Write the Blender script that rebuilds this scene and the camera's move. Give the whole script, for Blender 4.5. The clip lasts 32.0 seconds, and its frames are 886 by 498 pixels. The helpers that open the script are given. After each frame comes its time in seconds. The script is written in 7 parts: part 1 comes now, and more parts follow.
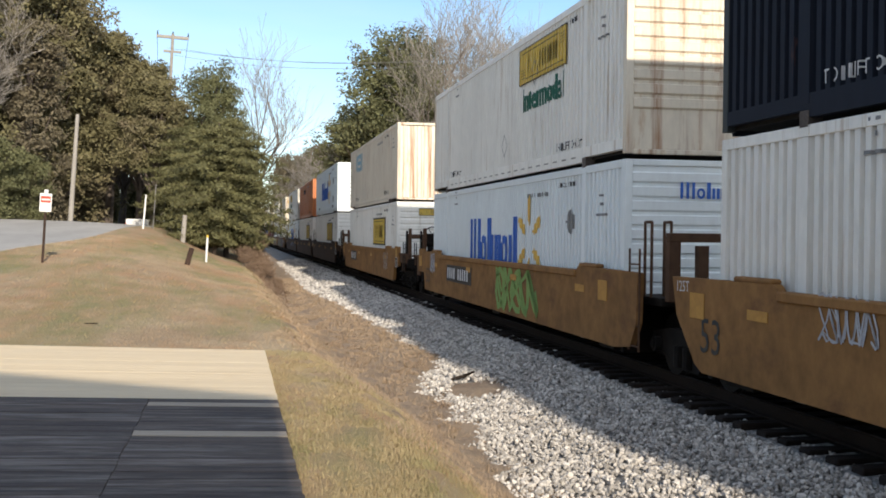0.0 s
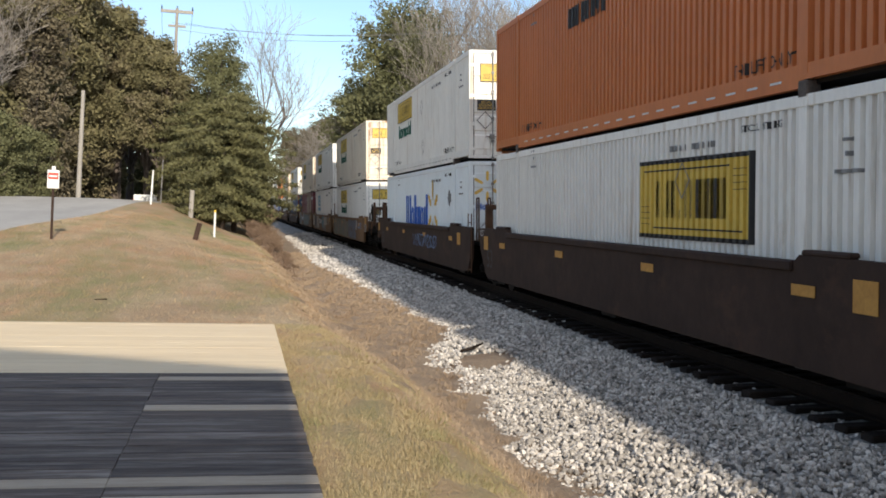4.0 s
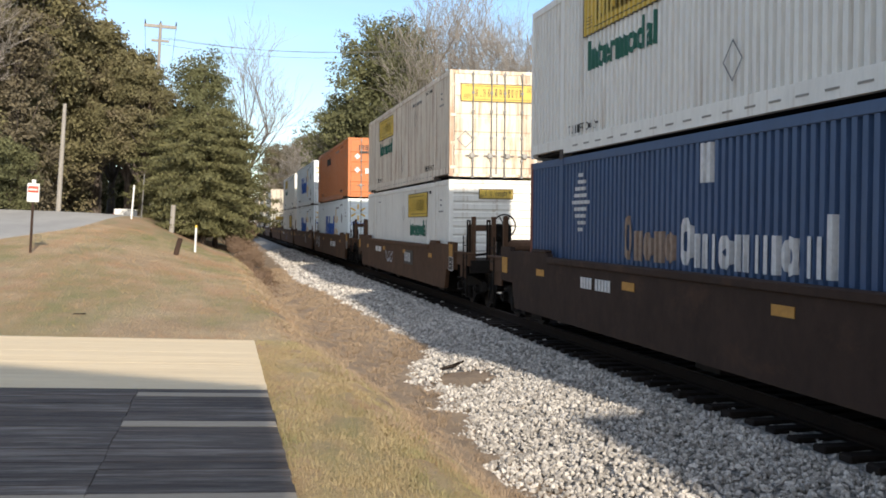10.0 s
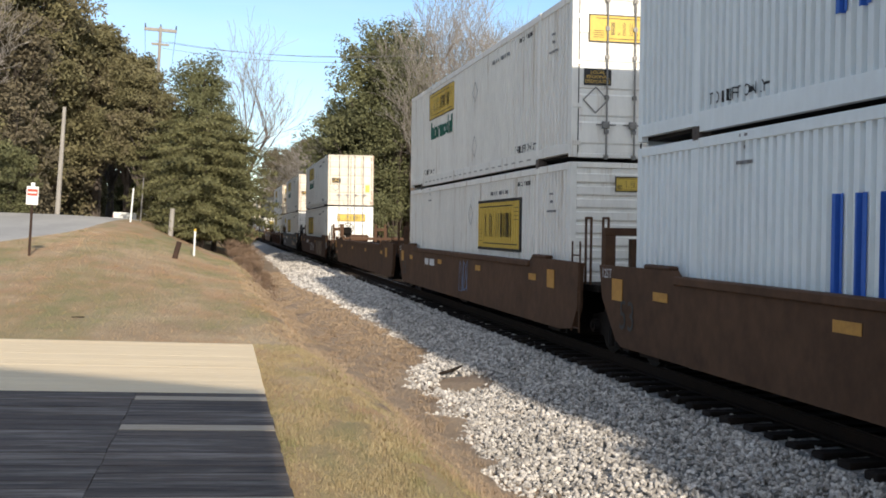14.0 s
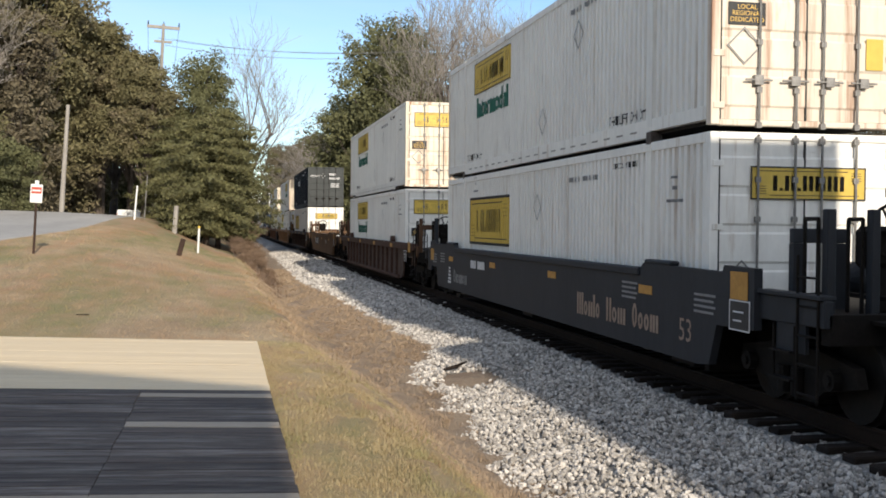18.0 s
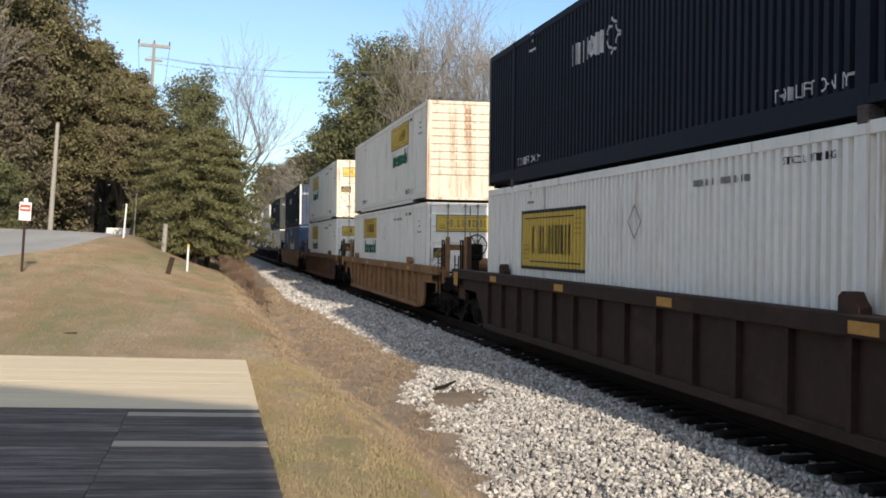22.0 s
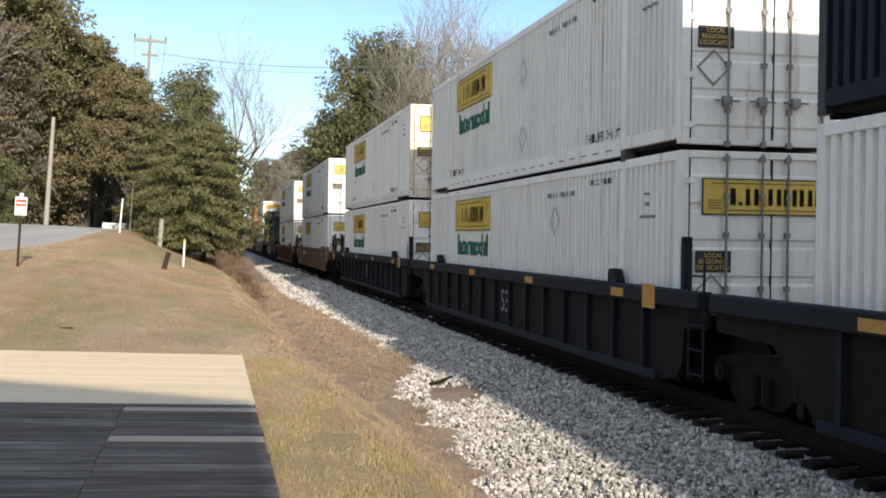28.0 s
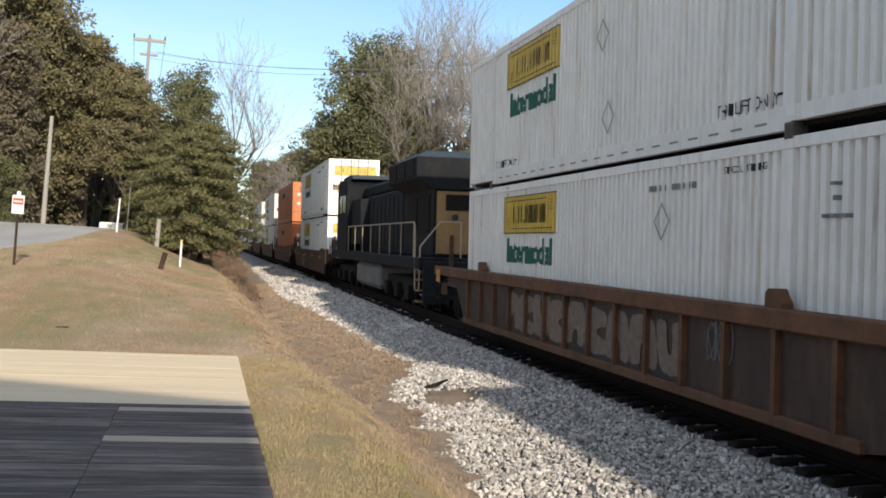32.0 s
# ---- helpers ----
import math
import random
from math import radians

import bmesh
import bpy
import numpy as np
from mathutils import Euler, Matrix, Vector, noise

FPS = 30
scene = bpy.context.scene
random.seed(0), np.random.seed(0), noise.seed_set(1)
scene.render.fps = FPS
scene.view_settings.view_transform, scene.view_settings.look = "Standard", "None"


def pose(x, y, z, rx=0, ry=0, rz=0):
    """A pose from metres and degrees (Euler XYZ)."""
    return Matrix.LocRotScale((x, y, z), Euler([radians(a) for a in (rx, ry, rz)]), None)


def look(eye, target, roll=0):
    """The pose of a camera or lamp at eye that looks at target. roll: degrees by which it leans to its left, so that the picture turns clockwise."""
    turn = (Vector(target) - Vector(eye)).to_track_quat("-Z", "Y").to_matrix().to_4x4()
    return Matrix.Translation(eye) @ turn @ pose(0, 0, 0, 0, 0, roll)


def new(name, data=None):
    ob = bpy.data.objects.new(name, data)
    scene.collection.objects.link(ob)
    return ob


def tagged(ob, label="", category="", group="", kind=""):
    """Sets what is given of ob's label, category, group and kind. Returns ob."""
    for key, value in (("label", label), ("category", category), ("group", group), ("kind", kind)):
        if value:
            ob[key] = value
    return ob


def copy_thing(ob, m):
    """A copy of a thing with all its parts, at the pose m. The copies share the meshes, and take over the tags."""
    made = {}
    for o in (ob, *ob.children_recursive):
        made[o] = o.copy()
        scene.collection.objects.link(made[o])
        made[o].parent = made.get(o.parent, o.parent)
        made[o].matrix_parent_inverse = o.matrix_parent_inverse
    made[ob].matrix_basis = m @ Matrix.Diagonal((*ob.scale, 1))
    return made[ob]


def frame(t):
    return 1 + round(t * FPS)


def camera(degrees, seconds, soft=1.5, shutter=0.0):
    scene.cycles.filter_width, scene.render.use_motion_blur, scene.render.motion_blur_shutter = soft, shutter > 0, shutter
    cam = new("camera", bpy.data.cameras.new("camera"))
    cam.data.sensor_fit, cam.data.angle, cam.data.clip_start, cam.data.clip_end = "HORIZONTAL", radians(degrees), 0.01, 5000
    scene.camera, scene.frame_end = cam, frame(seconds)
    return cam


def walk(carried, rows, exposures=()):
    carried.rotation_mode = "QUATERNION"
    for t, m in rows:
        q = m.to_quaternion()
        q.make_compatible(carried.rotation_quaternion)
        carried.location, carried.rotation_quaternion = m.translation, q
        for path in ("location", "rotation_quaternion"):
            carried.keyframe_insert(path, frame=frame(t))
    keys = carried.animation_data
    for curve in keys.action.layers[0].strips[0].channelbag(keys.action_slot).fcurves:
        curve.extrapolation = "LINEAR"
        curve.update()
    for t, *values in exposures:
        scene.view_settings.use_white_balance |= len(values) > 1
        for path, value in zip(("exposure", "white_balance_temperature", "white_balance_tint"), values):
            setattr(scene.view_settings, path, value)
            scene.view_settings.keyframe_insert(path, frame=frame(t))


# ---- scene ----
cam = camera(44.5, 32.0, 1.75)
EYE = 1.8
ROWS = [
    (0, 89.571, -2.336, -11.003), (0.5, 89.393, -2.027, -11.062), (1, 89.113, -1.757, -11.151), (1.5, 88.744, -1.872, -11.001), 
    (2, 88.622, -2.093, -10.870), (2.5, 88.725, -2.335, -10.867), (3, 88.541, -1.988, -10.729), (3.5, 88.294, -1.816, -10.675), 
    (5.5, 87.747, -1.439, -10.358), (6, 87.729, -1.587, -10.280), (6.5, 87.783, -1.810, -10.168), (7, 88.144, -1.848, -10.106), 
    (7.5, 88.718, -2.117, -10.249), (8, 89.277, -1.920, -10.503), (8.5, 89.558, -2.026, -10.852), (9, 89.451, -2.205, -11.192), 
    (9.5, 89.261, -2.080, -11.518), (10, 89.049, -2.265, -11.571), (10.5, 88.992, -2.343, -11.806), (11, 89.105, -2.390, -11.993), 
    (11.5, 89.340, -2.569, -11.850), (12, 89.725, -3.104, -11.695), (12.5, 89.730, -2.498, -11.795), (13, 89.623, -2.461, -11.725), 
    (13.5, 89.438, -2.361, -11.629), (14, 89.297, -2.495, -11.622), (14.5, 89.150, -2.524, -11.681), (16.5, 88.755, -2.289, -11.590), 
    (17, 88.862, -2.170, -11.482), (17.5, 88.976, -2.226, -11.434), (18, 89.077, -2.228, -11.422), (18.5, 89.200, -2.235, -11.365), 
    (19, 89.428, -2.360, -11.280), (19.5, 89.944, -2.377, -11.300), (20, 90.292, -2.074, -11.464), (20.5, 90.291, -2.200, -11.695), 
    (20.6, 90.255, -2.205, -11.700), (21, 90.047, -2.237, -11.782), (21.5, 90.019, -2.420, -11.806), (22, 90.112, -2.404, -11.963), 
    (22.5, 90.236, -2.295, -12.047), (23, 90.200, -2.104, -12.027), (23.5, 90.034, -2.180, -11.808), (24, 90.062, -2.124, -11.477), 
    (24.5, 90.109, -2.232, -11.388), (25, 90.108, -2.172, -11.424), (25.5, 89.927, -2.326, -11.541), (27.5, 89.844, -2.305, -12.108), 
    (28, 89.867, -2.454, -12.155), (28.5, 89.871, -2.431, -12.190), (29, 89.886, -2.480, -12.240), (29.5, 90.016, -2.582, -12.381), 
    (30, 90.112, -2.497, -12.378), (30.5, 90.046, -2.433, -12.279), (31, 89.944, -2.291, -12.289), (31.5, 89.874, -2.684, -12.185), 
    (32, 90.046, -3.103, -12.313),
]
walk(cam, [(t, pose(0, 0, EYE, rx, ry, rz)) for t, rx, ry, rz in ROWS], [(0, 0.3), (1, 0.17), (2, 0.22), (3, 0.22), (5.5, 0.38), (6.6, 0.42), (8.2, 0.36), (10, 0.34), (12, 0.25), (14, 0.27), (17, 0.17), (19, 0.16), (20, 0.24), (21, 0.16), (22, 0.14), (24, 0.17), (25, 0.3), (28, 0.39), (29, 0.39), (30, 0.24), (32, 0.23)])

# ---- light ----
SHIFT, REACH = -0.24, 2.45          # a shadow's way along x and y for each metre of height
ELEVATION = math.atan2(1, math.hypot(SHIFT, REACH))
world = bpy.data.worlds.new("world")
scene.world = world
world.use_nodes = True
wn, wl = world.node_tree.nodes, world.node_tree.links
sky = wn.new("ShaderNodeTexSky")
sky.sky_type, sky.sun_disc = "NISHITA", False
sky.sun_elevation = ELEVATION
sky.sun_rotation = math.atan2(-SHIFT, -REACH)
sky.altitude, sky.air_density, sky.dust_density, sky.ozone_density = 100, 1.0, 0.1, 3.6
background = wn["Background"]
background.inputs["Strength"].default_value = 0.152
wisp, stretch = wn.new("ShaderNodeTexNoise"), wn.new("ShaderNodeMapping")
where = wn.new("ShaderNodeTexCoord")
stretch.inputs["Scale"].default_value = (1.0, 1.0, 5.0)
wisp.inputs["Scale"].default_value, wisp.inputs["Detail"].default_value, wisp.inputs["Roughness"].default_value = 1.7, 5, 0.55
veil = wn.new("ShaderNodeMapRange")
veil.inputs["From Min"].default_value, veil.inputs["From Max"].default_value = 0.45, 0.8
veil.inputs["To Max"].default_value = 0.3
# thin high haze brightens the sky round the sun
toward, glare, most = wn.new("ShaderNodeVectorMath"), wn.new("ShaderNodeMapRange"), wn.new("ShaderNodeMath")
toward.operation, most.operation = "DOT_PRODUCT", "MAXIMUM"
toward.inputs[1].default_value = Vector((-SHIFT, -REACH, 1)).normalized()
glare.inputs["From Min"].default_value, glare.inputs["From Max"].default_value = -0.3, 1.0
glare.inputs["To Max"].default_value = 0.75
cloud = wn.new("ShaderNodeMix")
cloud.data_type = "RGBA"
cloud.inputs["B"].default_value = (5.8, 5.95, 6.1, 1)
wl.new(where.outputs["Generated"], stretch.inputs["Vector"])
wl.new(stretch.outputs[0], wisp.inputs["Vector"])
wl.new(wisp.outputs["Fac"], veil.inputs["Value"])
wl.new(where.outputs["Generated"], toward.inputs[0])
wl.new(toward.outputs["Value"], glare.inputs["Value"])
wl.new(veil.outputs[0], most.inputs[0])
wl.new(glare.outputs[0], most.inputs[1])
wl.new(most.outputs[0], cloud.inputs["Factor"])
wl.new(sky.outputs[0], cloud.inputs["A"])
wl.new(cloud.outputs["Result"], background.inputs["Color"])
sun = new("sun", bpy.data.lights.new("sun", "SUN"))
sun.data.energy, sun.data.angle, sun.data.color = 4.55, radians(0.9), (1.0, 0.895, 0.75)
sun.matrix_world = look((-SHIFT * 40, -REACH * 40, 40), (0, 0, 0))


# ---- materials ----
def material(name, a, b, rough=0.8, metal=0.0, scale=4.0, fine=40.0, bump=0.2, stretch=(1, 1, 1), random_tint=0.0, island=0.0, stain=None, stain_amount=0.0, stain_scale=1.5, stain_stretch=(1, 1, 1), distance=0.01, second=None, sheen=0.5):
    m = bpy.data.materials.new(name)
    m.use_nodes = True
    n, l = m.node_tree.nodes, m.node_tree.links
    shader = n["Principled BSDF"]
    shader.inputs["Roughness"].default_value, shader.inputs["Metallic"].default_value = rough, metal
    shader.inputs["Specular IOR Level"].default_value = sheen
    coord, mapping = n.new("ShaderNodeTexCoord"), n.new("ShaderNodeMapping")
    mapping.inputs["Scale"].default_value = stretch
    place = coord.outputs["Object"]
    if random_tint:
        spread, moved = n.new("ShaderNodeVectorMath"), n.new("ShaderNodeVectorMath")
        spread.operation, moved.operation = "SCALE", "ADD"
        spread.inputs[0].default_value = (37.0, 53.0, 29.0)
        l.new(n.new("ShaderNodeObjectInfo").outputs["Random"], spread.inputs["Scale"])
        l.new(place, moved.inputs[0])
        l.new(spread.outputs[0], moved.inputs[1])
        place = moved.outputs[0]
    l.new(place, mapping.inputs["Vector"])
    big, small = n.new("ShaderNodeTexNoise"), n.new("ShaderNodeTexNoise")
    for node, s, d in ((big, scale, 4), (small, fine, 5)):
        node.inputs["Scale"].default_value, node.inputs["Detail"].default_value, node.inputs["Roughness"].default_value = s, d, 0.65
        l.new(mapping.outputs[0], node.inputs["Vector"])
    add = n.new("ShaderNodeMath")
    add.operation = "ADD"
    l.new(big.outputs["Fac"], add.inputs[0])
    l.new(small.outputs["Fac"], add.inputs[1])
    ramp = n.new("ShaderNodeMapRange")
    ramp.inputs["From Min"].default_value, ramp.inputs["From Max"].default_value = 0.7, 1.3
    l.new(add.outputs[0], ramp.inputs["Value"])
    mix = n.new("ShaderNodeMix")
    mix.data_type = "RGBA"
    mix.inputs["A"].default_value, mix.inputs["B"].default_value = (*a, 1), (*b, 1)
    l.new(ramp.outputs[0], mix.inputs["Factor"])
    colour = mix.outputs["Result"]
    layers = [(stain, stain_amount, stain_scale, stain_stretch)] if stain else []
    for stain, stain_amount, stain_scale, stain_stretch in layers + ([second] if second else []):
        sm = n.new("ShaderNodeMapping")
        sm.inputs["Scale"].default_value = stain_stretch
        l.new(place, sm.inputs["Vector"])
        st = n.new("ShaderNodeTexNoise")
        st.inputs["Scale"].default_value, st.inputs["Detail"].default_value, st.inputs["Roughness"].default_value = stain_scale, 6, 0.7
        l.new(sm.outputs[0], st.inputs["Vector"])
        sr = n.new("ShaderNodeMapRange")
        sr.inputs["From Min"].default_value, sr.inputs["From Max"].default_value = 0.68 - 0.3 * stain_amount, 0.85 - 0.25 * stain_amount
        l.new(st.outputs["Fac"], sr.inputs["Value"])
        sx = n.new("ShaderNodeMix")
        sx.data_type = "RGBA"
        l.new(sr.outputs[0], sx.inputs["Factor"])
        l.new(colour, sx.inputs["A"])
        sx.inputs["B"].default_value = (*stain, 1)
        colour = sx.outputs["Result"]
    if random_tint or island:
        source = n.new("ShaderNodeObjectInfo").outputs["Random"] if random_tint else n.new("ShaderNodeNewGeometry").outputs["Random Per Island"]
        amount = random_tint or island
        rr = n.new("ShaderNodeMapRange")
        rr.inputs["To Min"].default_value, rr.inputs["To Max"].default_value = 1 - amount, 1 + amount
        l.new(source, rr.inputs["Value"])
        hsv = n.new("ShaderNodeHueSaturation")
        l.new(rr.outputs[0], hsv.inputs["Value"])
        l.new(colour, hsv.inputs["Color"])
        colour = hsv.outputs["Color"]
    l.new(colour, shader.inputs["Base Color"])
    if bump:
        bn = n.new("ShaderNodeBump")
        bn.inputs["Strength"].default_value, bn.inputs["Distance"].default_value = bump, distance
        l.new(add.outputs[0], bn.inputs["Height"])
        l.new(bn.outputs[0], shader.inputs["Normal"])
    return m


def paint(name, colour, dirt=0.25, rust=0.2, rough=0.5, rust_colour=(0.16, 0.06, 0.025), runs=None, sheen=0.4):
    low = tuple(c * (1 - dirt) for c in colour)
    return material(name, low, colour, rough, 0, 0.7, 9, 0.04, (1, 1, 0.35), 0.05, 0, rust_colour, rust, 2.2, (1.6, 1.6, 0.28), second=runs, sheen=sheen)


WHITE = paint("white_container_paint", (0.865, 0.842, 0.785), 0.17, 0.22, 0.5, (0.50, 0.45, 0.37), ((0.40, 0.29, 0.19), 0.36, 1.0, (4, 4, 0.22)))
WORN = paint("worn_cream_container_paint", (0.76, 0.68, 0.56), 0.2, 0.25, 0.55, (0.40, 0.25, 0.13), ((0.36, 0.19, 0.095), 0.42, 1.0, (5, 5, 0.3)))
RUSTY = paint("rust_streaked_white_paint", (0.76, 0.68, 0.57), 0.2, 0.36, 0.7, (0.42, 0.24, 0.12), ((0.24, 0.09, 0.035), 0.6, 1.0, (5, 5, 0.22)))
RUSTY_END = paint("rust_stained_door_paint", (0.74, 0.66, 0.55), 0.2, 0.25, 0.7, (0.50, 0.32, 0.18), ((0.27, 0.105, 0.04), 0.5, 0.8, (5, 5, 0.18)))
WORN_END = paint("rust_spotted_cream_paint", (0.78, 0.70, 0.57), 0.2, 0.42, 0.6, (0.46, 0.29, 0.15), ((0.30, 0.13, 0.055), 0.62, 0.9, (5, 5, 0.2)))
COOL = paint("cool_white_container_paint", (0.80, 0.85, 0.86), 0.12, 0.04, 0.5, (0.45, 0.42, 0.38))
ORANGE = paint("orange_container_paint", (0.56, 0.175, 0.05), 0.2, 0.05)
NAVY = paint("navy_container_paint", (0.010, 0.014, 0.026), 0.3, 0.0, 0.7, sheen=0.22)
BLUE = paint("blue_container_paint", (0.055, 0.10, 0.20), 0.2, 0.05)
# end wall in a paler blue than the navy flanks, with rust stains
NAVY_END = paint("pale_navy_end_paint", (0.045, 0.068, 0.12), 0.3, 0.15, 0.6, (0.2, 0.09, 0.04))
NAVY_DOOR = paint("grey_green_door_paint", (0.04, 0.046, 0.046), 0.3, 0.05, 0.6)
MAROON = paint("maroon_container_paint", (0.17, 0.028, 0.04), 0.25, 0.1)
SEAL = material("black_rubber", (0.01, 0.01, 0.01), (0.03, 0.03, 0.03), 0.7)
RODS = material("galvanised_steel", (0.15, 0.142, 0.135), (0.28, 0.27, 0.255), 0.5, 0.45, 8, 60, 0.1)
IRON = material("rust_darkened_iron", (0.045, 0.036, 0.031), (0.13, 0.105, 0.09), 0.8, 0.1, 6, 40, 0.2, random_tint=0.2)
YELLOW = paint("yellow_decal", (0.68, 0.475, 0.085), 0.2, 0.0)
BLACK = material("black_lettering", (0.012, 0.012, 0.014), (0.03, 0.03, 0.03), 0.6)
GREEN_INK = material("dark_green_lettering", (0.006, 0.085, 0.055), (0.012, 0.12, 0.08), 0.6)
BLUE_INK = material("blue_lettering", (0.02, 0.10, 0.42), (0.03, 0.13, 0.5), 0.6)
WHITE_INK = material("white_lettering", (0.5, 0.5, 0.5), (0.7, 0.7, 0.7), 0.6, fine=14)
GOLD_INK = material("amber_lettering", (0.68, 0.42, 0.08), (0.76, 0.5, 0.12), 0.6)
GREY_INK = material("grey_lettering", (0.16, 0.16, 0.16), (0.26, 0.26, 0.26), 0.6)


def car_paint(name, colour, rust_colour, rust=0.4, rough=0.75):
    low = tuple(c * 0.55 for c in colour)
    return material(name, low, colour, rough, 0, 0.9, 5, 0.05, (1, 1, 0.8), 0.06, 0, rust_colour, rust, 1.1, (0.8, 0.8, 1.3), sheen=0.18)


TAN = car_paint("tan_car_paint", (0.33, 0.168, 0.060), (0.15, 0.072, 0.034), 0.55)
DULL = car_paint("dull_tan_car_paint", (0.225, 0.128, 0.064), (0.11, 0.06, 0.035), 0.62)
BROWN = car_paint("brown_car_paint", (0.115, 0.062, 0.036), (0.055, 0.033, 0.023))
DARK = car_paint("dark_brown_car_paint", (0.052, 0.031, 0.023), (0.075, 0.040, 0.026))
UMBER = car_paint("reddish_brown_car_paint", (0.085, 0.047, 0.035), (0.05, 0.03, 0.023))
CLAY = car_paint("rust_stained_tan_car_paint", (0.34, 0.19, 0.09), (0.14, 0.072, 0.04), 0.6)
RUST = car_paint("rust_brown_car_paint", (0.18, 0.09, 0.05), (0.075, 0.042, 0.028), 0.6)
TEAL = paint("dark_blue_green_car_paint", (0.030, 0.032, 0.037), 0.3, 0.2, 0.65, (0.035, 0.028, 0.024), sheen=0.25)
INDIGO = paint("dark_navy_car_paint", (0.012, 0.014, 0.022), 0.35, 0.1, 0.7, sheen=0.2)
# a darker brown for flank panels behind the ribs
PANEL = material("dark_brown_panel", (0.028, 0.016, 0.011), (0.085, 0.047, 0.03), 0.8, 0, 0.9, 6, 0.1, (1, 1, 0.4))
AMBER = car_paint("amber_brown_car_paint", (0.21, 0.122, 0.068), (0.10, 0.058, 0.036), 0.6)
GRIME = material("grimy_black_steel", (0.005, 0.004, 0.0035), (0.017, 0.013, 0.010), 0.8, 0.2, 6, 50, 0.2, sheen=0.22)
WHEEL = material("worn_wheel_steel", (0.006, 0.005, 0.0045), (0.018, 0.015, 0.013), 0.65, 0.2, 6, 50, 0.1, sheen=0.22)
RAIL = material("rail_steel", (0.012, 0.0065, 0.004), (0.026, 0.015, 0.009), 0.85, 0.0, 3, 40, 0.1, sheen=0.22)
POLISH = material("worn_rail_head", (0.045, 0.036, 0.03), (0.09, 0.075, 0.065), 0.5, 0.7, 3, 40, 0.05)
TIE = material("creosote_tie", (0.011, 0.0078, 0.006), (0.028, 0.020, 0.0155), 0.95, 0, 3, 30, 0.5, (0.3, 3, 3), 0.3, sheen=0.22)
STONE = material("pale_ballast_stone", (0.27, 0.247, 0.222), (0.60, 0.562, 0.515), 0.9, 0, 6, 60, 0.3, island=0.48, stain=(0.30, 0.21, 0.14), stain_amount=0.22, stain_scale=1.6)
# darker, browner stone for the middle of the bed
DARK_BED = material("dark_brown_ballast", (0.018, 0.0115, 0.008), (0.046, 0.031, 0.022), 0.9, 0, 9, 30, 1.0, distance=0.05, sheen=0.22)
BED = material("ballast_bed", (0.09, 0.085, 0.08), (0.45, 0.44, 0.42), 0.95, 0, 9, 30, 1.0, distance=0.05)
EARTH = material("dead_grass_litter", (0.20, 0.14, 0.095), (0.37, 0.28, 0.19), 0.95, 0, 1.1, 22, 1.0, stain=(0.42, 0.32, 0.22), stain_amount=0.4, stain_scale=0.9, distance=0.04)
GREEN_SPOTS = ((0.215, 0.205, 0.085), 0.74, 0.5, (1.0, 0.28, 1))
GRASS = material("dormant_lawn", (0.29, 0.198, 0.115), (0.475, 0.365, 0.23), 0.95, 0, 0.5, 18, 1.0, stain=(0.38, 0.215, 0.11), stain_amount=0.75, stain_scale=0.42, stain_stretch=(1.0, 0.3, 1), distance=0.04, second=GREEN_SPOTS)
BLADE = material("straw_grass_blades", (0.31, 0.213, 0.123), (0.50, 0.385, 0.243), 0.9, 0, 0.5, 18, 0, island=0.13, stain=(0.40, 0.23, 0.12), stain_amount=0.75, stain_scale=0.42, stain_stretch=(1.0, 0.3, 1), second=GREEN_SPOTS)
NEAR_BLADE = material("straw_and_green_grass_blades", (0.295, 0.222, 0.112), (0.46, 0.375, 0.215), 0.9, 0, 0.9, 14, 0, island=0.16, second=((0.20, 0.20, 0.08), 0.75, 0.7, (1, 0.5, 1)))
BRUSH_GRASS = material("brown_dead_grass", (0.25, 0.175, 0.115), (0.42, 0.32, 0.215), 0.9, 0, 0.6, 7, 0, island=0.16)
ASPHALT = material("sun_bleached_asphalt", (0.31, 0.295, 0.275), (0.45, 0.43, 0.40), 0.95, 0, 0.5, 40, 0.3, (1, 0.35, 1), sheen=0.15)
PINE = material("new_pine_board", (0.68, 0.53, 0.335), (0.80, 0.65, 0.43), 0.7, 0, 0.9, 9, 0.08, (0.5, 5, 5), 0.035, stain=(0.56, 0.40, 0.235), stain_amount=0.25, stain_scale=1.6, stain_stretch=(0.8, 3, 3))
OLD = material("weathered_dark_board", (0.042, 0.032, 0.027), (0.150, 0.114, 0.09), 0.85, 0, 0.9, 7, 0.8, (0.4, 4, 4), 0.2, stain=(0.27, 0.235, 0.205), stain_amount=0.62, stain_scale=0.9, stain_stretch=(0.8, 6, 6), second=((0.016, 0.012, 0.010), 0.45, 1.1, (0.9, 9, 9)))
PATCH = material("grey_weathered_board", (0.34, 0.275, 0.205), (0.50, 0.42, 0.32), 0.8, 0, 2, 16, 0.4, (0.6, 9, 9), 0.1)
BARK = material("grey_brown_bark", (0.06, 0.048, 0.038), (0.15, 0.12, 0.10), 0.95, 0, 3, 25, 0.5, (1, 1, 0.4))
BUSH = material("reddish_brown_stems", (0.13, 0.085, 0.055), (0.25, 0.17, 0.115), 0.95, 0, 1.5, 12, 0, island=0.3)
TWIG = material("pale_bare_twigs", (0.19, 0.17, 0.15), (0.34, 0.31, 0.275), 0.95, 0, 3, 25, 0.2)
LEAF_GREEN = material("dark_evergreen_leaves", (0.075, 0.08, 0.033), (0.15, 0.15, 0.066), 0.8, 0, 0.4, 3, 0, island=0.2)
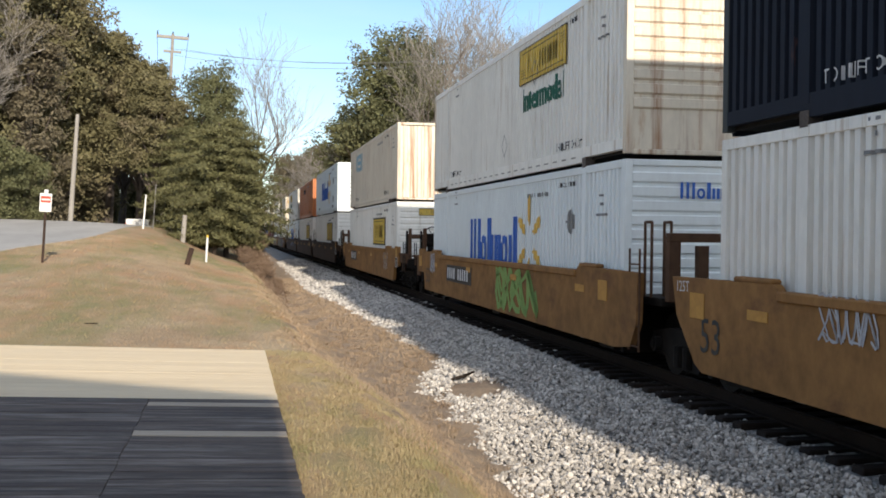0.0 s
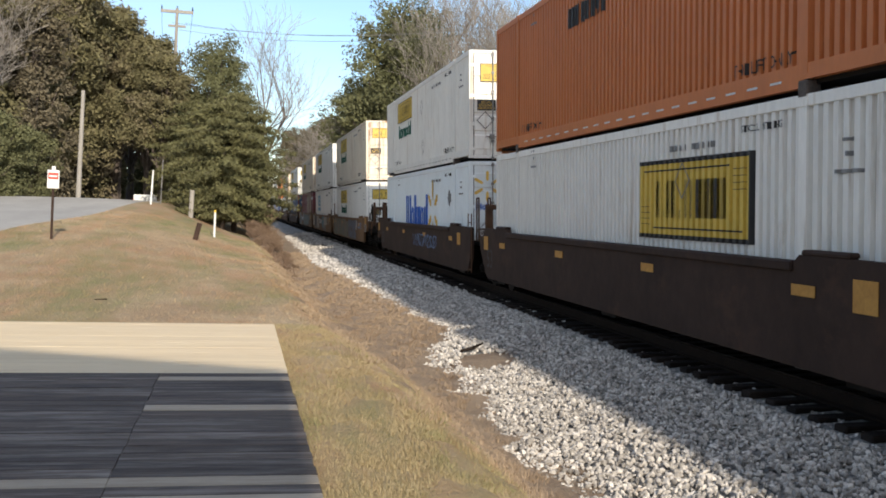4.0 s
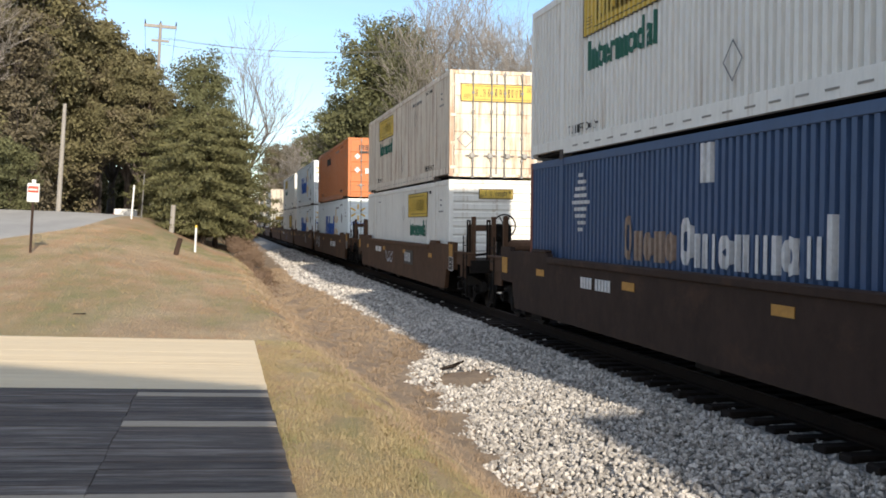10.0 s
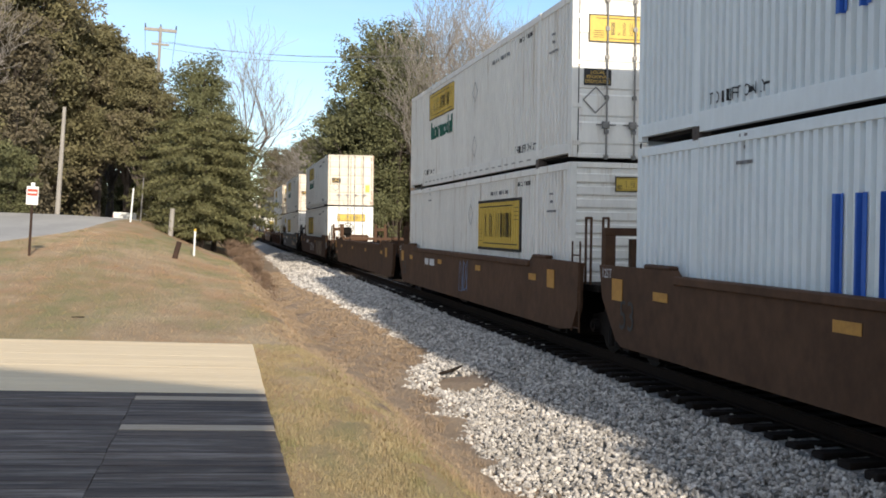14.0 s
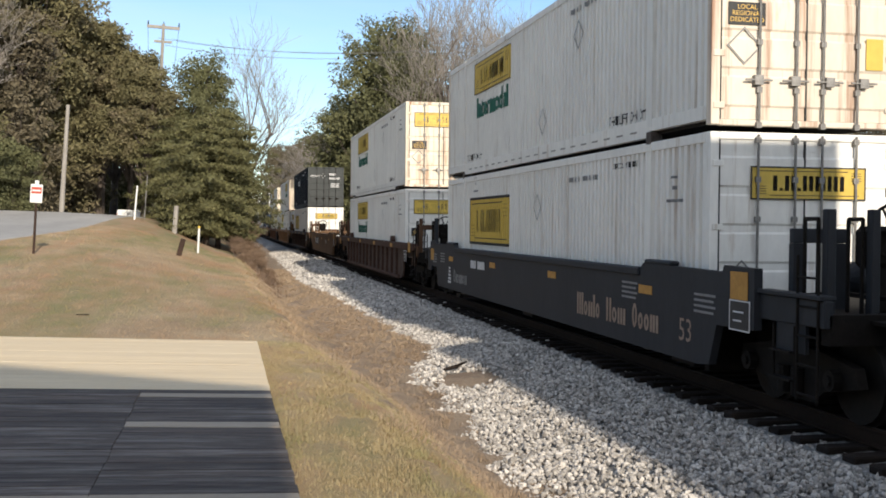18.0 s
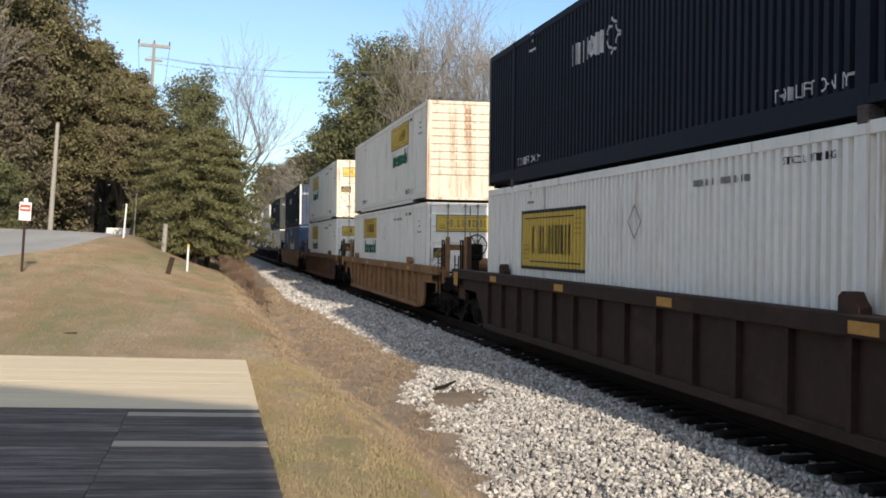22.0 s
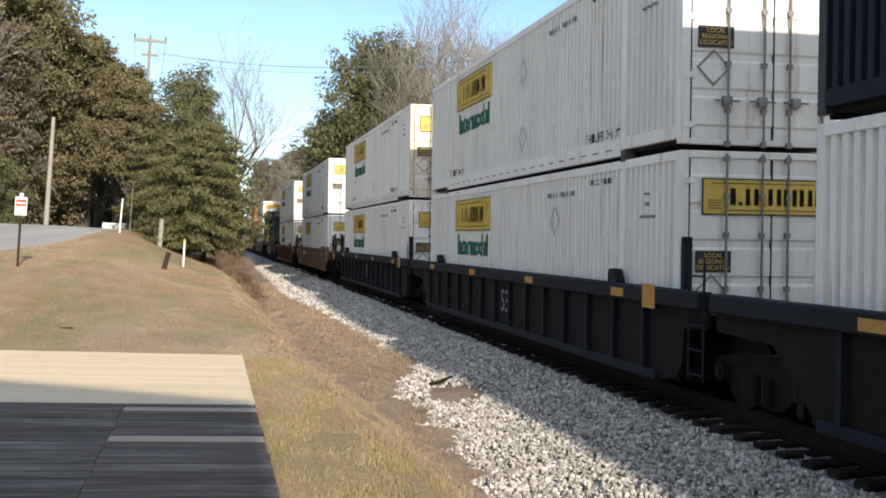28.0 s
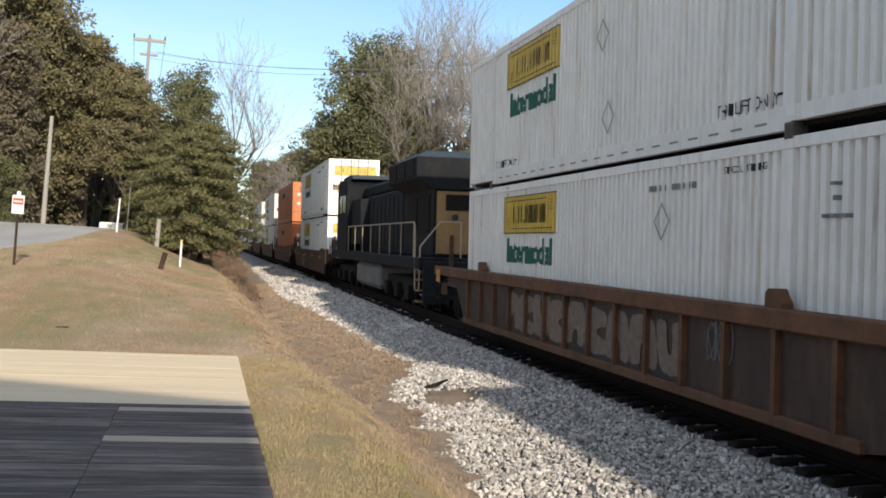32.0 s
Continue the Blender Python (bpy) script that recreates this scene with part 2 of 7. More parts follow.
LEAF_OLIVE = material("olive_autumn_leaves", (0.094, 0.086, 0.038), (0.18, 0.158, 0.074), 0.85, 0, 0.25, 3, 0, island=0.18, stain=(0.15, 0.115, 0.075), stain_amount=0.6, stain_scale=0.22)
LEAF_BROWN = material("brown_autumn_leaves", (0.08, 0.065, 0.040), (0.155, 0.13, 0.08), 0.85, 0, 0.4, 3, 0, island=0.18)
NEEDLE = material("cedar_foliage", (0.068, 0.07, 0.026), (0.15, 0.14, 0.056), 0.8, 0, 0.6, 4, 0, island=0.22)
POLE = material("weathered_pole_wood", (0.22, 0.20, 0.175), (0.38, 0.355, 0.32), 0.9, 0, 2, 20, 0.3, (4, 4, 0.4))
WHITE_PAINT = material("white_paint", (0.66, 0.66, 0.64), (0.8, 0.8, 0.78), 0.6)
RED_PAINT = material("faded_red_paint", (0.38, 0.05, 0.03), (0.5, 0.08, 0.05), 0.6)
STUCCO = material("cream_plaster", (0.58, 0.51, 0.42), (0.72, 0.65, 0.55), 0.9, 0, 0.8, 20, 0.3)
SIDING = material("faded_siding", (0.34, 0.33, 0.31), (0.46, 0.45, 0.43), 0.8, 0, 0.8, 20, 0.2)
ROOFING = material("rusty_roofing", (0.20, 0.08, 0.05), (0.32, 0.15, 0.10), 0.8, 0, 1.2, 20, 0.2)
GREEN_PAINT = paint("dark_green_skip_paint", (0.02, 0.075, 0.05), 0.3, 0.1)
JUNK = material("mixed_scrap", (0.25, 0.18, 0.13), (0.62, 0.55, 0.47), 0.9, 0, 1.5, 12, 0.4)
GLASS = material("dark_window_glass", (0.01, 0.012, 0.014), (0.02, 0.022, 0.025), 0.08)
CAR_BLUE = paint("blue_car_paint", (0.02, 0.035, 0.09), 0.1, 0.0, 0.3)
LOCO_BLUE = material("dark_blue_engine_paint", (0.004, 0.005, 0.007), (0.009, 0.011, 0.014), 0.8, 0, 0.9, 8, 0.05, (1, 1, 0.5), 0.05, stain=(0.022, 0.019, 0.016), stain_amount=0.5, stain_scale=1.1, sheen=0.25)
LOCO_GREY = paint("blue_grey_engine_paint", (0.05, 0.065, 0.075), 0.35, 0.05, 0.7)
LOCO_YELLOW = paint("dull_yellow_engine_paint", (0.30, 0.18, 0.07), 0.35, 0.1, 0.5)
TAG_WHITE = material("white_spray_paint", (0.36, 0.36, 0.38), (0.5, 0.5, 0.52), 0.7)
TAG_BLUE = material("blue_spray_paint", (0.10, 0.16, 0.28), (0.16, 0.24, 0.38), 0.7)
TAG_GREEN = material("green_spray_paint", (0.16, 0.27, 0.06), (0.24, 0.36, 0.10), 0.7)
TAG_GREY = material("grey_spray_paint", (0.085, 0.085, 0.085), (0.15, 0.15, 0.15), 0.7)
FILL_GREEN = material("grey_green_mural_paint", (0.10, 0.10, 0.068), (0.165, 0.16, 0.11), 0.7, fine=8)
FILL_BLUE = material("dull_blue_mural_paint", (0.08, 0.105, 0.105), (0.135, 0.165, 0.16), 0.7, fine=8)
FILL_BLACK = material("black_mural_paint", (0.016, 0.017, 0.016), (0.04, 0.04, 0.036), 0.7, fine=8)
FILL_TEAL = material("teal_mural_paint", (0.05, 0.14, 0.18), (0.09, 0.20, 0.25), 0.7, fine=8)
FILL_VIOLET = material("dull_violet_mural_paint", (0.075, 0.08, 0.105), (0.125, 0.13, 0.16), 0.7, fine=8)
SLOT = material("shaded_slot_paint", (0.20, 0.19, 0.17), (0.32, 0.30, 0.27), 0.7)
PALE_BLUE_INK = material("faded_light_blue_lettering", (0.20, 0.36, 0.46), (0.30, 0.46, 0.55), 0.6, fine=14)
FADED_INK = material("faded_buff_lettering", (0.22, 0.15, 0.11), (0.34, 0.25, 0.19), 0.6, fine=14)
POST_RED = paint("faded_red_post_paint", (0.20, 0.06, 0.045), 0.25, 0.1)
FILL_BROWN = material("buff_brown_mural_paint", (0.13, 0.092, 0.066), (0.21, 0.155, 0.115), 0.7, fine=8)
DUST = material("dusty_tank_paint", (0.10, 0.095, 0.085), (0.20, 0.19, 0.17), 0.9, 0, 1.2, 12, 0.2)
BUFF_RAIL = material("buff_handrail_paint", (0.26, 0.20, 0.14), (0.38, 0.30, 0.21), 0.6)
SHED = material("weathered_dark_boards", (0.07, 0.068, 0.065), (0.15, 0.145, 0.14), 0.9, 0, 2, 18, 0.4, (4, 4, 0.3))
FILL_PALE = material("pale_mural_paint", (0.24, 0.21, 0.18), (0.38, 0.34, 0.29), 0.7, fine=8)
TAG_ORANGE = material("orange_reflector", (0.36, 0.17, 0.03), (0.52, 0.27, 0.05), 0.6, fine=20)


# ---- mesh helpers ----
def mesh_of(bm, mat, name="part"):
    me = bpy.data.meshes.new(name)
    bm.to_mesh(me)
    bm.free()
    me.materials.append(mat)
    return me


def raw(verts, faces, mat, name="part"):
    me = bpy.data.meshes.new(name)
    me.from_pydata(verts, [], faces)
    me.materials.append(mat)
    return me


def put(name, me, parent=None, m=None, label=""):
    ob = new(name, me)
    if parent is not None:
        ob.parent = parent
    if m is not None:
        ob.matrix_basis = m
    if label:
        ob["label"] = label
    return ob


def part(name, bm, mat, parent, label="", m=None):
    return put(name, mesh_of(bm, mat, name), parent, m, label)


def add_box(bm, x0, x1, y0, y1, z0, z1, bevel=0.0):
    r = bmesh.ops.create_cube(bm, size=1, matrix=Matrix.Translation(((x0 + x1) / 2, (y0 + y1) / 2, (z0 + z1) / 2)) @ Matrix.Diagonal((x1 - x0, y1 - y0, z1 - z0, 1)))
    if bevel:
        es = list({e for v in r["verts"] for e in v.link_edges})
        bmesh.ops.bevel(bm, geom=es, offset=bevel, segments=1, affect="EDGES")
    return bm


def box(x0, x1, y0, y1, z0, z1, bevel=0.0):
    return add_box(bmesh.new(), x0, x1, y0, y1, z0, z1, bevel)


def add_rod(bm, a, b, r, r2=None, n=8):
    a, b = Vector(a), Vector(b)
    d = b - a
    m = Matrix.Translation((a + b) / 2) @ d.to_track_quat("Z", "Y").to_matrix().to_4x4()
    bmesh.ops.create_cone(bm, cap_ends=True, segments=n, radius1=r, radius2=r if r2 is None else r2, depth=d.length, matrix=m)
    return bm


def rod(a, b, r, r2=None, n=8):
    return add_rod(bmesh.new(), a, b, r, r2, n)


def prism(profile, x0, x1):
    """A plate whose outline (y, z) is given, between x0 and x1."""
    bm = bmesh.new()
    a = [bm.verts.new((x0, y, z)) for y, z in profile]
    b = [bm.verts.new((x1, y, z)) for y, z in profile]
    bm.faces.new(a)
    bm.faces.new(b[::-1])
    for i in range(len(a)):
        j = (i + 1) % len(a)
        bm.faces.new((a[j], a[i], b[i], b[j]))
    bmesh.ops.recalc_face_normals(bm, faces=bm.faces)
    return bm


def thing(name, label, category, group="", kind="", m=None):
    ob = tagged(new(name), label, category, group, kind)
    if m is not None:
        ob.matrix_basis = m
    return ob


def structure(name, me, label="", parent=None):
    ob = put(name, me, parent)
    return tagged(ob, label, kind="structure")


TEXTS = {}


def text_mesh(words, size, mat):
    key = (words, size, mat.name)
    if key not in TEXTS:
        cu = bpy.data.curves.new("text", "FONT")
        cu.offset = 0.026 * size if mat is GREEN_INK else 0.0
        cu.body, cu.size, cu.align_x, cu.align_y, cu.resolution_u = words, size, "CENTER", "CENTER", 2
        ob = bpy.data.objects.new("text", cu)
        scene.collection.objects.link(ob)
        bpy.context.view_layer.update()
        me = bpy.data.meshes.new_from_object(ob.evaluated_get(bpy.context.evaluated_depsgraph_get()))
        bpy.data.objects.remove(ob)
        me.materials.clear()
        me.materials.append(mat)
        TEXTS[key] = me
    return TEXTS[key]


def on_side(y, z, x):
    """A pose on a left flank, that reads towards -y."""
    return Matrix(((0, 0, -1, x), (-1, 0, 0, y), (0, 1, 0, z), (0, 0, 0, 1)))


def on_end(x, z, y):
    """A pose on a near end, that reads towards +x."""
    return Matrix(((1, 0, 0, x), (0, 0, -1, y), (0, 1, 0, z), (0, 0, 0, 1)))


SHAPES = {}


def shape(key, mat, build):
    k = (key, mat.name)
    if k not in SHAPES:
        SHAPES[k] = mesh_of(build(), mat, key if isinstance(key, str) else key[0])
    return SHAPES[k]


def flat_bars(spans, thick=0.006):
    """Bars (x0, x1, y0, y1) in one plane, a hair proud."""
    bm = bmesh.new()
    for x0, x1, y0, y1 in spans:
        add_box(bm, x0, x1, y0, y1, 0, thick)
    return bm


# ---- ground ----
def smooth(v):
    v = np.clip(v, 0, 1)
    return v * v * (3 - 2 * v)


def toe(y):
    """The ragged left foot of the ballast."""
    base = np.interp(y, [0, 10.7, 13.7, 15.5, 16.7, 17.5, 18.6, 21.2, 23.2, 24.7, 27.7, 30.5, 39.5, 46, 62.5, 80, 140], [2.5, 2.66, 2.91, 3.07, 3.0, 2.84, 3.2, 4.05, 4.25, 3.94, 4.1, 3.9, 3.7, 3.2, 3.4, 3.75, 4.2])
    return base + 0.10 * np.sin(2.9 * y) + 0.07 * np.sin(7.3 * y + 1)


def ground(x, y):
    x, y = np.asarray(x, float), np.asarray(y, float)
    lip = np.interp(y, [0, 12, 17, 60], [2.15, 2.1, 1.6, 1.2])
    bank = 0.2 + 1.75 * np.clip((y - 14) / 46, 0, 1) * smooth((1.4 - x) / 6.4) + 0.05 * np.sin(0.45 * x + 0.3 * y) * np.clip((y - 15) / 10, 0, 1)
    left = bank + (-0.62 - bank) * smooth((x - lip + 0.9) / 1.7)
    right = -0.62 + 1.9 * smooth((x - 11.5) / 5.0) + 0.05 * np.clip(y - 45, 0, 40) * smooth((x - 13) / 6.0)
    return np.where(x < 7, left, right)


xs = np.unique(np.round(np.concatenate([np.arange(-30, -8, 1.2), np.arange(-8, 5, 0.22), np.arange(5, 20, 0.8), np.arange(20, 60, 4), np.arange(60, 2000, 120), np.arange(-2000, -30, 110)]), 3))
ys = np.unique(np.round(np.concatenate([np.arange(-2000, -10, 130), np.arange(-10, 4, 1.5), np.arange(4, 45, 0.35), np.arange(45, 90, 1.2), np.arange(90, 260, 8), np.arange(260, 3500, 130)]), 3))
gx, gy = np.meshgrid(xs, ys)
rough = np.exp(-((gx - 2.2) / 1.2) ** 2)
gz = ground(gx, gy) + (0.003 + 0.04 * rough) * (np.sin(5.1 * gx + 1.7 * gy) * np.sin(3.3 * gy - 2.0 * gx) + 0.8 * np.sin(9.3 * gx - 2.9 * gy + 1) * np.sin(4.4 * gx + 5.7 * gy))
nx = len(xs)
faces = [(j * nx + i, j * nx + i + 1, (j + 1) * nx + i + 1, (j + 1) * nx + i) for j in range(len(ys) - 1) for i in range(nx - 1)]
me = raw(np.stack([gx, gy, gz], -1).reshape(-1, 3).tolist(), faces, GRASS, "ground")
me.materials.append(EARTH)
for p in me.polygons:
    c = p.center
    edge = 2.15 if c.y < 9 else 1.75 if c.y < 14 else 1.25
    p.material_index = 1 if edge + 0.25 * math.sin(2.3 * c.y) < c.x < 12.5 else 0
    p.use_smooth = True
structure("ground", me, "dormant straw-coloured lawn sloping to a railway ditch")


def ribbon(name, mat, middle, half, y0, y1, step, lift, label):
    """A strip of road over the ground; middle(y) and half are metres along x."""
    v, f = [], []
    for k, y in enumerate(np.arange(y0, y1 + step, step)):
        for i, u in enumerate((-1, -0.93, -0.5, 0, 0.5, 0.93, 1)):
            x = middle(y) + u * half
            v.append((x, y, float(ground(x, y)) + (lift if abs(u) < 1 else -0.06)))
            if k and i:
                f.append(((k - 1) * 7 + i - 1, (k - 1) * 7 + i, k * 7 + i, k * 7 + i - 1))
    return structure(name, raw(v, f, mat, name), label)


ribbon("road", ASPHALT, lambda y: np.interp(y, [0, 34, 37, 52, 62, 130], [-12, -10.4, -10.0, -9.2, -8.6, -9.5]), 4.0, -30, 130, 1.5, 0.04, "grey asphalt lane climbing over the rise")
ribbon("side_road", ASPHALT, lambda y: np.interp(y, [-40, 0, 40, 80, 110], [20, 22.5, 25.3, 29.5, 36]), 3.3, -40, 110, 1.5, 0.05, "pale asphalt street beyond the railway")

# ---- railway ----
TRACK_X, CANT = 7.3, 1.79


def ballast_height(x, y):
    """The top of the stone bed."""
    left = toe(y)
    up = np.where(x < 7.3, smooth((x - left) / (5.5 - left)) * 0.85 + 0.15 * np.clip((x - left) / 0.25, 0, 1), smooth((11.8 - x) / 2.6))
    between = smooth((x - 6.05) / 0.3) * smooth((8.9 - x) / 0.4)
    return (-0.62 + 0.365 * up) * (1 - between) - 0.2 * between - 0.031 * np.clip(7.3 - x, -2, 2)


bx = np.concatenate([np.linspace(0, 1, 12), 1 + np.linspace(0.15, 1, 9)])
by = np.unique(np.concatenate([np.arange(-700, 0, 14.0), np.arange(0, 60, 0.4), np.arange(60, 900, 6.0)]))
v, f = [], []
for k, y in enumerate(by):
    for i, u in enumerate(bx):
        x = toe(y) + u * (5.6 - toe(y)) if u <= 1 else 5.6 + (u - 1) * 6.2
        v.append((float(x), y, float(ballast_height(x, y)) - (0.03 if u > 0 else 0.08)))
        if k and i:
            n = len(bx)
            f.append(((k - 1) * n + i - 1, (k - 1) * n + i, k * n + i, k * n + i - 1))
me = raw(v, f, BED, "ballast_bed")
me.materials.append(DARK_BED)
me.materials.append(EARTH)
# the bed from x 6.28 to 8.7 takes the dark brown stone
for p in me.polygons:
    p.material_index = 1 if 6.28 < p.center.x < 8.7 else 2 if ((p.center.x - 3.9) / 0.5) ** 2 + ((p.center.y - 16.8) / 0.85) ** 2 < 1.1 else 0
structure("ballast_bed", me, "bed of crushed pale grey limestone under the track")

rng = np.random.default_rng(4)
PHI = (1 + 5 ** 0.5) / 2
ICO = np.array([(-1, PHI, 0), (1, PHI, 0), (-1, -PHI, 0), (1, -PHI, 0), (0, -1, PHI), (0, 1, PHI), (0, -1, -PHI), (0, 1, -PHI), (PHI, 0, -1), (PHI, 0, 1), (-PHI, 0, -1), (-PHI, 0, 1)]) / 1.9
ICO_FACES = np.array([(0, 11, 5), (0, 5, 1), (0, 1, 7), (0, 7, 10), (0, 10, 11), (1, 5, 9), (5, 11, 4), (11, 10, 2), (10, 7, 6), (7, 1, 8), (3, 9, 4), (3, 4, 2), (3, 2, 6), (3, 6, 8), (3, 8, 9), (4, 9, 5), (2, 4, 11), (6, 2, 10), (8, 6, 7), (9, 8, 1)])


def pebbles(points, sizes):
    n = len(points)
    q = rng.normal(size=(n, 4))
    q /= np.linalg.norm(q, axis=1)[:, None]
    w, a, b, c = q.T
    R = np.stack([1 - 2 * (b * b + c * c), 2 * (a * b - c * w), 2 * (a * c + b * w), 2 * (a * b + c * w), 1 - 2 * (a * a + c * c), 2 * (b * c - a * w), 2 * (a * c - b * w), 2 * (b * c + a * w), 1 - 2 * (a * a + b * b)], 1).reshape(n, 3, 3)
    s = ICO[None] * rng.uniform(0.72, 1.25, (n, 12, 1)) * rng.uniform(0.42, 1.3, (n, 1, 3))
    verts = np.einsum("nij,nkj->nki", R, s) * sizes[:, None, None] + points[:, None, :]
    fc = (ICO_FACES[None] + 12 * np.arange(n)[:, None, None]).reshape(-1, 3)
    return verts.reshape(-1, 3).tolist(), fc.tolist()


def scatter(y0, y1, density, size):
    n = int((y1 - y0) * 3.6 * density)
    y = rng.uniform(y0, y1, n)
    x = toe(y) - 0.15 + rng.uniform(0, 1, n) ** 0.95 * (6.27 - toe(y) + 0.15)
    keep = (x > toe(y)) | (rng.uniform(0, 1, n) < 0.25)
    bare = ((x - 3.9) / 0.5) ** 2 + ((y - 16.8) / 0.85) ** 2 < rng.uniform(0.55, 1.2, n)
    on_tie = (x > 5.9) & (np.abs((y - 4 + 0.25) % 0.5 - 0.25) < 0.15) & (y < 59)
    x, y = x[keep & ~bare & ~on_tie], y[keep & ~bare & ~on_tie]
    z = ballast_height(x, y) + rng.uniform(-0.02, 0.025, len(x)) - 0.03 * (x > 5.93)
    return np.stack([x, y, z], 1), rng.uniform(0.6, 1.35, len(x)) * size


pts, sizes = [], []
for y0, y1, d, s in ((4.5, 9, 480, 0.027), (9, 16, 540, 0.026), (16, 28, 330, 0.032), (28, 48, 120, 0.05), (48, 95, 30, 0.09)):
    a, b = scatter(y0, y1, d, s)
    pts.append(a)
    sizes.append(b)
v, f = pebbles(np.concatenate(pts), np.concatenate(sizes))
tagged(put("ballast_stones", raw(v, f, STONE, "ballast_stones")), "loose pale grey crushed ballast stones beside the track", "ballast", kind="stuff")

track = tagged(new("railway_track"), "straight railway track of rusty rails on black wooden ties", "railway track", kind="structure")
track.matrix_basis = Matrix.Translation((TRACK_X, 0, 0)) @ Matrix.Rotation(-radians(CANT), 4, "Y")
RAIL_PROFILE = [(-0.07, -0.18), (0.07, -0.18), (0.07, -0.165), (0.012, -0.145), (0.012, -0.045), (0.037, -0.035), (0.037, -0.004), (0.028, 0.0), (-0.028, 0.0), (-0.037, -0.004), (-0.037, -0.035), (-0.012, -0.045), (-0.012, -0.145), (-0.07, -0.165)]
for side in (-0.755, 0.755):
    v = [(side + x, y, z) for y in (-700, 900) for x, z in RAIL_PROFILE]
    n = len(RAIL_PROFILE)
    f = [(i, (i + 1) % n, n + (i + 1) % n, n + i) for i in range(n)]
    me = raw(v, f, RAIL, "rail")
    me.materials.append(POLISH)
    me.polygons[7].material_index = 1
    put("rail", me, track)
tie_mesh = mesh_of(box(-1.3, 1.3, -0.115, 0.115, -0.37, -0.185, 0.015), TIE, "tie")
for k in range(110):
    y = 4 + 0.5 * k
    put("tie", tie_mesh, track, Matrix.Translation((random.uniform(-0.05, 0.05), y, random.uniform(-0.015, 0.01))) @ Matrix.Rotation(radians(random.uniform(-1.2, 1.2)), 4, "Z"))
v, f = [], []
for k in range(900):
    y = 4 + 55 + 0.5 * k if k < 700 else 4 - 0.5 * (k - 699)
    o = len(v)
    v += [(x, y + d, z) for x in (-1.3, 1.3) for d in (-0.115, 0.115) for z in (-0.37, -0.185)]
    f += [(o, o + 1, o + 3, o + 2), (o + 4, o + 6, o + 7, o + 5), (o, o + 4, o + 5, o + 1), (o + 2, o + 3, o + 7, o + 6), (o + 1, o + 5, o + 7, o + 3)]
tagged(put("far_ties", raw(v, f, TIE, "far_ties"), track), kind="stuff")


# ---- grass ----
def blades(name, n, x0, x1, y0, y1, height, width, mat, label, keep, power=1.0, clump=1):
    y = y0 + (y1 - y0) * rng.uniform(0, 1, n // clump) ** power
    x = rng.uniform(x0, x1, n // clump)
    if clump > 1:
        y = np.repeat(y, clump) + rng.normal(0, 0.035, n // clump * clump)
        x = np.repeat(x, clump) + rng.normal(0, 0.035, n // clump * clump)
    k = keep(x, y)
    x, y = x[k], y[k]
    n = len(x)
    z = ground(x, y)
    a, lean = rng.uniform(0, 6.283, n), rng.uniform(0.2, 1.6, n)
    grow = 1 + np.clip(y - 12, 0, 60) / 14
    h, w = height * rng.uniform(0.5, 1.3, n), width * grow
    c, s = np.cos(a), np.sin(a)
    p = np.stack([np.stack([x - s * w, y + c * w, z - 0.01], 1), np.stack([x + s * w, y - c * w, z - 0.01], 1), np.stack([x + c * h * lean, y + s * h * lean, z + h * (1 - 0.4 * lean)], 1)], 1)
    me = raw(p.reshape(-1, 3).tolist(), np.arange(3 * n).reshape(-1, 3).tolist(), mat, name)
    return tagged(put(name, me), label, "grass", kind="stuff")


DECK_Z, DECK_RIGHT, DECK_FAR = 0.3, 0.47, 14.1
clear = lambda x, y: (x > DECK_RIGHT) | (y > DECK_FAR)
blades("lawn_grass", 210000, -9, 2.2, 5.0, 48, 0.03, 0.0036, BLADE, "short dormant lawn grass with green patches", lambda x, y: clear(x, y) & (np.abs(x + 10) > 3.4), 1.6)
blades("near_lawn_grass", 90000, 0.47, 2.4, 4.4, 15, 0.034, 0.003, NEAR_BLADE, "dense short lawn grass beside the boardwalk", lambda x, y: clear(x, y) & (x < np.interp(y, [0, 12, 17], [2.2, 2.0, 1.5])), 1.2)
blades("ditch_grass", 120000, 0.9, 4.6, 5.0, 60, 0.075, 0.0045, BRUSH_GRASS, "matted brown dead grass along the ditch", lambda x, y: (x < toe(y) + 0.05) & (x > np.interp(y, [0, 8, 14, 60], [2.0, 1.7, 1.1, 0.8]) + 0.3 * np.sin(1.9 * y)), 1.5, 12)

blades("dry_brush", 16000, 0.5, 2.9, 33, 72, 0.32, 0.0035, BUSH, "low reddish-brown dry brush along the bank", lambda x, y: np.abs(x - np.interp(y, [33, 45, 60, 72], [1.9, 1.6, 1.3, 1.4]) - 0.3 * np.sin(0.9 * y)) < np.interp(y, [33, 42, 55, 72], [0.15, 0.5, 0.9, 0.9]) * (0.6 + 0.4 * np.sin(2.3 * y)), 0.8, 20)
blades("lip_grass", 26000, 0.6, 2.6, 5.0, 55, 0.09, 0.004, BLADE, "longer straw tufts along the lip of the ditch", lambda x, y: np.abs(x - np.interp(y, [0, 12, 17, 60], [2.0, 1.75, 1.3, 0.9]) - 0.15 * np.sin(1.3 * y)) < 0.13 + 0.12 * np.sin(2.7 * y), 1.4, 14)

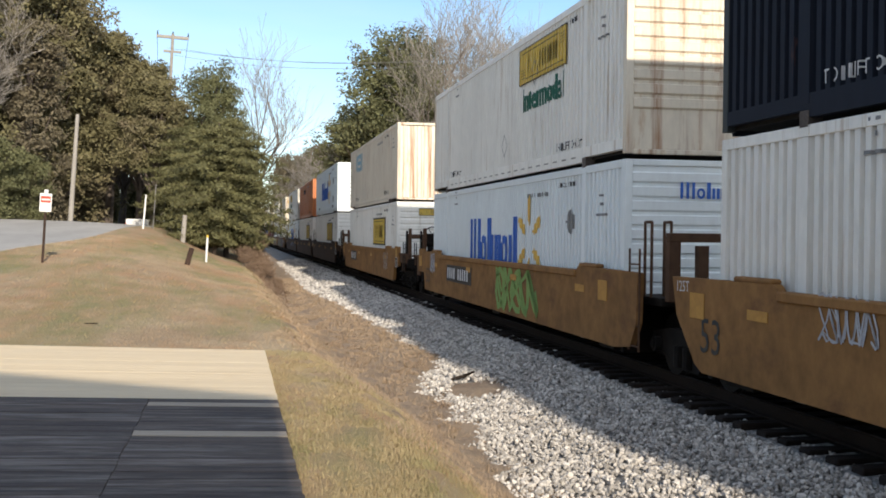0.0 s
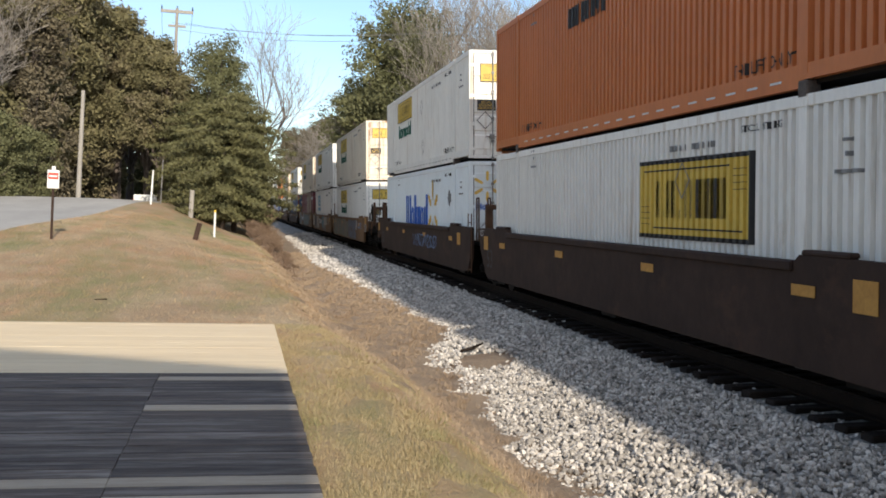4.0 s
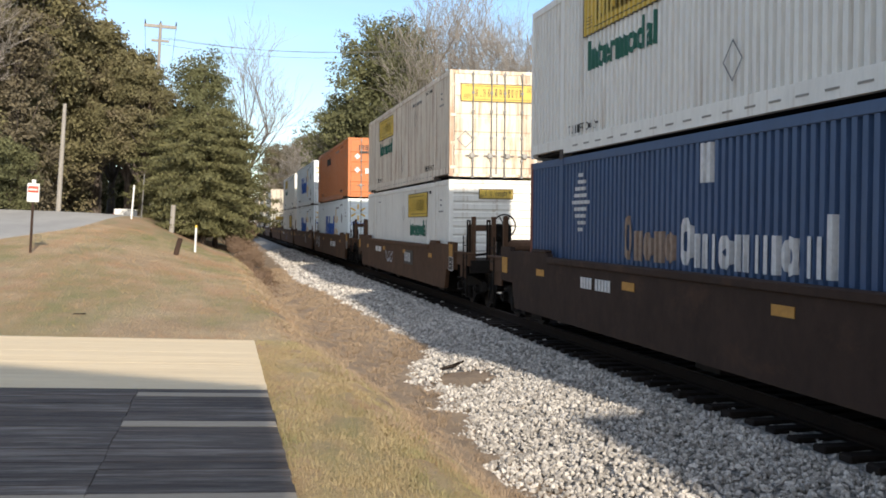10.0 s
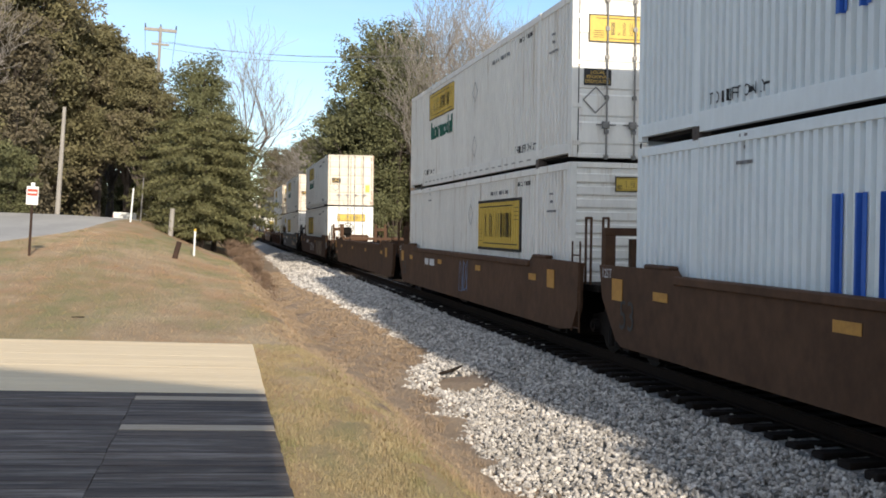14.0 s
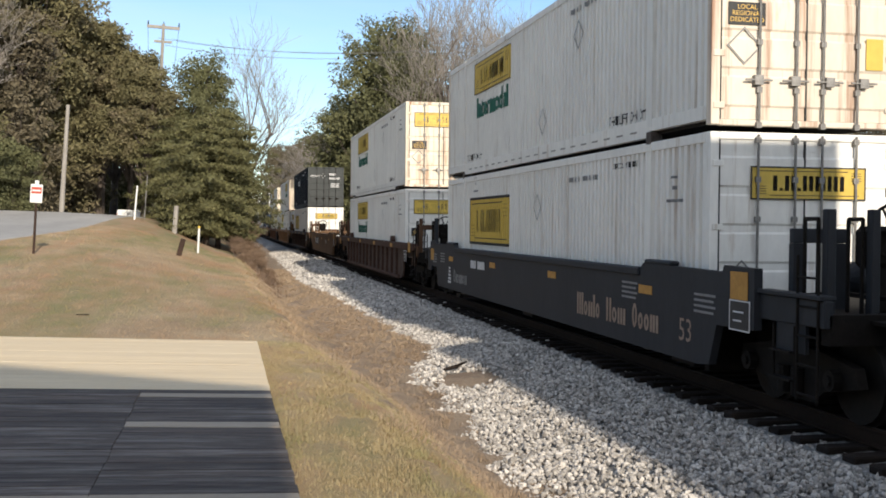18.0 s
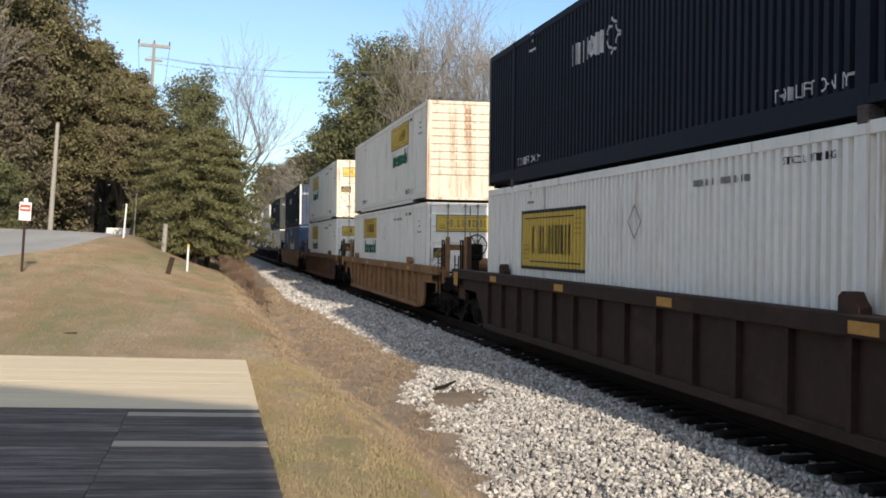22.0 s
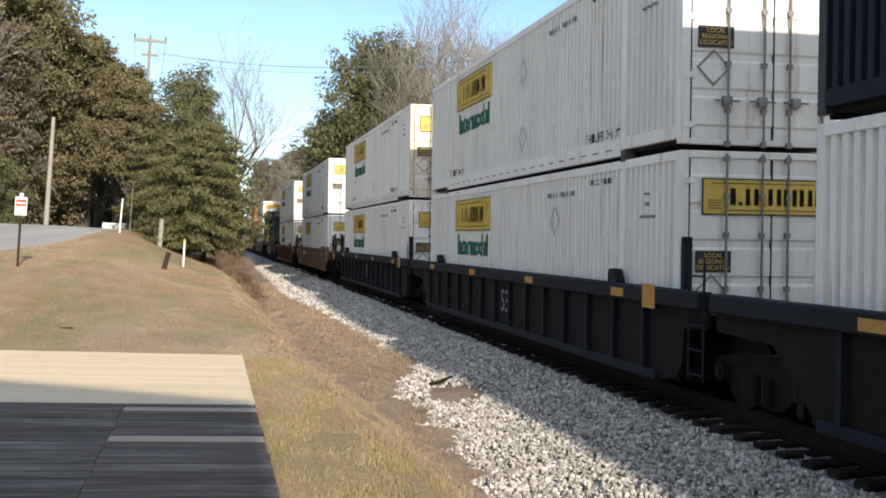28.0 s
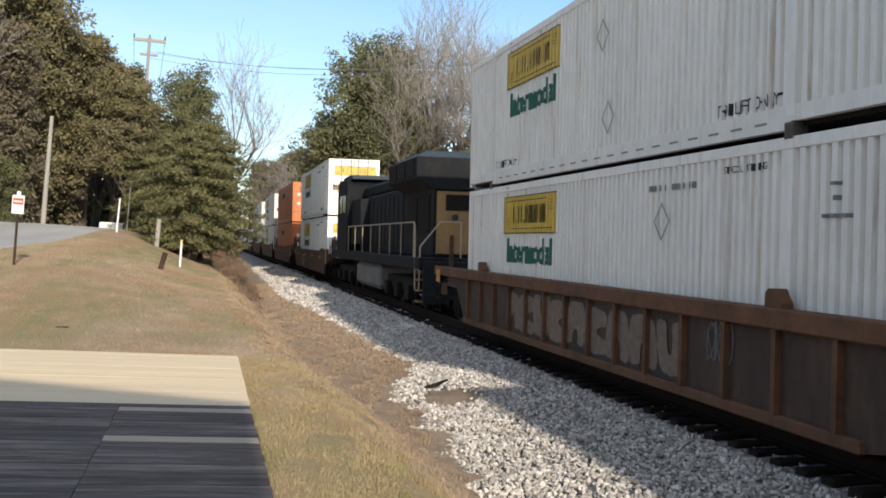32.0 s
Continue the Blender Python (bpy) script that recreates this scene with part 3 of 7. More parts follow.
# ---- boardwalk ----
deck = tagged(new("boardwalk"), "wooden boardwalk of new yellow pine and old dark boards", "boardwalk", kind="structure")
PITCH = 0.2
BOARD_MESH = {}
row = 0
y = DECK_FAR
while y > -1.0:
    y -= PITCH
    mid = y + PITCH / 2
    fresh = y > 9.8
    cuts = [-8.0]
    if fresh:
        cuts += [random.uniform(-5.5, -2.2)]
    else:
        cuts += [-4.3 + 0.5 * random.random(), -0.66 - 0.012 * random.random()]
    cuts += [DECK_RIGHT - 0.01 * random.random()]
    for a, b in zip(cuts, cuts[1:]):
        mat = PINE if fresh else OLD
        if not fresh and ((b > 0 and (abs(mid - 9.6) < 0.05 or abs(mid - 8.2) < 0.05)) or abs(mid - 6.0) < 0.05 or (b > 0 and abs(mid - 5.6) < 0.05)):
            mat = PATCH
        key = (round(b - a, 3), mat.name)
        if key not in BOARD_MESH:
            BOARD_MESH[key] = mesh_of(box(-(b - a) / 2 + 0.0008, (b - a) / 2 - 0.0008, -PITCH / 2 + (0.001 if fresh else 0.003), PITCH / 2 - (0.001 if fresh else 0.003), -0.038, 0, 0.002 if fresh else 0.004), mat, "board")
        put("board", BOARD_MESH[key], deck, pose((a + b) / 2, mid, DECK_Z + random.uniform(-1, 1) * (0.001 if fresh else 0.003), random.uniform(-1, 1) * (0.05 if fresh else 0.2), 0, 0))
    row += 1
for x in (0.40, -2.2, -5.0, -7.8):
    put("joist", mesh_of(box(x - 0.025, x + 0.025, -1.0, DECK_FAR - 0.02, 0.05, DECK_Z - 0.042), OLD, "joist"), deck)

# the house behind, whose gable shades the near boards
HOUSE_RIGHT, EAVE, RIDGE_X = 1.56, 4.86, -4.0
RIDGE = EAVE + 0.22 * (HOUSE_RIGHT - RIDGE_X)
LEFT = 2 * RIDGE_X - HOUSE_RIGHT
house = tagged(new("depot_house"), "tall gabled house with grey siding behind the boardwalk", "house", kind="structure")
bm = bmesh.new()
OUTLINE = ((LEFT + 0.6, 0), (HOUSE_RIGHT - 0.6, 0), (HOUSE_RIGHT - 0.6, EAVE + 0.13), (RIDGE_X, RIDGE), (LEFT + 0.6, EAVE + 0.13))
a = [bm.verts.new((x, -1.2, z)) for x, z in OUTLINE]
b = [bm.verts.new((x, -1.35, z)) for x, z in OUTLINE]
bm.faces.new(a)
bm.faces.new(b[::-1])
part("gable_wall", bm, SIDING, house)
for x in (LEFT + 0.6, HOUSE_RIGHT - 0.75):
    part("side_wall", box(x, x + 0.15, -16, -1.36, 0, EAVE + 0.1), SIDING, house)
for s in (-1, 1):
    bm = bmesh.new()
    x1 = RIDGE_X + s * (HOUSE_RIGHT - RIDGE_X)
    q = [bm.verts.new(p) for p in ((RIDGE_X, -1.2, RIDGE + 0.01), (x1, -1.2, EAVE + 0.01), (x1, -16, EAVE + 0.01), (RIDGE_X, -16, RIDGE + 0.01))]
    q2 = [bm.verts.new(p) for p in ((RIDGE_X, -1.2, RIDGE + 0.06), (x1, -1.2, EAVE + 0.06), (x1, -16, EAVE + 0.06), (RIDGE_X, -16, RIDGE + 0.06))]
    bm.faces.new(q)
    bm.faces.new(q2[::-1])
    for i in range(4):
        bm.faces.new((q[i], q2[i], q2[(i + 1) % 4], q[(i + 1) % 4]))
    part("roof", bm, ROOFING, house)


# ---- trees ----
def leaf_cloud(blobs, n, size, seed, droop=0.0, wide=0.42):
    """Small leaf sprays spread through the blobs (x, y, z, radius, height)."""
    g = np.random.default_rng(seed)
    blobs = np.array(blobs, float)
    weight = blobs[:, 3] ** 2 * blobs[:, 4]
    pick = g.choice(len(blobs), n, p=weight / weight.sum())
    d = g.normal(size=(n, 3))
    d /= np.linalg.norm(d, axis=1)[:, None]
    r = g.uniform(0, 1, n) ** 0.4 * g.uniform(0.75, 1.12, n)
    c = blobs[pick]
    p = c[:, :3] + d * r[:, None] * np.stack([c[:, 3], c[:, 3], c[:, 4]], 1)
    face = d * 0.45 + g.normal(size=(n, 3)) * 0.55 + np.array([0, -0.12, 0.35])
    a = np.cross(face, g.normal(size=(n, 3)))
    a[:, 2] -= droop * np.abs(a).max(axis=1)
    a /= np.linalg.norm(a, axis=1)[:, None]
    b = np.cross(face, a)
    b /= np.linalg.norm(b, axis=1)[:, None]
    s = size * g.uniform(0.5, 1.4, n)[:, None]
    q = np.stack([p - a * s, p + b * s * wide, p + a * s, p - b * s * wide], 1)
    return q.reshape(-1, 3).tolist(), np.arange(4 * n).reshape(-1, 4).tolist()


def tube(v, f, a, b, ra, rb, n=5):
    a, b = Vector(a), Vector(b)
    m = (b - a).to_track_quat("Z", "Y").to_matrix()
    o = len(v)
    for p, r in ((a, ra), (b, rb)):
        v += [tuple(p + m @ Vector((r * math.cos(6.283 * i / n), r * math.sin(6.283 * i / n), 0))) for i in range(n)]
    f += [(o + i, o + (i + 1) % n, o + n + (i + 1) % n, o + n + i) for i in range(n)]


def leafy_tree(name, label, height, radius, clear_stem, n, size, mat, seed, blobs=18, hide=None):
    g = random.Random(seed)
    t = thing(name, label, "tree")
    v, f, cloud = [], [], []
    bend = [(g.uniform(-0.3, 0.3), g.uniform(-0.3, 0.3)) for _ in range(5)]
    stem = [(bend[i][0] * i / 4, bend[i][1] * i / 4, height * 0.86 * i / 4) for i in range(5)]
    base = 0.035 * height ** 0.9
    for i in range(4):
        tube(v, f, stem[i], stem[i + 1], base * (1 - 0.22 * i), base * (1 - 0.22 * (i + 1)), 7)
    for k in range(blobs):
        h = clear_stem + (height - clear_stem) * (k + 0.5) / blobs
        u = (h - clear_stem) / (height - clear_stem)
        wide = radius * (0.72 + 0.5 * u) if u < 0.45 else radius * (0.945 - 1.0 * (u - 0.45))
        ang, out = 2.4 * k + g.uniform(-0.5, 0.5), wide * g.uniform(0.3, 0.9)
        c = (out * math.cos(ang), out * math.sin(ang), h + g.uniform(-0.5, 0.5))
        r = radius * g.uniform(0.32, 0.5)
        cloud.append((*c, r, r * g.uniform(0.6, 0.9)))
        s = min(3, int(4 * max(0, h - 0.2 * height) / (0.86 * height)))
        tube(v, f, stem[s], c, base * 0.4, base * 0.08, 5)
    put("trunk", raw(v, f, BARK, "trunk"), t)
    tufts = []
    for x, y, z, r, h in cloud:
        for _ in range(13):
            d = Vector((g.gauss(0, 1), g.gauss(0, 1), g.gauss(0, 1) + 0.2)).normalized() * g.uniform(0.45, 1.0)
            k = r * g.uniform(0.34, 0.58)
            tufts.append((x + d.x * r, y + d.y * r, z + d.z * h, k, k * g.uniform(0.55, 0.85)))
    lv, lf = leaf_cloud(tufts, n, size, seed)
    put("crown", raw(lv, lf, mat, "crown"), t)
    return t


def cedar_tree(name, label, height, radius, n, size, mat, seed):
    g = random.Random(seed)
    t = thing(name, label, "tree")
    v, f, cloud = [], [], []
    tube(v, f, (0, 0, 0), (0.05, 0, height * 0.95), 0.02 * height, 0.03, 8)
    tiers = 13
    for k in range(tiers):
        u = (k + 0.4) / tiers
        h = height * (0.10 + 0.88 * u)
        wide = radius * min(1.0, 0.8 + 0.8 * u) * (1 - max(0, u - 0.45) / 0.6) ** 0.42
        arms = max(3, int(9 * (1 - 0.6 * u)))
        for i in range(arms):
            ang = 6.283 * (i + g.random()) / arms
            reach = wide * g.uniform(0.62, 1.1)
            tip = (reach * math.cos(ang), reach * math.sin(ang), h - 0.12 * reach + g.uniform(-0.15, 0.2))
            tube(v, f, (0, 0, h + 0.1), tip, 0.035, 0.01, 4)
            for q in (0.35, 0.6, 0.8, 0.97):
                r = 0.14 * radius + 0.14 * wide * (1.1 - q)
                cloud.append((tip[0] * q, tip[1] * q, h + (tip[2] - h) * q * q * 1.15, r, r * 0.42))
    put("trunk", raw(v, f, BARK, "trunk"), t)
    lv, lf = leaf_cloud(cloud, n, size, seed, 0.35, 0.26)
    put("crown", raw(lv, lf, mat, "crown"), t)
    return t


def bare_tree(name, label, height, spread, seed, depth=5, mat=None, stems=1, category="tree"):
    g = random.Random(seed)
    t = thing(name, label, category)
    v, f = [], []
    tv, tf = [], []

    def grow(p, d, length, r, level):
        steps = 3
        for i in range(steps):
            q = p + d * (length / steps)
            r2 = r * 0.86
            if level < 3:
                tube(v, f, p, q, max(r, 0.013), max(r2, 0.011), 5)
            else:
                tube(tv, tf, p, q, max(r, 0.011), max(r2, 0.009), 3)
            p, r = q, r2
            d = (d + Vector((g.uniform(-1, 1), g.uniform(-1, 1), g.uniform(-0.5, 0.8))) * 0.16).normalized()
            if level and level < depth and i < steps - 1:
                side = (d + Vector((g.uniform(-1, 1), g.uniform(-1, 1), g.uniform(-0.2, 0.6))) * 0.9).normalized()
                grow(p, side, length * g.uniform(0.5, 0.75), r * 0.5, level + 1)
        if level < depth:
            for _ in range(2 if level else 4):
                side = (d + Vector((g.uniform(-1, 1), g.uniform(-1, 1), g.uniform(-0.1, 0.5))) * spread).normalized()
                grow(p, side, length * g.uniform(0.62, 0.85), r * 0.68, level + 1)

    for s in range(stems):
        d = Vector((0.35 * g.uniform(-1, 1) * (stems > 1), 0.35 * g.uniform(-1, 1) * (stems > 1), 1)).normalized()
        grow(Vector((0.25 * s * (stems > 1), 0, -0.2)), d, height * 0.3, 0.018 * height, 0)
    put("trunk", raw(v, f, BARK, "trunk"), t)
    put("twig_mass", raw(tv, tf, mat or TWIG, "twig_mass"), t)
    return t


def at(x, y, turn=0, size=1.0, sink=0.15):
    return Matrix.Translation((x, y, float(ground(x, y)) - sink)) @ Matrix.Rotation(radians(turn), 4, "Z") @ Matrix.Diagonal((size, size, size, 1))


def grove(first, spots, group):
    """A tree at the first spot and copies at the others: x, y, turn, size."""
    first["group"] = group
    for x, y, turn, size in spots[1:]:
        copy_thing(first, at(x, y, turn, size))
    x, y, turn, size = spots[0]
    first.matrix_basis = at(x, y, turn, size)



# ---- containers ----
LONG, HALF, TALL = 16.15, 1.295, 2.896
LOW_40, HIGH_40 = 1.98, 14.17
RIB_STOPS = [(0.14, LOW_40 - 0.09), (LOW_40 + 0.09, HIGH_40 - 0.09), (HIGH_40 + 0.09, LONG - 0.14)]


def corrugated_side():
    """A left flank: upright trapezoid ribs between the rails, in the plane x = 0, outwards -x."""
    bm = bmesh.new()
    for a, b in RIB_STOPS:
        n = round((b - a) / 0.185)
        step = (b - a) / n
        prev = None
        for k in range(n):
            for u, d in ((0.0, 0.0), (0.50, 0.0), (0.57, 0.062), (0.93, 0.062), (1.0, 0.0)):
                yy = a + (k + u) * step
                v = (bm.verts.new((d, yy, 0.30)), bm.verts.new((d, yy, TALL - 0.13)))
                if prev:
                    bm.faces.new((prev[0], prev[1], v[1], v[0]))
                prev = v
    return bm


def smooth_side():
    return box(0.0, 0.03, 0.14, LONG - 0.14, 0.19, TALL - 0.13)


def rail_low():
    bm = prism([(0.14, 0.13), (LOW_40, 0.13), (LOW_40, 0.045), (HIGH_40, 0.045), (HIGH_40, 0.13), (LONG - 0.14, 0.13), (LONG - 0.14, 0.27), (LONG - 0.14, 0.30), (0.14, 0.30)], -0.004, 0.10)
    return bm


def rail_slots():
    return flat_bars([(2.6 + k * 0.57 - LONG / 2, 2.86 + k * 0.57 - LONG / 2, -0.013, 0.013) for k in range(20)], 0.004)


def post():
    return box(-0.06, 0.06, -0.07, 0.07, 0.06, TALL, 0.006)


def lift_post():
    return add_box(add_box(bmesh.new(), -0.008, 0.10, -0.085, 0.085, 0.19, TALL - 0.13), -0.015, 0.14, -0.09, 0.09, TALL - 0.128, TALL)


def casting():
    bm = box(-0.02, 0.16, -0.09, 0.09, -0.06, 0.12, 0.008)
    return bm


def roof():
    bm = bmesh.new()
    prev = None
    for k in range(72):
        y = LONG * k / 71
        z = TALL - 0.015 - 0.02 * (k % 2)
        v = (bm.verts.new((-HALF + 0.06, y, z)), bm.verts.new((HALF - 0.06, y, z)))
        if prev:
            bm.faces.new((prev[0], prev[1], v[1], v[0]))
        prev = v
    return bm


def door_leaf(ribs=5):
    """A door leaf, x from 0 to 1.15, facing -y, with pressed panels."""
    h = (TALL - 0.5) / ribs
    front = [(0.02, 0.13)]
    for k in range(ribs):
        z = 0.24 + k * h
        front += [(0.02, z + 0.04), (0.002, z + 0.07), (0.002, z + h - 0.07), (0.02, z + h - 0.04)]
    return prism(front + [(0.02, TALL - 0.1), (0.07, TALL - 0.1), (0.07, 0.13)], 0.0, 1.15)


def ribbed_end(n=9):
    h = (TALL - 0.9) / n
    front = [(0.03, 0.13)]
    for k in range(n):
        z = 0.75 + k * h
        front += [(0.03, z), (-0.004, z + 0.03), (-0.004, z + h * 0.72), (0.03, z + h * 0.72 + 0.02)]
    return prism(front + [(0.03, TALL - 0.1), (0.08, TALL - 0.1), (0.08, 0.13)], -HALF + 0.12, HALF - 0.12)


def corrugated_end(n=9):
    bm = bmesh.new()
    prev = None
    step = (2 * HALF - 0.24) / n
    for k in range(n):
        for u, d in ((0, 0.05), (0.3, 0.05), (0.45, 0.0), (0.85, 0.0), (1.0, 0.05)):
            x = -HALF + 0.12 + (k + u) * step
            v = (bm.verts.new((x, d, 0.13)), bm.verts.new((x, d, TALL - 0.12)))
            if prev:
                bm.faces.new((prev[0], v[0], v[1], prev[1]))
            prev = v
    return bm


def locking_rod():
    bm = rod((0, -0.035, 0.02), (0, -0.035, TALL - 0.03), 0.017, None, 6)
    for z in (0.06, 0.5, 1.1, 1.8, 2.3, TALL - 0.1):
        add_box(bm, -0.035, 0.035, -0.048, 0.015, z - 0.035, z + 0.035)
    return bm


def door_handle():
    bm = rod((0, -0.06, 0), (0.36, -0.06, 0.0), 0.014, None, 6)
    add_box(bm, 0.12, 0.24, -0.075, 0.0, -0.06, 0.06)
    return bm


def hinge():
    return box(-0.06, 0.09, -0.012, 0.03, -0.04, 0.04, 0.005)


def burst(r):
    """Six rounded rays."""
    bm = bmesh.new()
    for k in range(6):
        a = radians(90 + 60 * k)
        m = Matrix.Rotation(a, 4, "Z")
        outline = [(0.36, -0.05), (0.45, -0.09), (0.9, -0.10), (1.0, -0.05), (1.0, 0.05), (0.9, 0.10), (0.45, 0.09), (0.36, 0.05)]
        vs = [bm.verts.new(m @ Vector((r * x, r * y, 0.006))) for x, y in outline]
        bm.faces.new(vs)
    return bm


STROKES = {"i": (0.32, 0.66), "n": (0.72, 0.66), "m": (1.05, 0.66), "o": (0.78, 0.66), "I": (0.34, 1.0), "N": (0.8, 1.0), "M": (1.3, 1.0), "O": (0.8, 1.0), ".": (0.26, 0.2), " ": (0.35, 0)}


def ring_mark(x, y, a, b, w):
    """An upright oval ring, a hair proud."""
    bm = bmesh.new()
    n = 12
    outer = [bm.verts.new((x + a * math.cos(6.283 * k / n), y + b * math.sin(6.283 * k / n), 0.006)) for k in range(n)]
    inner = [bm.verts.new((x + (a - w) * math.cos(6.283 * k / n), y + (b - w) * math.sin(6.283 * k / n), 0.006)) for k in range(n)]
    for k in range(n):
        bm.faces.new((outer[k], outer[(k + 1) % n], inner[(k + 1) % n], inner[k]))
    return bm


def strokes(pattern, length, height, weight=0.2):
    """Plain bars, rings and dots in place of a brand word: one mesh for each mark."""
    gap = 0.16
    full = sum(STROKES[c][0] + gap for c in pattern) - gap
    unit, x, marks = length / full, -length / 2, []
    for c in pattern:
        w, h = STROKES[c][0] * unit, STROKES[c][1] * height
        t = weight * height
        low = -height / 2
        if c in "iI.":
            marks.append(flat_bars([(x, x + w, low, low + h)]))
        elif c in "nN":
            marks.append(flat_bars([(x, x + t, low, low + h), (x + w - t, x + w, low, low + h)]))
        elif c in "mM":
            marks.append(flat_bars([(x, x + t, low, low + h), (x + (w - t) / 2, x + (w + t) / 2, low, low + h), (x + w - t, x + w, low, low + h)]))
        elif c in "oO":
            marks.append(ring_mark(x + w / 2, low + h / 2, w / 2, h / 2, t * 0.9))
        x += w + gap * unit
    return marks


def put_word(parent, name, mat, pattern, length, height, m, label="", weight=0.2):
    for k in range(len(pattern.replace(" ", ""))):
        put(name, shape((name, pattern, length, height, k), mat, lambda: strokes(pattern, length, height, weight)[k]), parent, m, label)


def diamond(r, ring=True):
    bm = bmesh.new()
    outer = [bm.verts.new((r * math.cos(k * math.pi / 2), r * math.sin(k * math.pi / 2), 0.006)) for k in range(4)]
    if not ring:
        bm.faces.new(outer)
        return bm
    inner = [bm.verts.new((0.86 * r * math.cos(k * math.pi / 2), 0.86 * r * math.sin(k * math.pi / 2), 0.006)) for k in range(4)]
    for k in range(4):
        bm.faces.new((outer[k], outer[(k + 1) % 4], inner[(k + 1) % 4], inner[k]))
    return bm


def plate(w, h, border=False):
    """A sign plate with a brand word drawn as plain bars: returns its two layers."""
    back = flat_bars([(-w / 2, w / 2, -h / 2, h / 2)], 0.006)
    bars = []
    for s in (-1, 1):
        for k in range(4):
            bars.append((s * w * 0.415 - w * 0.045, s * w * 0.415 + w * 0.045, s * h * (0.32 - 0.075 * k) - 0.004, s * h * (0.32 - 0.075 * k) + 0.004))
    bars += [(-w * 0.44, w * 0.34, h * 0.355, h * 0.375), (-w * 0.34, w * 0.44, -h * 0.375, -h * 0.355)]
    e = 0.06 if border else 0.018
    bars += [(-w / 2, w / 2, h / 2 - e, h / 2), (-w / 2, w / 2, -h / 2, -h / 2 + e), (-w / 2, -w / 2 + e, -h / 2 + e, h / 2 - e), (w / 2 - e, w / 2, -h / 2 + e, h / 2 - e)]
    out = flat_bars(bars, 0.012)
    for piece in strokes("I.N.NNNI", w * 0.62, h * 0.46, 0.3):
        me = mesh_of(piece, BLACK, "stroke")
        out.from_mesh(me)
        bpy.data.meshes.remove(me)
    return back, out


def add_plate(parent, w, h, m, border=False):
    key = ("plate", w, h, border)
    if (key, YELLOW.name) not in SHAPES:
        a, b = plate(w, h, border)
        SHAPES[(key, YELLOW.name)], SHAPES[(key, BLACK.name)] = mesh_of(a, YELLOW, "sign_plate"), mesh_of(b, BLACK, "sign_print")
    put("sign_plate", SHAPES[(key, YELLOW.name)], parent, m, "yellow sign plate with black bars")
    put("sign_print", SHAPES[(key, BLACK.name)], parent, m)


RIB_LINES = []
for a, b in RIB_STOPS:
    n = round((b - a) / 0.185)
    for k in range(n):
        for u, d in ((0.0, 0.0), (0.50, 0.0), (0.57, 0.062), (0.93, 0.062)):
            RIB_LINES.append((a + (k + u) * (b - a) / n, d))
    RIB_LINES.append((b, 0.0))
RIB_Y, RIB_D = [p[0] for p in RIB_LINES], [p[1] for p in RIB_LINES]
PAINTED = ("sign_plate", "sign_print", "brand_bar", "brand_mark", "brand_word", "emblem", "lettering", "placard", "square_mark", "number_mark", "data_print")
FOLDED = {}


def fold_paint(c):
    """Paint on a ribbed flank follows its ribs."""
    for ob in c.children:
        place = ob.matrix_basis.translation
        if ob.name.split(".")[0] not in PAINTED or place.x > -HALF or place.y < 0.05:
            continue
        key = (ob.data.name, round(place.y, 3))
        if key not in FOLDED:
            bm = bmesh.new()
            bm.from_mesh(ob.data)
            xs = [v.co.x for v in bm.verts]
            for line in RIB_Y:
                if min(xs) < place.y - line < max(xs):
                    bmesh.ops.bisect_plane(bm, geom=bm.verts[:] + bm.edges[:] + bm.faces[:], plane_co=(place.y - line, 0, 0), plane_no=(1, 0, 0))
            for v in bm.verts:
                v.co.z -= float(np.interp(place.y - v.co.x, RIB_Y, RIB_D))
            FOLDED[key] = mesh_of(bm, ob.data.materials[0], ob.data.name)
        ob.data = FOLDED[key]


FINE = True          # small fittings; off for wagons that stay far away
POSTS = {"liner lift pale": WHITE_PAINT, "stack": POST_RED}


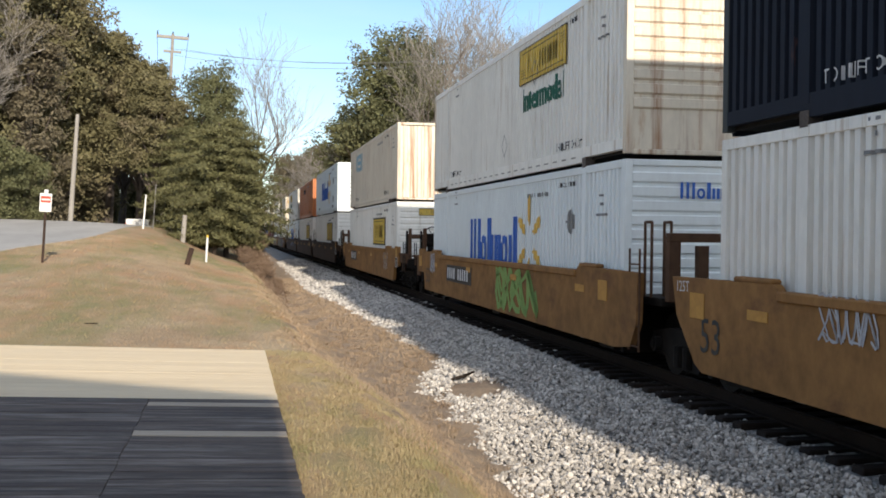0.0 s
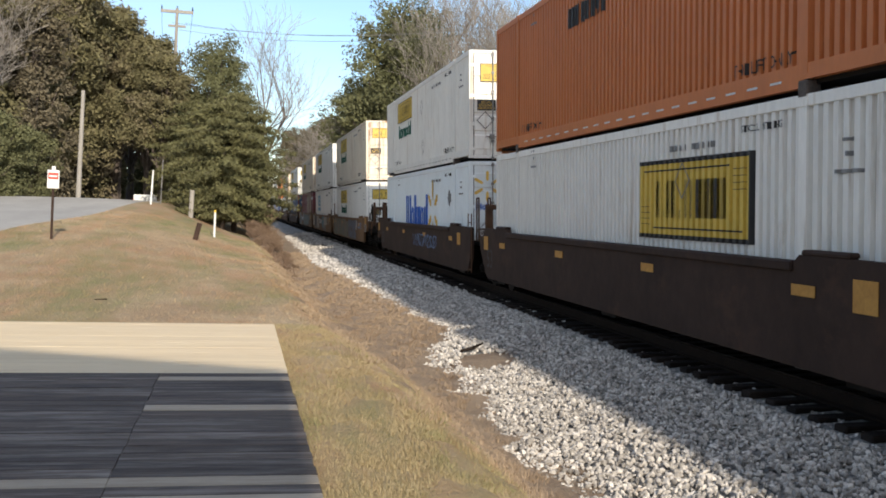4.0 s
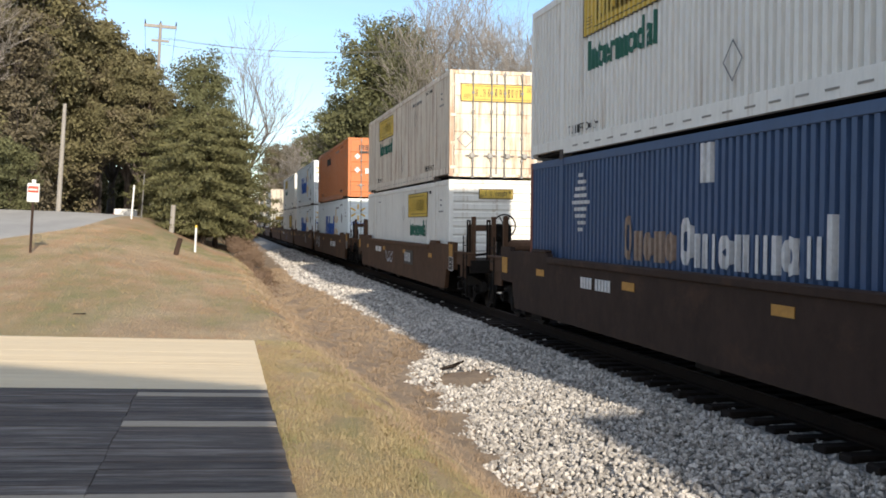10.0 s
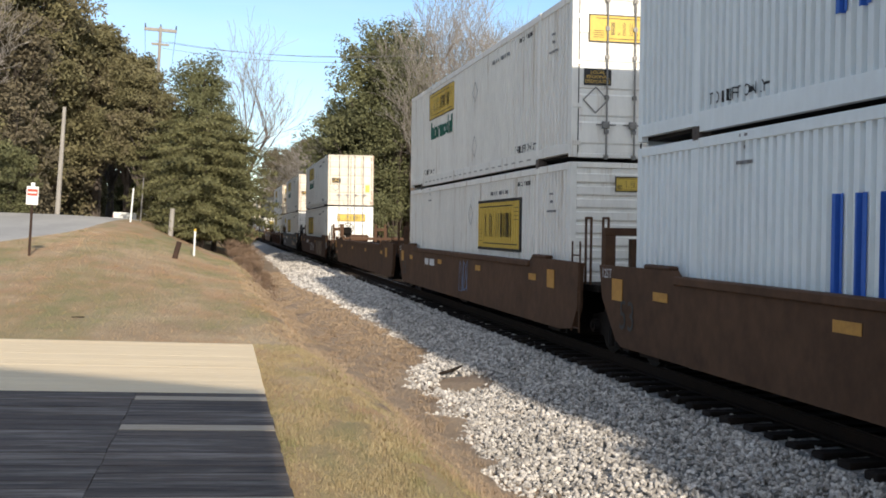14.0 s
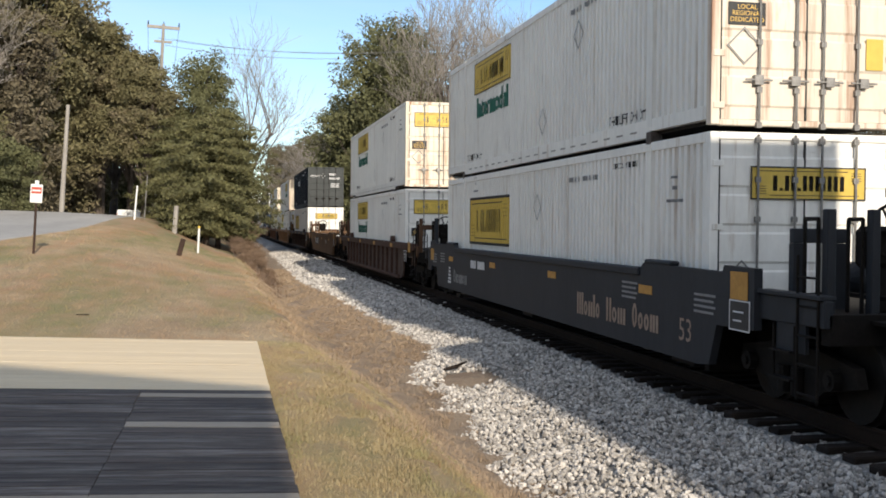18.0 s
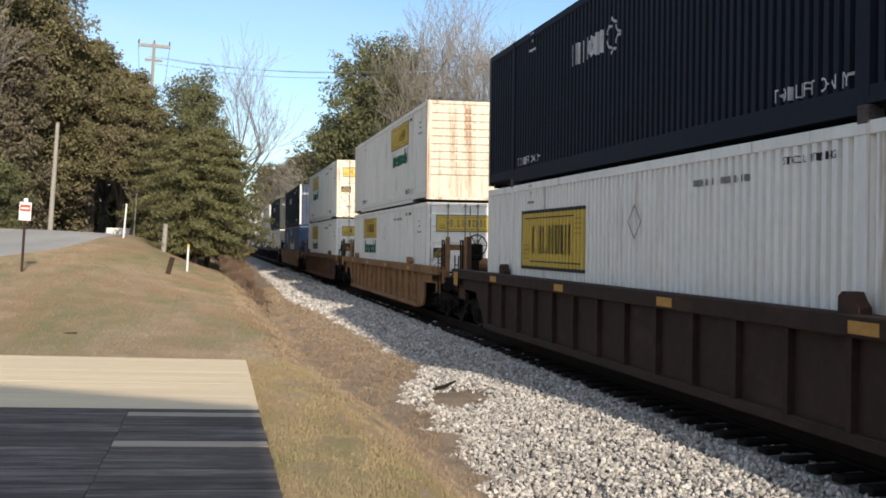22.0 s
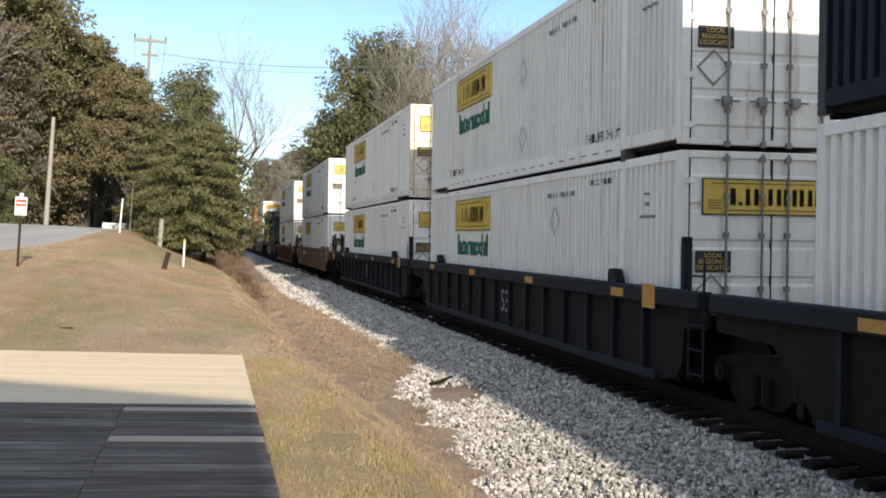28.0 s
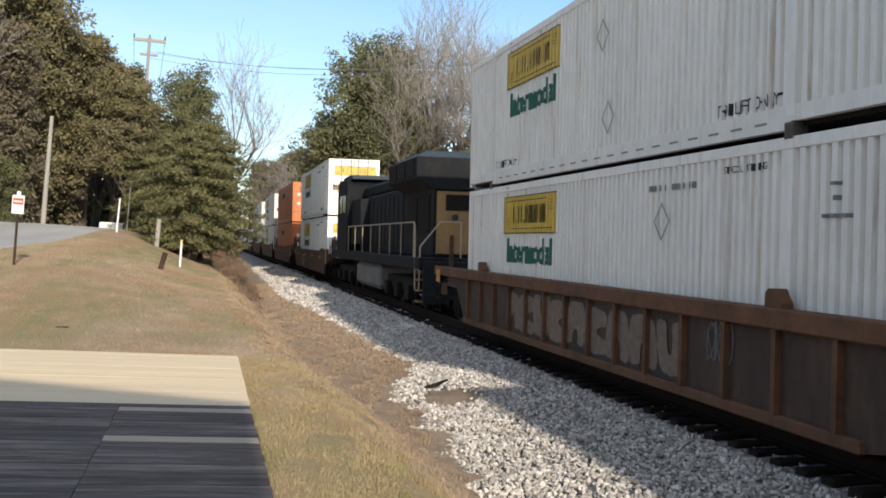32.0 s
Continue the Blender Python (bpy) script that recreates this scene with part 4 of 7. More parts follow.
def container(label, paint_mat, end="doors", marks="", end_paint=None, seed=0):
    """A 53 foot container; its base centre at the near end is the origin."""
    c = thing("shipping_container", label, "container", "stacked containers")
    g = random.Random(seed)
    ep = end_paint or paint_mat
    M = Matrix.Translation
    flip = Matrix.Rotation(math.pi, 4, "Z")
    rods = GRIME if paint_mat is NAVY else (paint_mat if paint_mat in (BLUE, MAROON) else RODS)
    side = shape("side_panel", paint_mat, corrugated_side if "flat" not in marks else smooth_side)
    put("side_panel", side, c, M((-HALF + 0.012, 0, 0)))
    put("side_panel", side, c, M((HALF - 0.012, LONG, 0)) @ flip)
    low = shape("bottom_rail", paint_mat, rail_low)
    put("bottom_rail", low, c, M((-HALF, 0, 0)))
    put("bottom_rail", low, c, M((HALF, LONG, 0)) @ flip)
    # slots are flat bars; on white boxes their shade is in the grey paint
    if paint_mat in (WHITE, WORN, RUSTY, ORANGE):
        tagged(put("rail_slot_row", shape("rail_slot_row", SLOT if paint_mat is not ORANGE else WHITE_INK, rail_slots), c, on_side(LONG / 2, 0.15, -HALF - 0.006)), kind="stuff")
    top = shape("top_rail", paint_mat, lambda: box(0, 0.09, 0.14, LONG - 0.14, TALL - 0.13, TALL, 0.008))
    put("top_rail", top, c, M((-HALF, 0, 0)))
    put("top_rail", top, c, M((HALF - 0.09, 0, 0)))
    for x in (-HALF + 0.06, HALF - 0.06):
        for y in (0.07, LONG - 0.07):
            put("corner_post", shape("corner_post", POSTS.get(marks, ep), post), c, M((x, y, 0)))
    for y in (LOW_40, HIGH_40):
        lp = shape("lift_post", paint_mat, lift_post)
        put("lift_post", lp, c, M((-HALF, y, 0)))
        put("lift_post", lp, c, M((HALF, y, 0)) @ flip)
        for s, r in ((-1, Matrix.Identity(4)), (1, flip)):
            put("corner_casting", shape("corner_casting", IRON, casting), c, M((s * HALF, y, 0)) @ r)
    put("roof_sheet", shape("roof_sheet", paint_mat, roof), c)
    # near-black underside: the stacking gap's shade is put into its colour
    put("floor", shape("container_floor", GRIME, lambda: box(-HALF + 0.1, HALF - 0.1, 0.1, LONG - 0.1, 0.08, 0.16)), c)
    put("far_end", shape("far_end", paint_mat, lambda: box(-HALF + 0.12, HALF - 0.12, LONG - 0.08, LONG - 0.03, 0.02, TALL - 0.02)), c)
    put("sill", shape("sill", ep, lambda: box(-HALF + 0.12, HALF - 0.12, 0.0, 0.1, 0.05, 0.125, 0.01)), c)
    put("header", shape("header", ep, lambda: box(-HALF + 0.12, HALF - 0.12, 0.0, 0.1, TALL - 0.098, TALL, 0.01)), c)
    if end == "doors":
        leaf = shape("door", ep, door_leaf)
        put("door", leaf, c, M((-1.16, 0, 0)))
        put("door", leaf, c, M((0.01, 0, 0)))
        put("door_seal", shape("door_seal", SEAL, lambda: add_box(add_box(box(-0.012, 0.012, 0.0, 0.03, 0.13, TALL - 0.1), -1.175, -1.158, 0, 0.03, 0.13, TALL - 0.1), 1.158, 1.175, 0, 0.03, 0.13, TALL - 0.1)), c)
        for x in (-0.66, -0.15, 0.22, 0.70):
            put("locking_rod", shape("locking_rod", rods, locking_rod), c, M((x, 0, 0)))
        for x in (-0.86, -0.36, 0.12, 0.60) if FINE else ():
            put("door_handle", shape("door_handle", rods, door_handle), c, M((x, 0, 0.62)))
        for s in (-1, 1) if FINE else ():
            for z in (0.3, 0.95, 1.7, 2.5):
                put("hinge", shape("hinge", ep, hinge), c, M((s * 1.19 - 0.015, 0, z)))
    elif end == "ribbed":
        put("end_panel", shape("end_panel", ep, ribbed_end), c)
    else:
        put("end_panel", shape("end_corrugated", ep, corrugated_end), c)

    fl = -HALF - 0.002
    ink = WHITE_INK if paint_mat in (NAVY, BLUE, MAROON) else BLACK
    if "lift" in marks and FINE:
        put("lettering", text_mesh("TOP LIFT ONLY", 0.21, ink), c, on_side(2.95, 0.40, fl))
        put("lettering", text_mesh("TOP LIFT ONLY", 0.21, ink), c, on_side(13.1, 0.42, fl))
        for y in (1.1, 12.9):
            put("data_print", shape("data_print", WHITE_INK if ink is WHITE_INK else GREY_INK, lambda: flat_bars([(-0.10, 0.10, 0.2, 0.235), (-0.05, 0.05, 0.05, 0.1), (-0.24, 0.24, -0.12, -0.08)], 0.003)), c, on_side(y, 2.15 if y < 5 else 2.62, fl))
        put("number_mark", shape("side_number", WHITE_INK if ink is WHITE_INK else GREY_INK, lambda: flat_bars([(-0.75 + 0.15 * k, -0.66 + 0.15 * k, -0.04, 0.04) for k in range(10) if k != 4], 0.003)), c, on_side(4.9, 2.5, fl))
        put("lettering", text_mesh("STACK LIMIT 2 HIGH", 0.12, ink), c, on_side(2.9, 2.62, fl))
    if "jb" in marks:
        if "jbig" in marks:
            y = 5.0 if end == "ribbed" else 11.6
            add_plate(c, 3.7, 1.12, on_side(y, 1.80, fl), True)
            put("lettering", text_mesh("Intermodal", 0.7, GREEN_INK), c, on_side(y, 0.78, fl))
        else:
            y = 4.7 if end == "ribbed" else 11.4
            add_plate(c, 3.3, 0.74, on_side(y, 2.28, fl))
            if "mute" not in marks:
                put("lettering", text_mesh("Intermodal", 0.66, GREEN_INK), c, on_side(y, 1.55, fl))
    if "endplate" in marks:
        add_plate(c, 2.1, 0.48, on_end(0.05, 2.30, -0.009))
    if "smallplate" in marks:
        add_plate(c, 1.6, 0.42, on_end(0.05, 2.26, -0.009)) if end == "doors" else add_plate(c, 0.95, 0.27, on_end(0.0, 2.52, -0.009))
    if "notice" in marks:
        put("notice", shape("notice", BLACK, lambda: flat_bars([(-0.25, 0.25, -0.14, 0.14)])), c, on_end(-0.83, 1.45, -0.01), "black printed notice")
        for word, z in (("LOCAL", 1.53), ("REGIONAL", 1.45), ("DEDICATED", 1.37)):
            put("lettering", text_mesh(word, 0.085, GOLD_INK), c, on_end(-0.83, z, -0.018))
        put("caution_label", shape("caution_label", YELLOW, lambda: flat_bars([(-0.12, 0.12, -0.2, 0.2)])), c, on_end(0.95, 1.0, -0.01), "yellow caution label")
    if "burst" in marks:
        z0 = 1.52
        put_word(c, "brand_bar", BLUE_INK, "MoImoiI", 4.5, 1.15, on_side(8.75, z0, fl), "blue mark in place of a brand letter", 0.17)
        put("emblem", shape("burst", GOLD_INK, lambda: burst(0.95)), c, on_side(5.5, z0 + 0.05, fl), "amber burst of six rays")
        if end == "doors":
            put("end_emblem", shape("end_burst", GOLD_INK, lambda: burst(0.40)), c, on_end(-0.80, 2.24, -0.004))
        put_word(c, "end_mark", BLUE_INK, "MoImoiI", 0.72, 0.17, on_end(-0.76, 1.70, -0.004) if end == "doors" else on_end(0.15, 2.42, -0.009) @ Matrix.Scale(1.5, 4), "", 0.17)
        put("placard", shape("diamond_grey", GREY_INK, lambda: diamond(0.26, False)), c, on_side(2.75, 1.95, fl))
        put("placard", shape("diamond_grey", GREY_INK, lambda: diamond(0.26, False)), c, on_side(2.75, 0.85, fl))
    if "stack" in marks:
        put_word(c, "brand_bar", WHITE_INK, "OinonnionI", 3.7, 0.66, on_side(7.2, 1.5, fl), "white mark in place of a brand letter", 0.22)
        put_word(c, "brand_bar", FADED_INK, "Onono", 1.9, 0.66, on_side(10.15, 1.52, fl), "faded buff mark in place of a brand letter", 0.22)
        put("emblem", shape("stack_emblem", WHITE_INK, lambda: flat_bars([(-0.45 + 0.08 * abs(k - 4), 0.35 - 0.06 * abs(k - 4), -0.5 + 0.115 * k, -0.44 + 0.115 * k) for k in range(9)])), c, on_side(13.1, 2.1, fl))
        put("square_mark", shape("square_mark", WHITE_INK, lambda: flat_bars([(-0.2, 0.2, -0.25, 0.25)])), c, on_side(8.3, 2.5, fl))
        for x in (-0.6, 0.6):
            if "worn" in marks:
                put("end_emblem", shape("small_diamond", WHITE_INK, lambda: diamond(0.2)), c, on_end(x, 2.2, -0.009))
                continue
            put("end_emblem", shape("hex_mark", WHITE_INK, lambda: hexagon()), c, on_end(x, 2.15, -0.009))
        put("end_label", shape("square_mark", WHITE_INK, lambda: flat_bars([(-0.2, 0.2, -0.25, 0.25)])), c, on_end(-0.85, 0.5, -0.01))
    if "liner" in marks:
        put_word(c, "brand_bar", WHITE_INK, "NMON", 1.5, 0.36, on_side(9.8, 2.0, fl))
        put("emblem", shape("liner_diamond", WHITE_INK, lambda: diamond(0.3)), c, on_side(8.6, 2.0, fl))
        put_word(c, "end_mark", WHITE_INK, "NMON", 0.62, 0.15, on_end(-0.78, 2.25, -0.009))
        put("end_emblem", shape("liner_end_diamond", WHITE_INK, lambda: diamond(0.14)), c, on_end(-0.22, 2.25, -0.009))
        put("end_number", shape("liner_number", WHITE_INK, lambda: flat_bars([(-0.35 + 0.13 * k, -0.27 + 0.13 * k, 0.1, 0.25) for k in range(4)] + [(-0.35 + 0.13 * k, -0.27 + 0.13 * k, -0.19, -0.04) for k in range(6)])), c, on_end(0.6, 2.2, -0.009))
        put("end_number", shape("liner_small", WHITE_INK, lambda: flat_bars([(-0.3, 0.3, 0.12 - 0.11 * k, 0.17 - 0.11 * k) for k in range(3)])), c, on_end(0.65, 1.55, -0.009))
    if "orange" in marks:
        put_word(c, "brand_bar", BLACK, "NNNNONNON", 2.0, 0.36, on_side(9.5, 2.2, fl), "black mark in place of a brand letter", 0.22)
        put_word(c, "end_mark", BLACK, "NNNNONNON", 1.75, 0.25, on_end(0.1, 2.42, -0.009), "", 0.2)
        put("end_band", shape("orange_end", BLACK, lambda: flat_bars([(-0.85, 0.85, -0.05, 0.05)])), c, on_end(0.1, 2.2, -0.009))
        for x, z in ((-0.85, 2.0), (-0.85, 1.35), (0.4, 2.05)):
            put("placard", shape("white_placard", WHITE_INK, lambda: diamond(0.15, False)), c, on_end(x, z, -0.012))
        for x, z in ((-0.35, 1.3), (0.45, 1.3)):
            put("end_label", shape("pale_label", WHITE_INK, lambda: flat_bars([(-0.12, 0.12, -0.13, 0.13)])), c, on_end(x, z, -0.012))
        put("end_label", shape("orange_label", YELLOW, lambda: flat_bars([(-0.16, 0.16, -0.2, 0.2)])), c, on_end(0.85, 0.95, -0.01))
    if "faint" in marks:
        put("brand_mark", shape("faint_bars", PALE_BLUE_INK, lambda: flat_bars([(-0.4, 0.3, 0.22, 0.4), (-0.4, 0.3, -0.09, 0.09), (-0.4, 0.3, -0.4, -0.22), (0.55, 0.75, -0.4, 0.4), (0.95, 1.15, -0.4, 0.4)])), c, on_side(12.3, 2.15, fl), "faded light blue shapes in place of a brand mark")
        put("brand_mark", shape("faint_ring", PALE_BLUE_INK, lambda: ring_mark(0, 0, 0.36, 0.4, 0.16)), c, on_side(13.2, 2.15, fl))
        if end == "doors":
            put_word(c, "brand_word", PALE_BLUE_INK, "INIONMONOI", 2.5, 0.26, on_side(12.3, 1.52, fl))
            put("end_mark", shape("faint_end", PALE_BLUE_INK, lambda: flat_bars([(-0.38, -0.16, -0.17, 0.17), (-0.11, 0.12, -0.17, 0.17), (0.17, 0.4, -0.17, 0.17)])), c, on_end(-0.62, 2.2, -0.009), "blue shapes in place of a brand mark")
            put("end_word", shape("faint_end_word", GREY_INK, lambda: flat_bars([(-0.39 + 0.078 * k, -0.34 + 0.078 * k, -0.04, 0.04) for k in range(10)])), c, on_end(-0.62, 1.96, -0.009))
    if paint_mat is MAROON:
        for y, w in ((6.55, 2.6), (3.3, 2.3)):
            put("weathered_patch", shape(("patch", w), FADED_INK, lambda: flat_bars([(-w / 2 + 0.1848 * k, -w / 2 + 0.1848 * k + 0.135, -0.72 - 0.1 * ((k * 5) % 3), 0.72 + 0.04 * ((k * 7) % 4)) for k in range(int(w / 0.1848))], 0.003)), c, on_side(y, 1.95, fl), "bleached grey-brown weathered paint")
        put("number_mark", shape("maroon_number", WHITE_INK, lambda: flat_bars([(-0.7, -0.4, -0.13, 0.13), (-0.05, 0.1, -0.13, 0.13), (0.2, 0.35, -0.13, 0.13), (0.45, 0.6, -0.13, 0.13)])), c, on_side(1.1, 2.42, fl))
        for k in range(3):
            put("end_emblem", shape(("maroon_emblem", k), WHITE_INK if k < 2 else YELLOW, lambda: prism([(-0.6 + 0.45 * k, -0.28 + 0.2 * (k == 0)), (-0.2 + 0.45 * k, -0.42), (-0.2 + 0.45 * k, 0.42), (-0.6 + 0.45 * k, 0.28)], -0.004, 0.004)), c, Matrix.Translation((0.35, -0.009, 1.75)) @ Matrix.Rotation(radians(-90), 4, "Z"))
    for y, z in ((7.6, 2.05), (7.6, 0.75)) if FINE else ():
        if "jb" in marks or "plain" in marks:
            put("placard_frame", shape("placard_frame", RODS, lambda: diamond(0.26)), c, on_side(y - g.choice((0, 0.3, 2.4)), z, fl))
    if end == "doors" and paint_mat not in (NAVY, BLUE, ORANGE):
        put("placard_frame", shape("end_placard", RODS, lambda: diamond(0.24)), c, on_end(-0.86, 1.05, -0.008))
    fold_paint(c)
    return c


def hexagon():
    bm = bmesh.new()
    bm.faces.new([bm.verts.new((x, y, 0.006)) for x, y in ((-0.42, 0), (-0.24, -0.2), (0.24, -0.2), (0.42, 0), (0.24, 0.2), (-0.24, 0.2))])
    return bm


# ---- well cars ----
def smooth_flank(e0, e1, LN):
    """Outline (y, z) of a plain plate flank; e0 and e1 are the overhangs past the load."""
    if e1 > 1.2:
        far = [(LN + 0.42, 0.36), (LN + 0.62, 0.86), (LN + e1, 0.88), (LN + e1, 1.57), (LN + 0.8, 1.58), (LN + 0.76, 1.50)]
    else:
        far = [(LN + 0.1, 0.33), (LN + 0.32, 0.42), (LN + e1 - 0.15, 1.0), (LN + e1, 1.50)]
    if e0 > 1.2:
        near = [(-0.76, 1.50), (-0.8, 1.58), (-e0, 1.57), (-e0, 0.88), (-0.62, 0.86), (-0.42, 0.36)]
    else:
        near = [(-e0, 1.50), (-e0 + 0.05, 0.75), (-e0 + 0.3, 0.40)]
    return [(-0.1, 0.33)] + far + [(LN - 1.7, 1.52), (LN - 1.85, 1.42), (1.85, 1.42), (1.7, 1.52)] + near


def scribble(g, w, h, strokes, width):
    """Sprayed loops and strokes as flat ribbons in a plane."""
    bm = bmesh.new()
    layer, prev = 0, None
    for s in range(strokes):
        x = -w / 2 + w * (s + 0.5) / strokes
        pts = []
        ph, k1, k2 = g.uniform(0, 6.28), g.uniform(0.8, 2.1), g.uniform(1.2, 2.4)
        for i in range(15):
            u = i / 14
            pts.append(Vector((x + w / strokes * 0.62 * math.sin(k1 * 6.28 * u + ph), h / 2 * math.sin(k2 * 6.28 * u + ph * 1.7) * g.uniform(0.85, 1), 0)))
        layer += 0.0006
        for i in range(15):
            d = (pts[min(14, i + 1)] - pts[max(0, i - 1)]).normalized()
            nrm = Vector((-d.y, d.x, 0)) * width * g.uniform(0.7, 1.2)
            v = (bm.verts.new(pts[i] + nrm + Vector((0, 0, 0.004 + layer))), bm.verts.new(pts[i] - nrm + Vector((0, 0, 0.004 + layer))))
            if prev:
                bm.faces.new((prev[0], prev[1], v[1], v[0]))
            prev = v
    return bm


def chunky(g, w, h, n, grow, lift):
    """A row of swollen block shapes with a notch each, as flat polygons."""
    pieces = []
    step = w / n
    for k in range(n):
        x, tilt = -w / 2 + (k + 0.5) * step, g.uniform(-0.12, 0.12)
        a, top, low = step * g.uniform(0.44, 0.56), h / 2 * g.uniform(0.8, 1.0), -h / 2 * g.uniform(0.8, 1.0)
        kind, notch, deep = g.randrange(3), a * g.uniform(0.12, 0.3), h * g.uniform(0.3, 0.6)
        corners = [(-a, low), (a, low), (a, top), (-a, top)]
        if kind == 0:
            corners = [(-a, low), (-notch, low), (-notch * 0.6, low + deep), (notch, low + deep), (notch * 1.4, low), (a, low), (a * 0.8, top), (-a * 0.8, top)]
        elif kind == 1:
            corners = [(-a * 0.8, low), (a * 0.8, low), (a, top), (notch, top), (notch * 0.8, top - deep), (-notch, top - deep), (-notch, top), (-a, top)]
        else:
            corners = [(-a, low), (a, low), (a * 1.05, low + 0.3 * h), (a * 0.2, low + 0.36 * h), (a * 0.2, low + 0.5 * h), (a, low + 0.56 * h), (a * 0.9, top), (-a, top)]
        cx = sum(p[0] for p in corners) / len(corners)
        cy = sum(p[1] for p in corners) / len(corners)
        ring = []
        for i, (px, py) in enumerate(corners):
            qx, qy = corners[(i + 1) % len(corners)]
            for u in (0.12, 0.5, 0.88):
                sx, sy = px + (qx - px) * u, py + (qy - py) * u
                bulge = 0.05 * h if u == 0.5 else 0
                d = Vector((sx - cx, sy - cy)).normalized()
                sx, sy = sx + d.x * (bulge + grow), sy + d.y * (bulge + grow)
                ring.append((x + sx + tilt * sy, max(-h / 2 - grow, min(h / 2 + grow, sy))))
        bm = bmesh.new()
        bm.faces.new([bm.verts.new((px, py, lift + 0.0004 * k)) for px, py in ring])
        pieces.append(bm)
    return pieces


def wheel_mesh():
    bm = bmesh.new()
    for x0, x1, r in ((-0.068, 0.0, 0.46), (0.0, 0.03, 0.49), (-0.075, 0.035, 0.12)):
        add_rod(bm, (x0, 0, 0.46), (x1, 0, 0.46), r, None, 22)
    return bm


def side_frame():
    return prism([(-1.25, 0.42), (-1.18, 0.62), (-0.55, 0.72), (0.55, 0.72), (1.18, 0.62), (1.25, 0.42), (0.95, 0.36), (0.62, 0.30), (0.42, 0.16), (-0.42, 0.16), (-0.62, 0.30), (-0.95, 0.36)], -0.06, 0.06)


def springs():
    return rod((0, 0, 0.20), (0, 0, 0.5), 0.085, None, 9)


def add_bogie(car, y):
    b = put("bogie_bolster", shape("bogie_bolster", GRIME, lambda: box(-1.05, 1.05, -0.2, 0.2, 0.36, 0.74, 0.03)), car, Matrix.Translation((0, y, 0)))
    for s in (-1, 1):
        put("side_frame", shape("side_frame", GRIME, side_frame), b, Matrix.Translation((s * 1.0, 0, 0)))
        for y in (-0.15, 0.15):
            put("spring", shape("spring", GRIME, springs), b, Matrix.Translation((s * 1.08, y, 0)))
        for d in (-0.89, 0.89):
            put("wheel", shape("wheel", WHEEL, wheel_mesh), b, Matrix.Translation((s * 0.755, d, 0)) @ Matrix.Rotation(0 if s < 0 else math.pi, 4, "Z"))
            put("axle_cap", shape("axle_cap", WHEEL, lambda: add_rod(rod((-0.1, 0, 0), (0, 0, 0), 0.11, None, 12), (-0.13, 0, 0), (-0.1, 0, 0), 0.06, None, 8)), b, Matrix.Translation((s * 1.07, d, 0.46)) @ Matrix.Rotation(0 if s < 0 else math.pi, 4, "Z"))
    for d in (-0.89, 0.89):
        put("axle", shape("axle", GRIME, lambda: rod((-1.0, 0, 0.46), (1.0, 0, 0.46), 0.085)), b, Matrix.Translation((0, d, 0)))
    return b


def brake_wheel():
    bm = bmesh.new()
    n = 20
    for k in range(n):
        a, b = 6.283 * k / n, 6.283 * (k + 1) / n
        add_rod(bm, (0.28 * math.cos(a), 0, 0.28 * math.sin(a)), (0.28 * math.cos(b), 0, 0.28 * math.sin(b)), 0.018, None, 6)
    for k in range(6):
        a = 6.283 * k / 6
        add_rod(bm, (0, 0.03, 0), (0.28 * math.cos(a), 0, 0.28 * math.sin(a)), 0.013, None, 5)
    add_rod(bm, (0, -0.03, 0), (0, 0.12, 0), 0.05)
    return bm


def ladder():
    bm = bmesh.new()
    for u in (-0.2, 0.2):
        add_rod(bm, (0, u, 0.25), (0, u, 1.75), 0.016, None, 6)
    for k in range(5):
        add_rod(bm, (0, -0.2, 0.32 + 0.3 * k), (0, 0.2, 0.32 + 0.3 * k), 0.013, None, 6)
    return bm


def grab_rail(h):
    bm = bmesh.new()
    for u in (-0.13, 0.13):
        add_rod(bm, (0, u, 0), (0, u, h), 0.022, None, 6)
    add_rod(bm, (0, -0.13, h), (0, 0.13, h), 0.022, None, 6)
    return bm


def stirrup():
    bm = rod((0, -0.22, 1.0), (0, -0.22, 0.42), 0.016, None, 6)
    add_rod(bm, (0, 0.22, 1.0), (0, 0.22, 0.42), 0.016, None, 6)
    for z in (0.43, 0.72):
        add_box(bm, -0.06, 0.06, -0.22, 0.22, z - 0.012, z + 0.012)
    return bm


def brake_pipe():
    """A train pipe that bends over the end deck."""
    path = [(-1.1, -0.2, 1.22), (-1.1, -1.2, 1.22), (-0.5, -1.5, 1.3), (-0.5, -2.45, 1.3), (0.35, -2.6, 1.2)]
    bm = bmesh.new()
    for a, b in zip(path, path[1:]):
        add_rod(bm, a, b, 0.03, None, 6)
    return bm


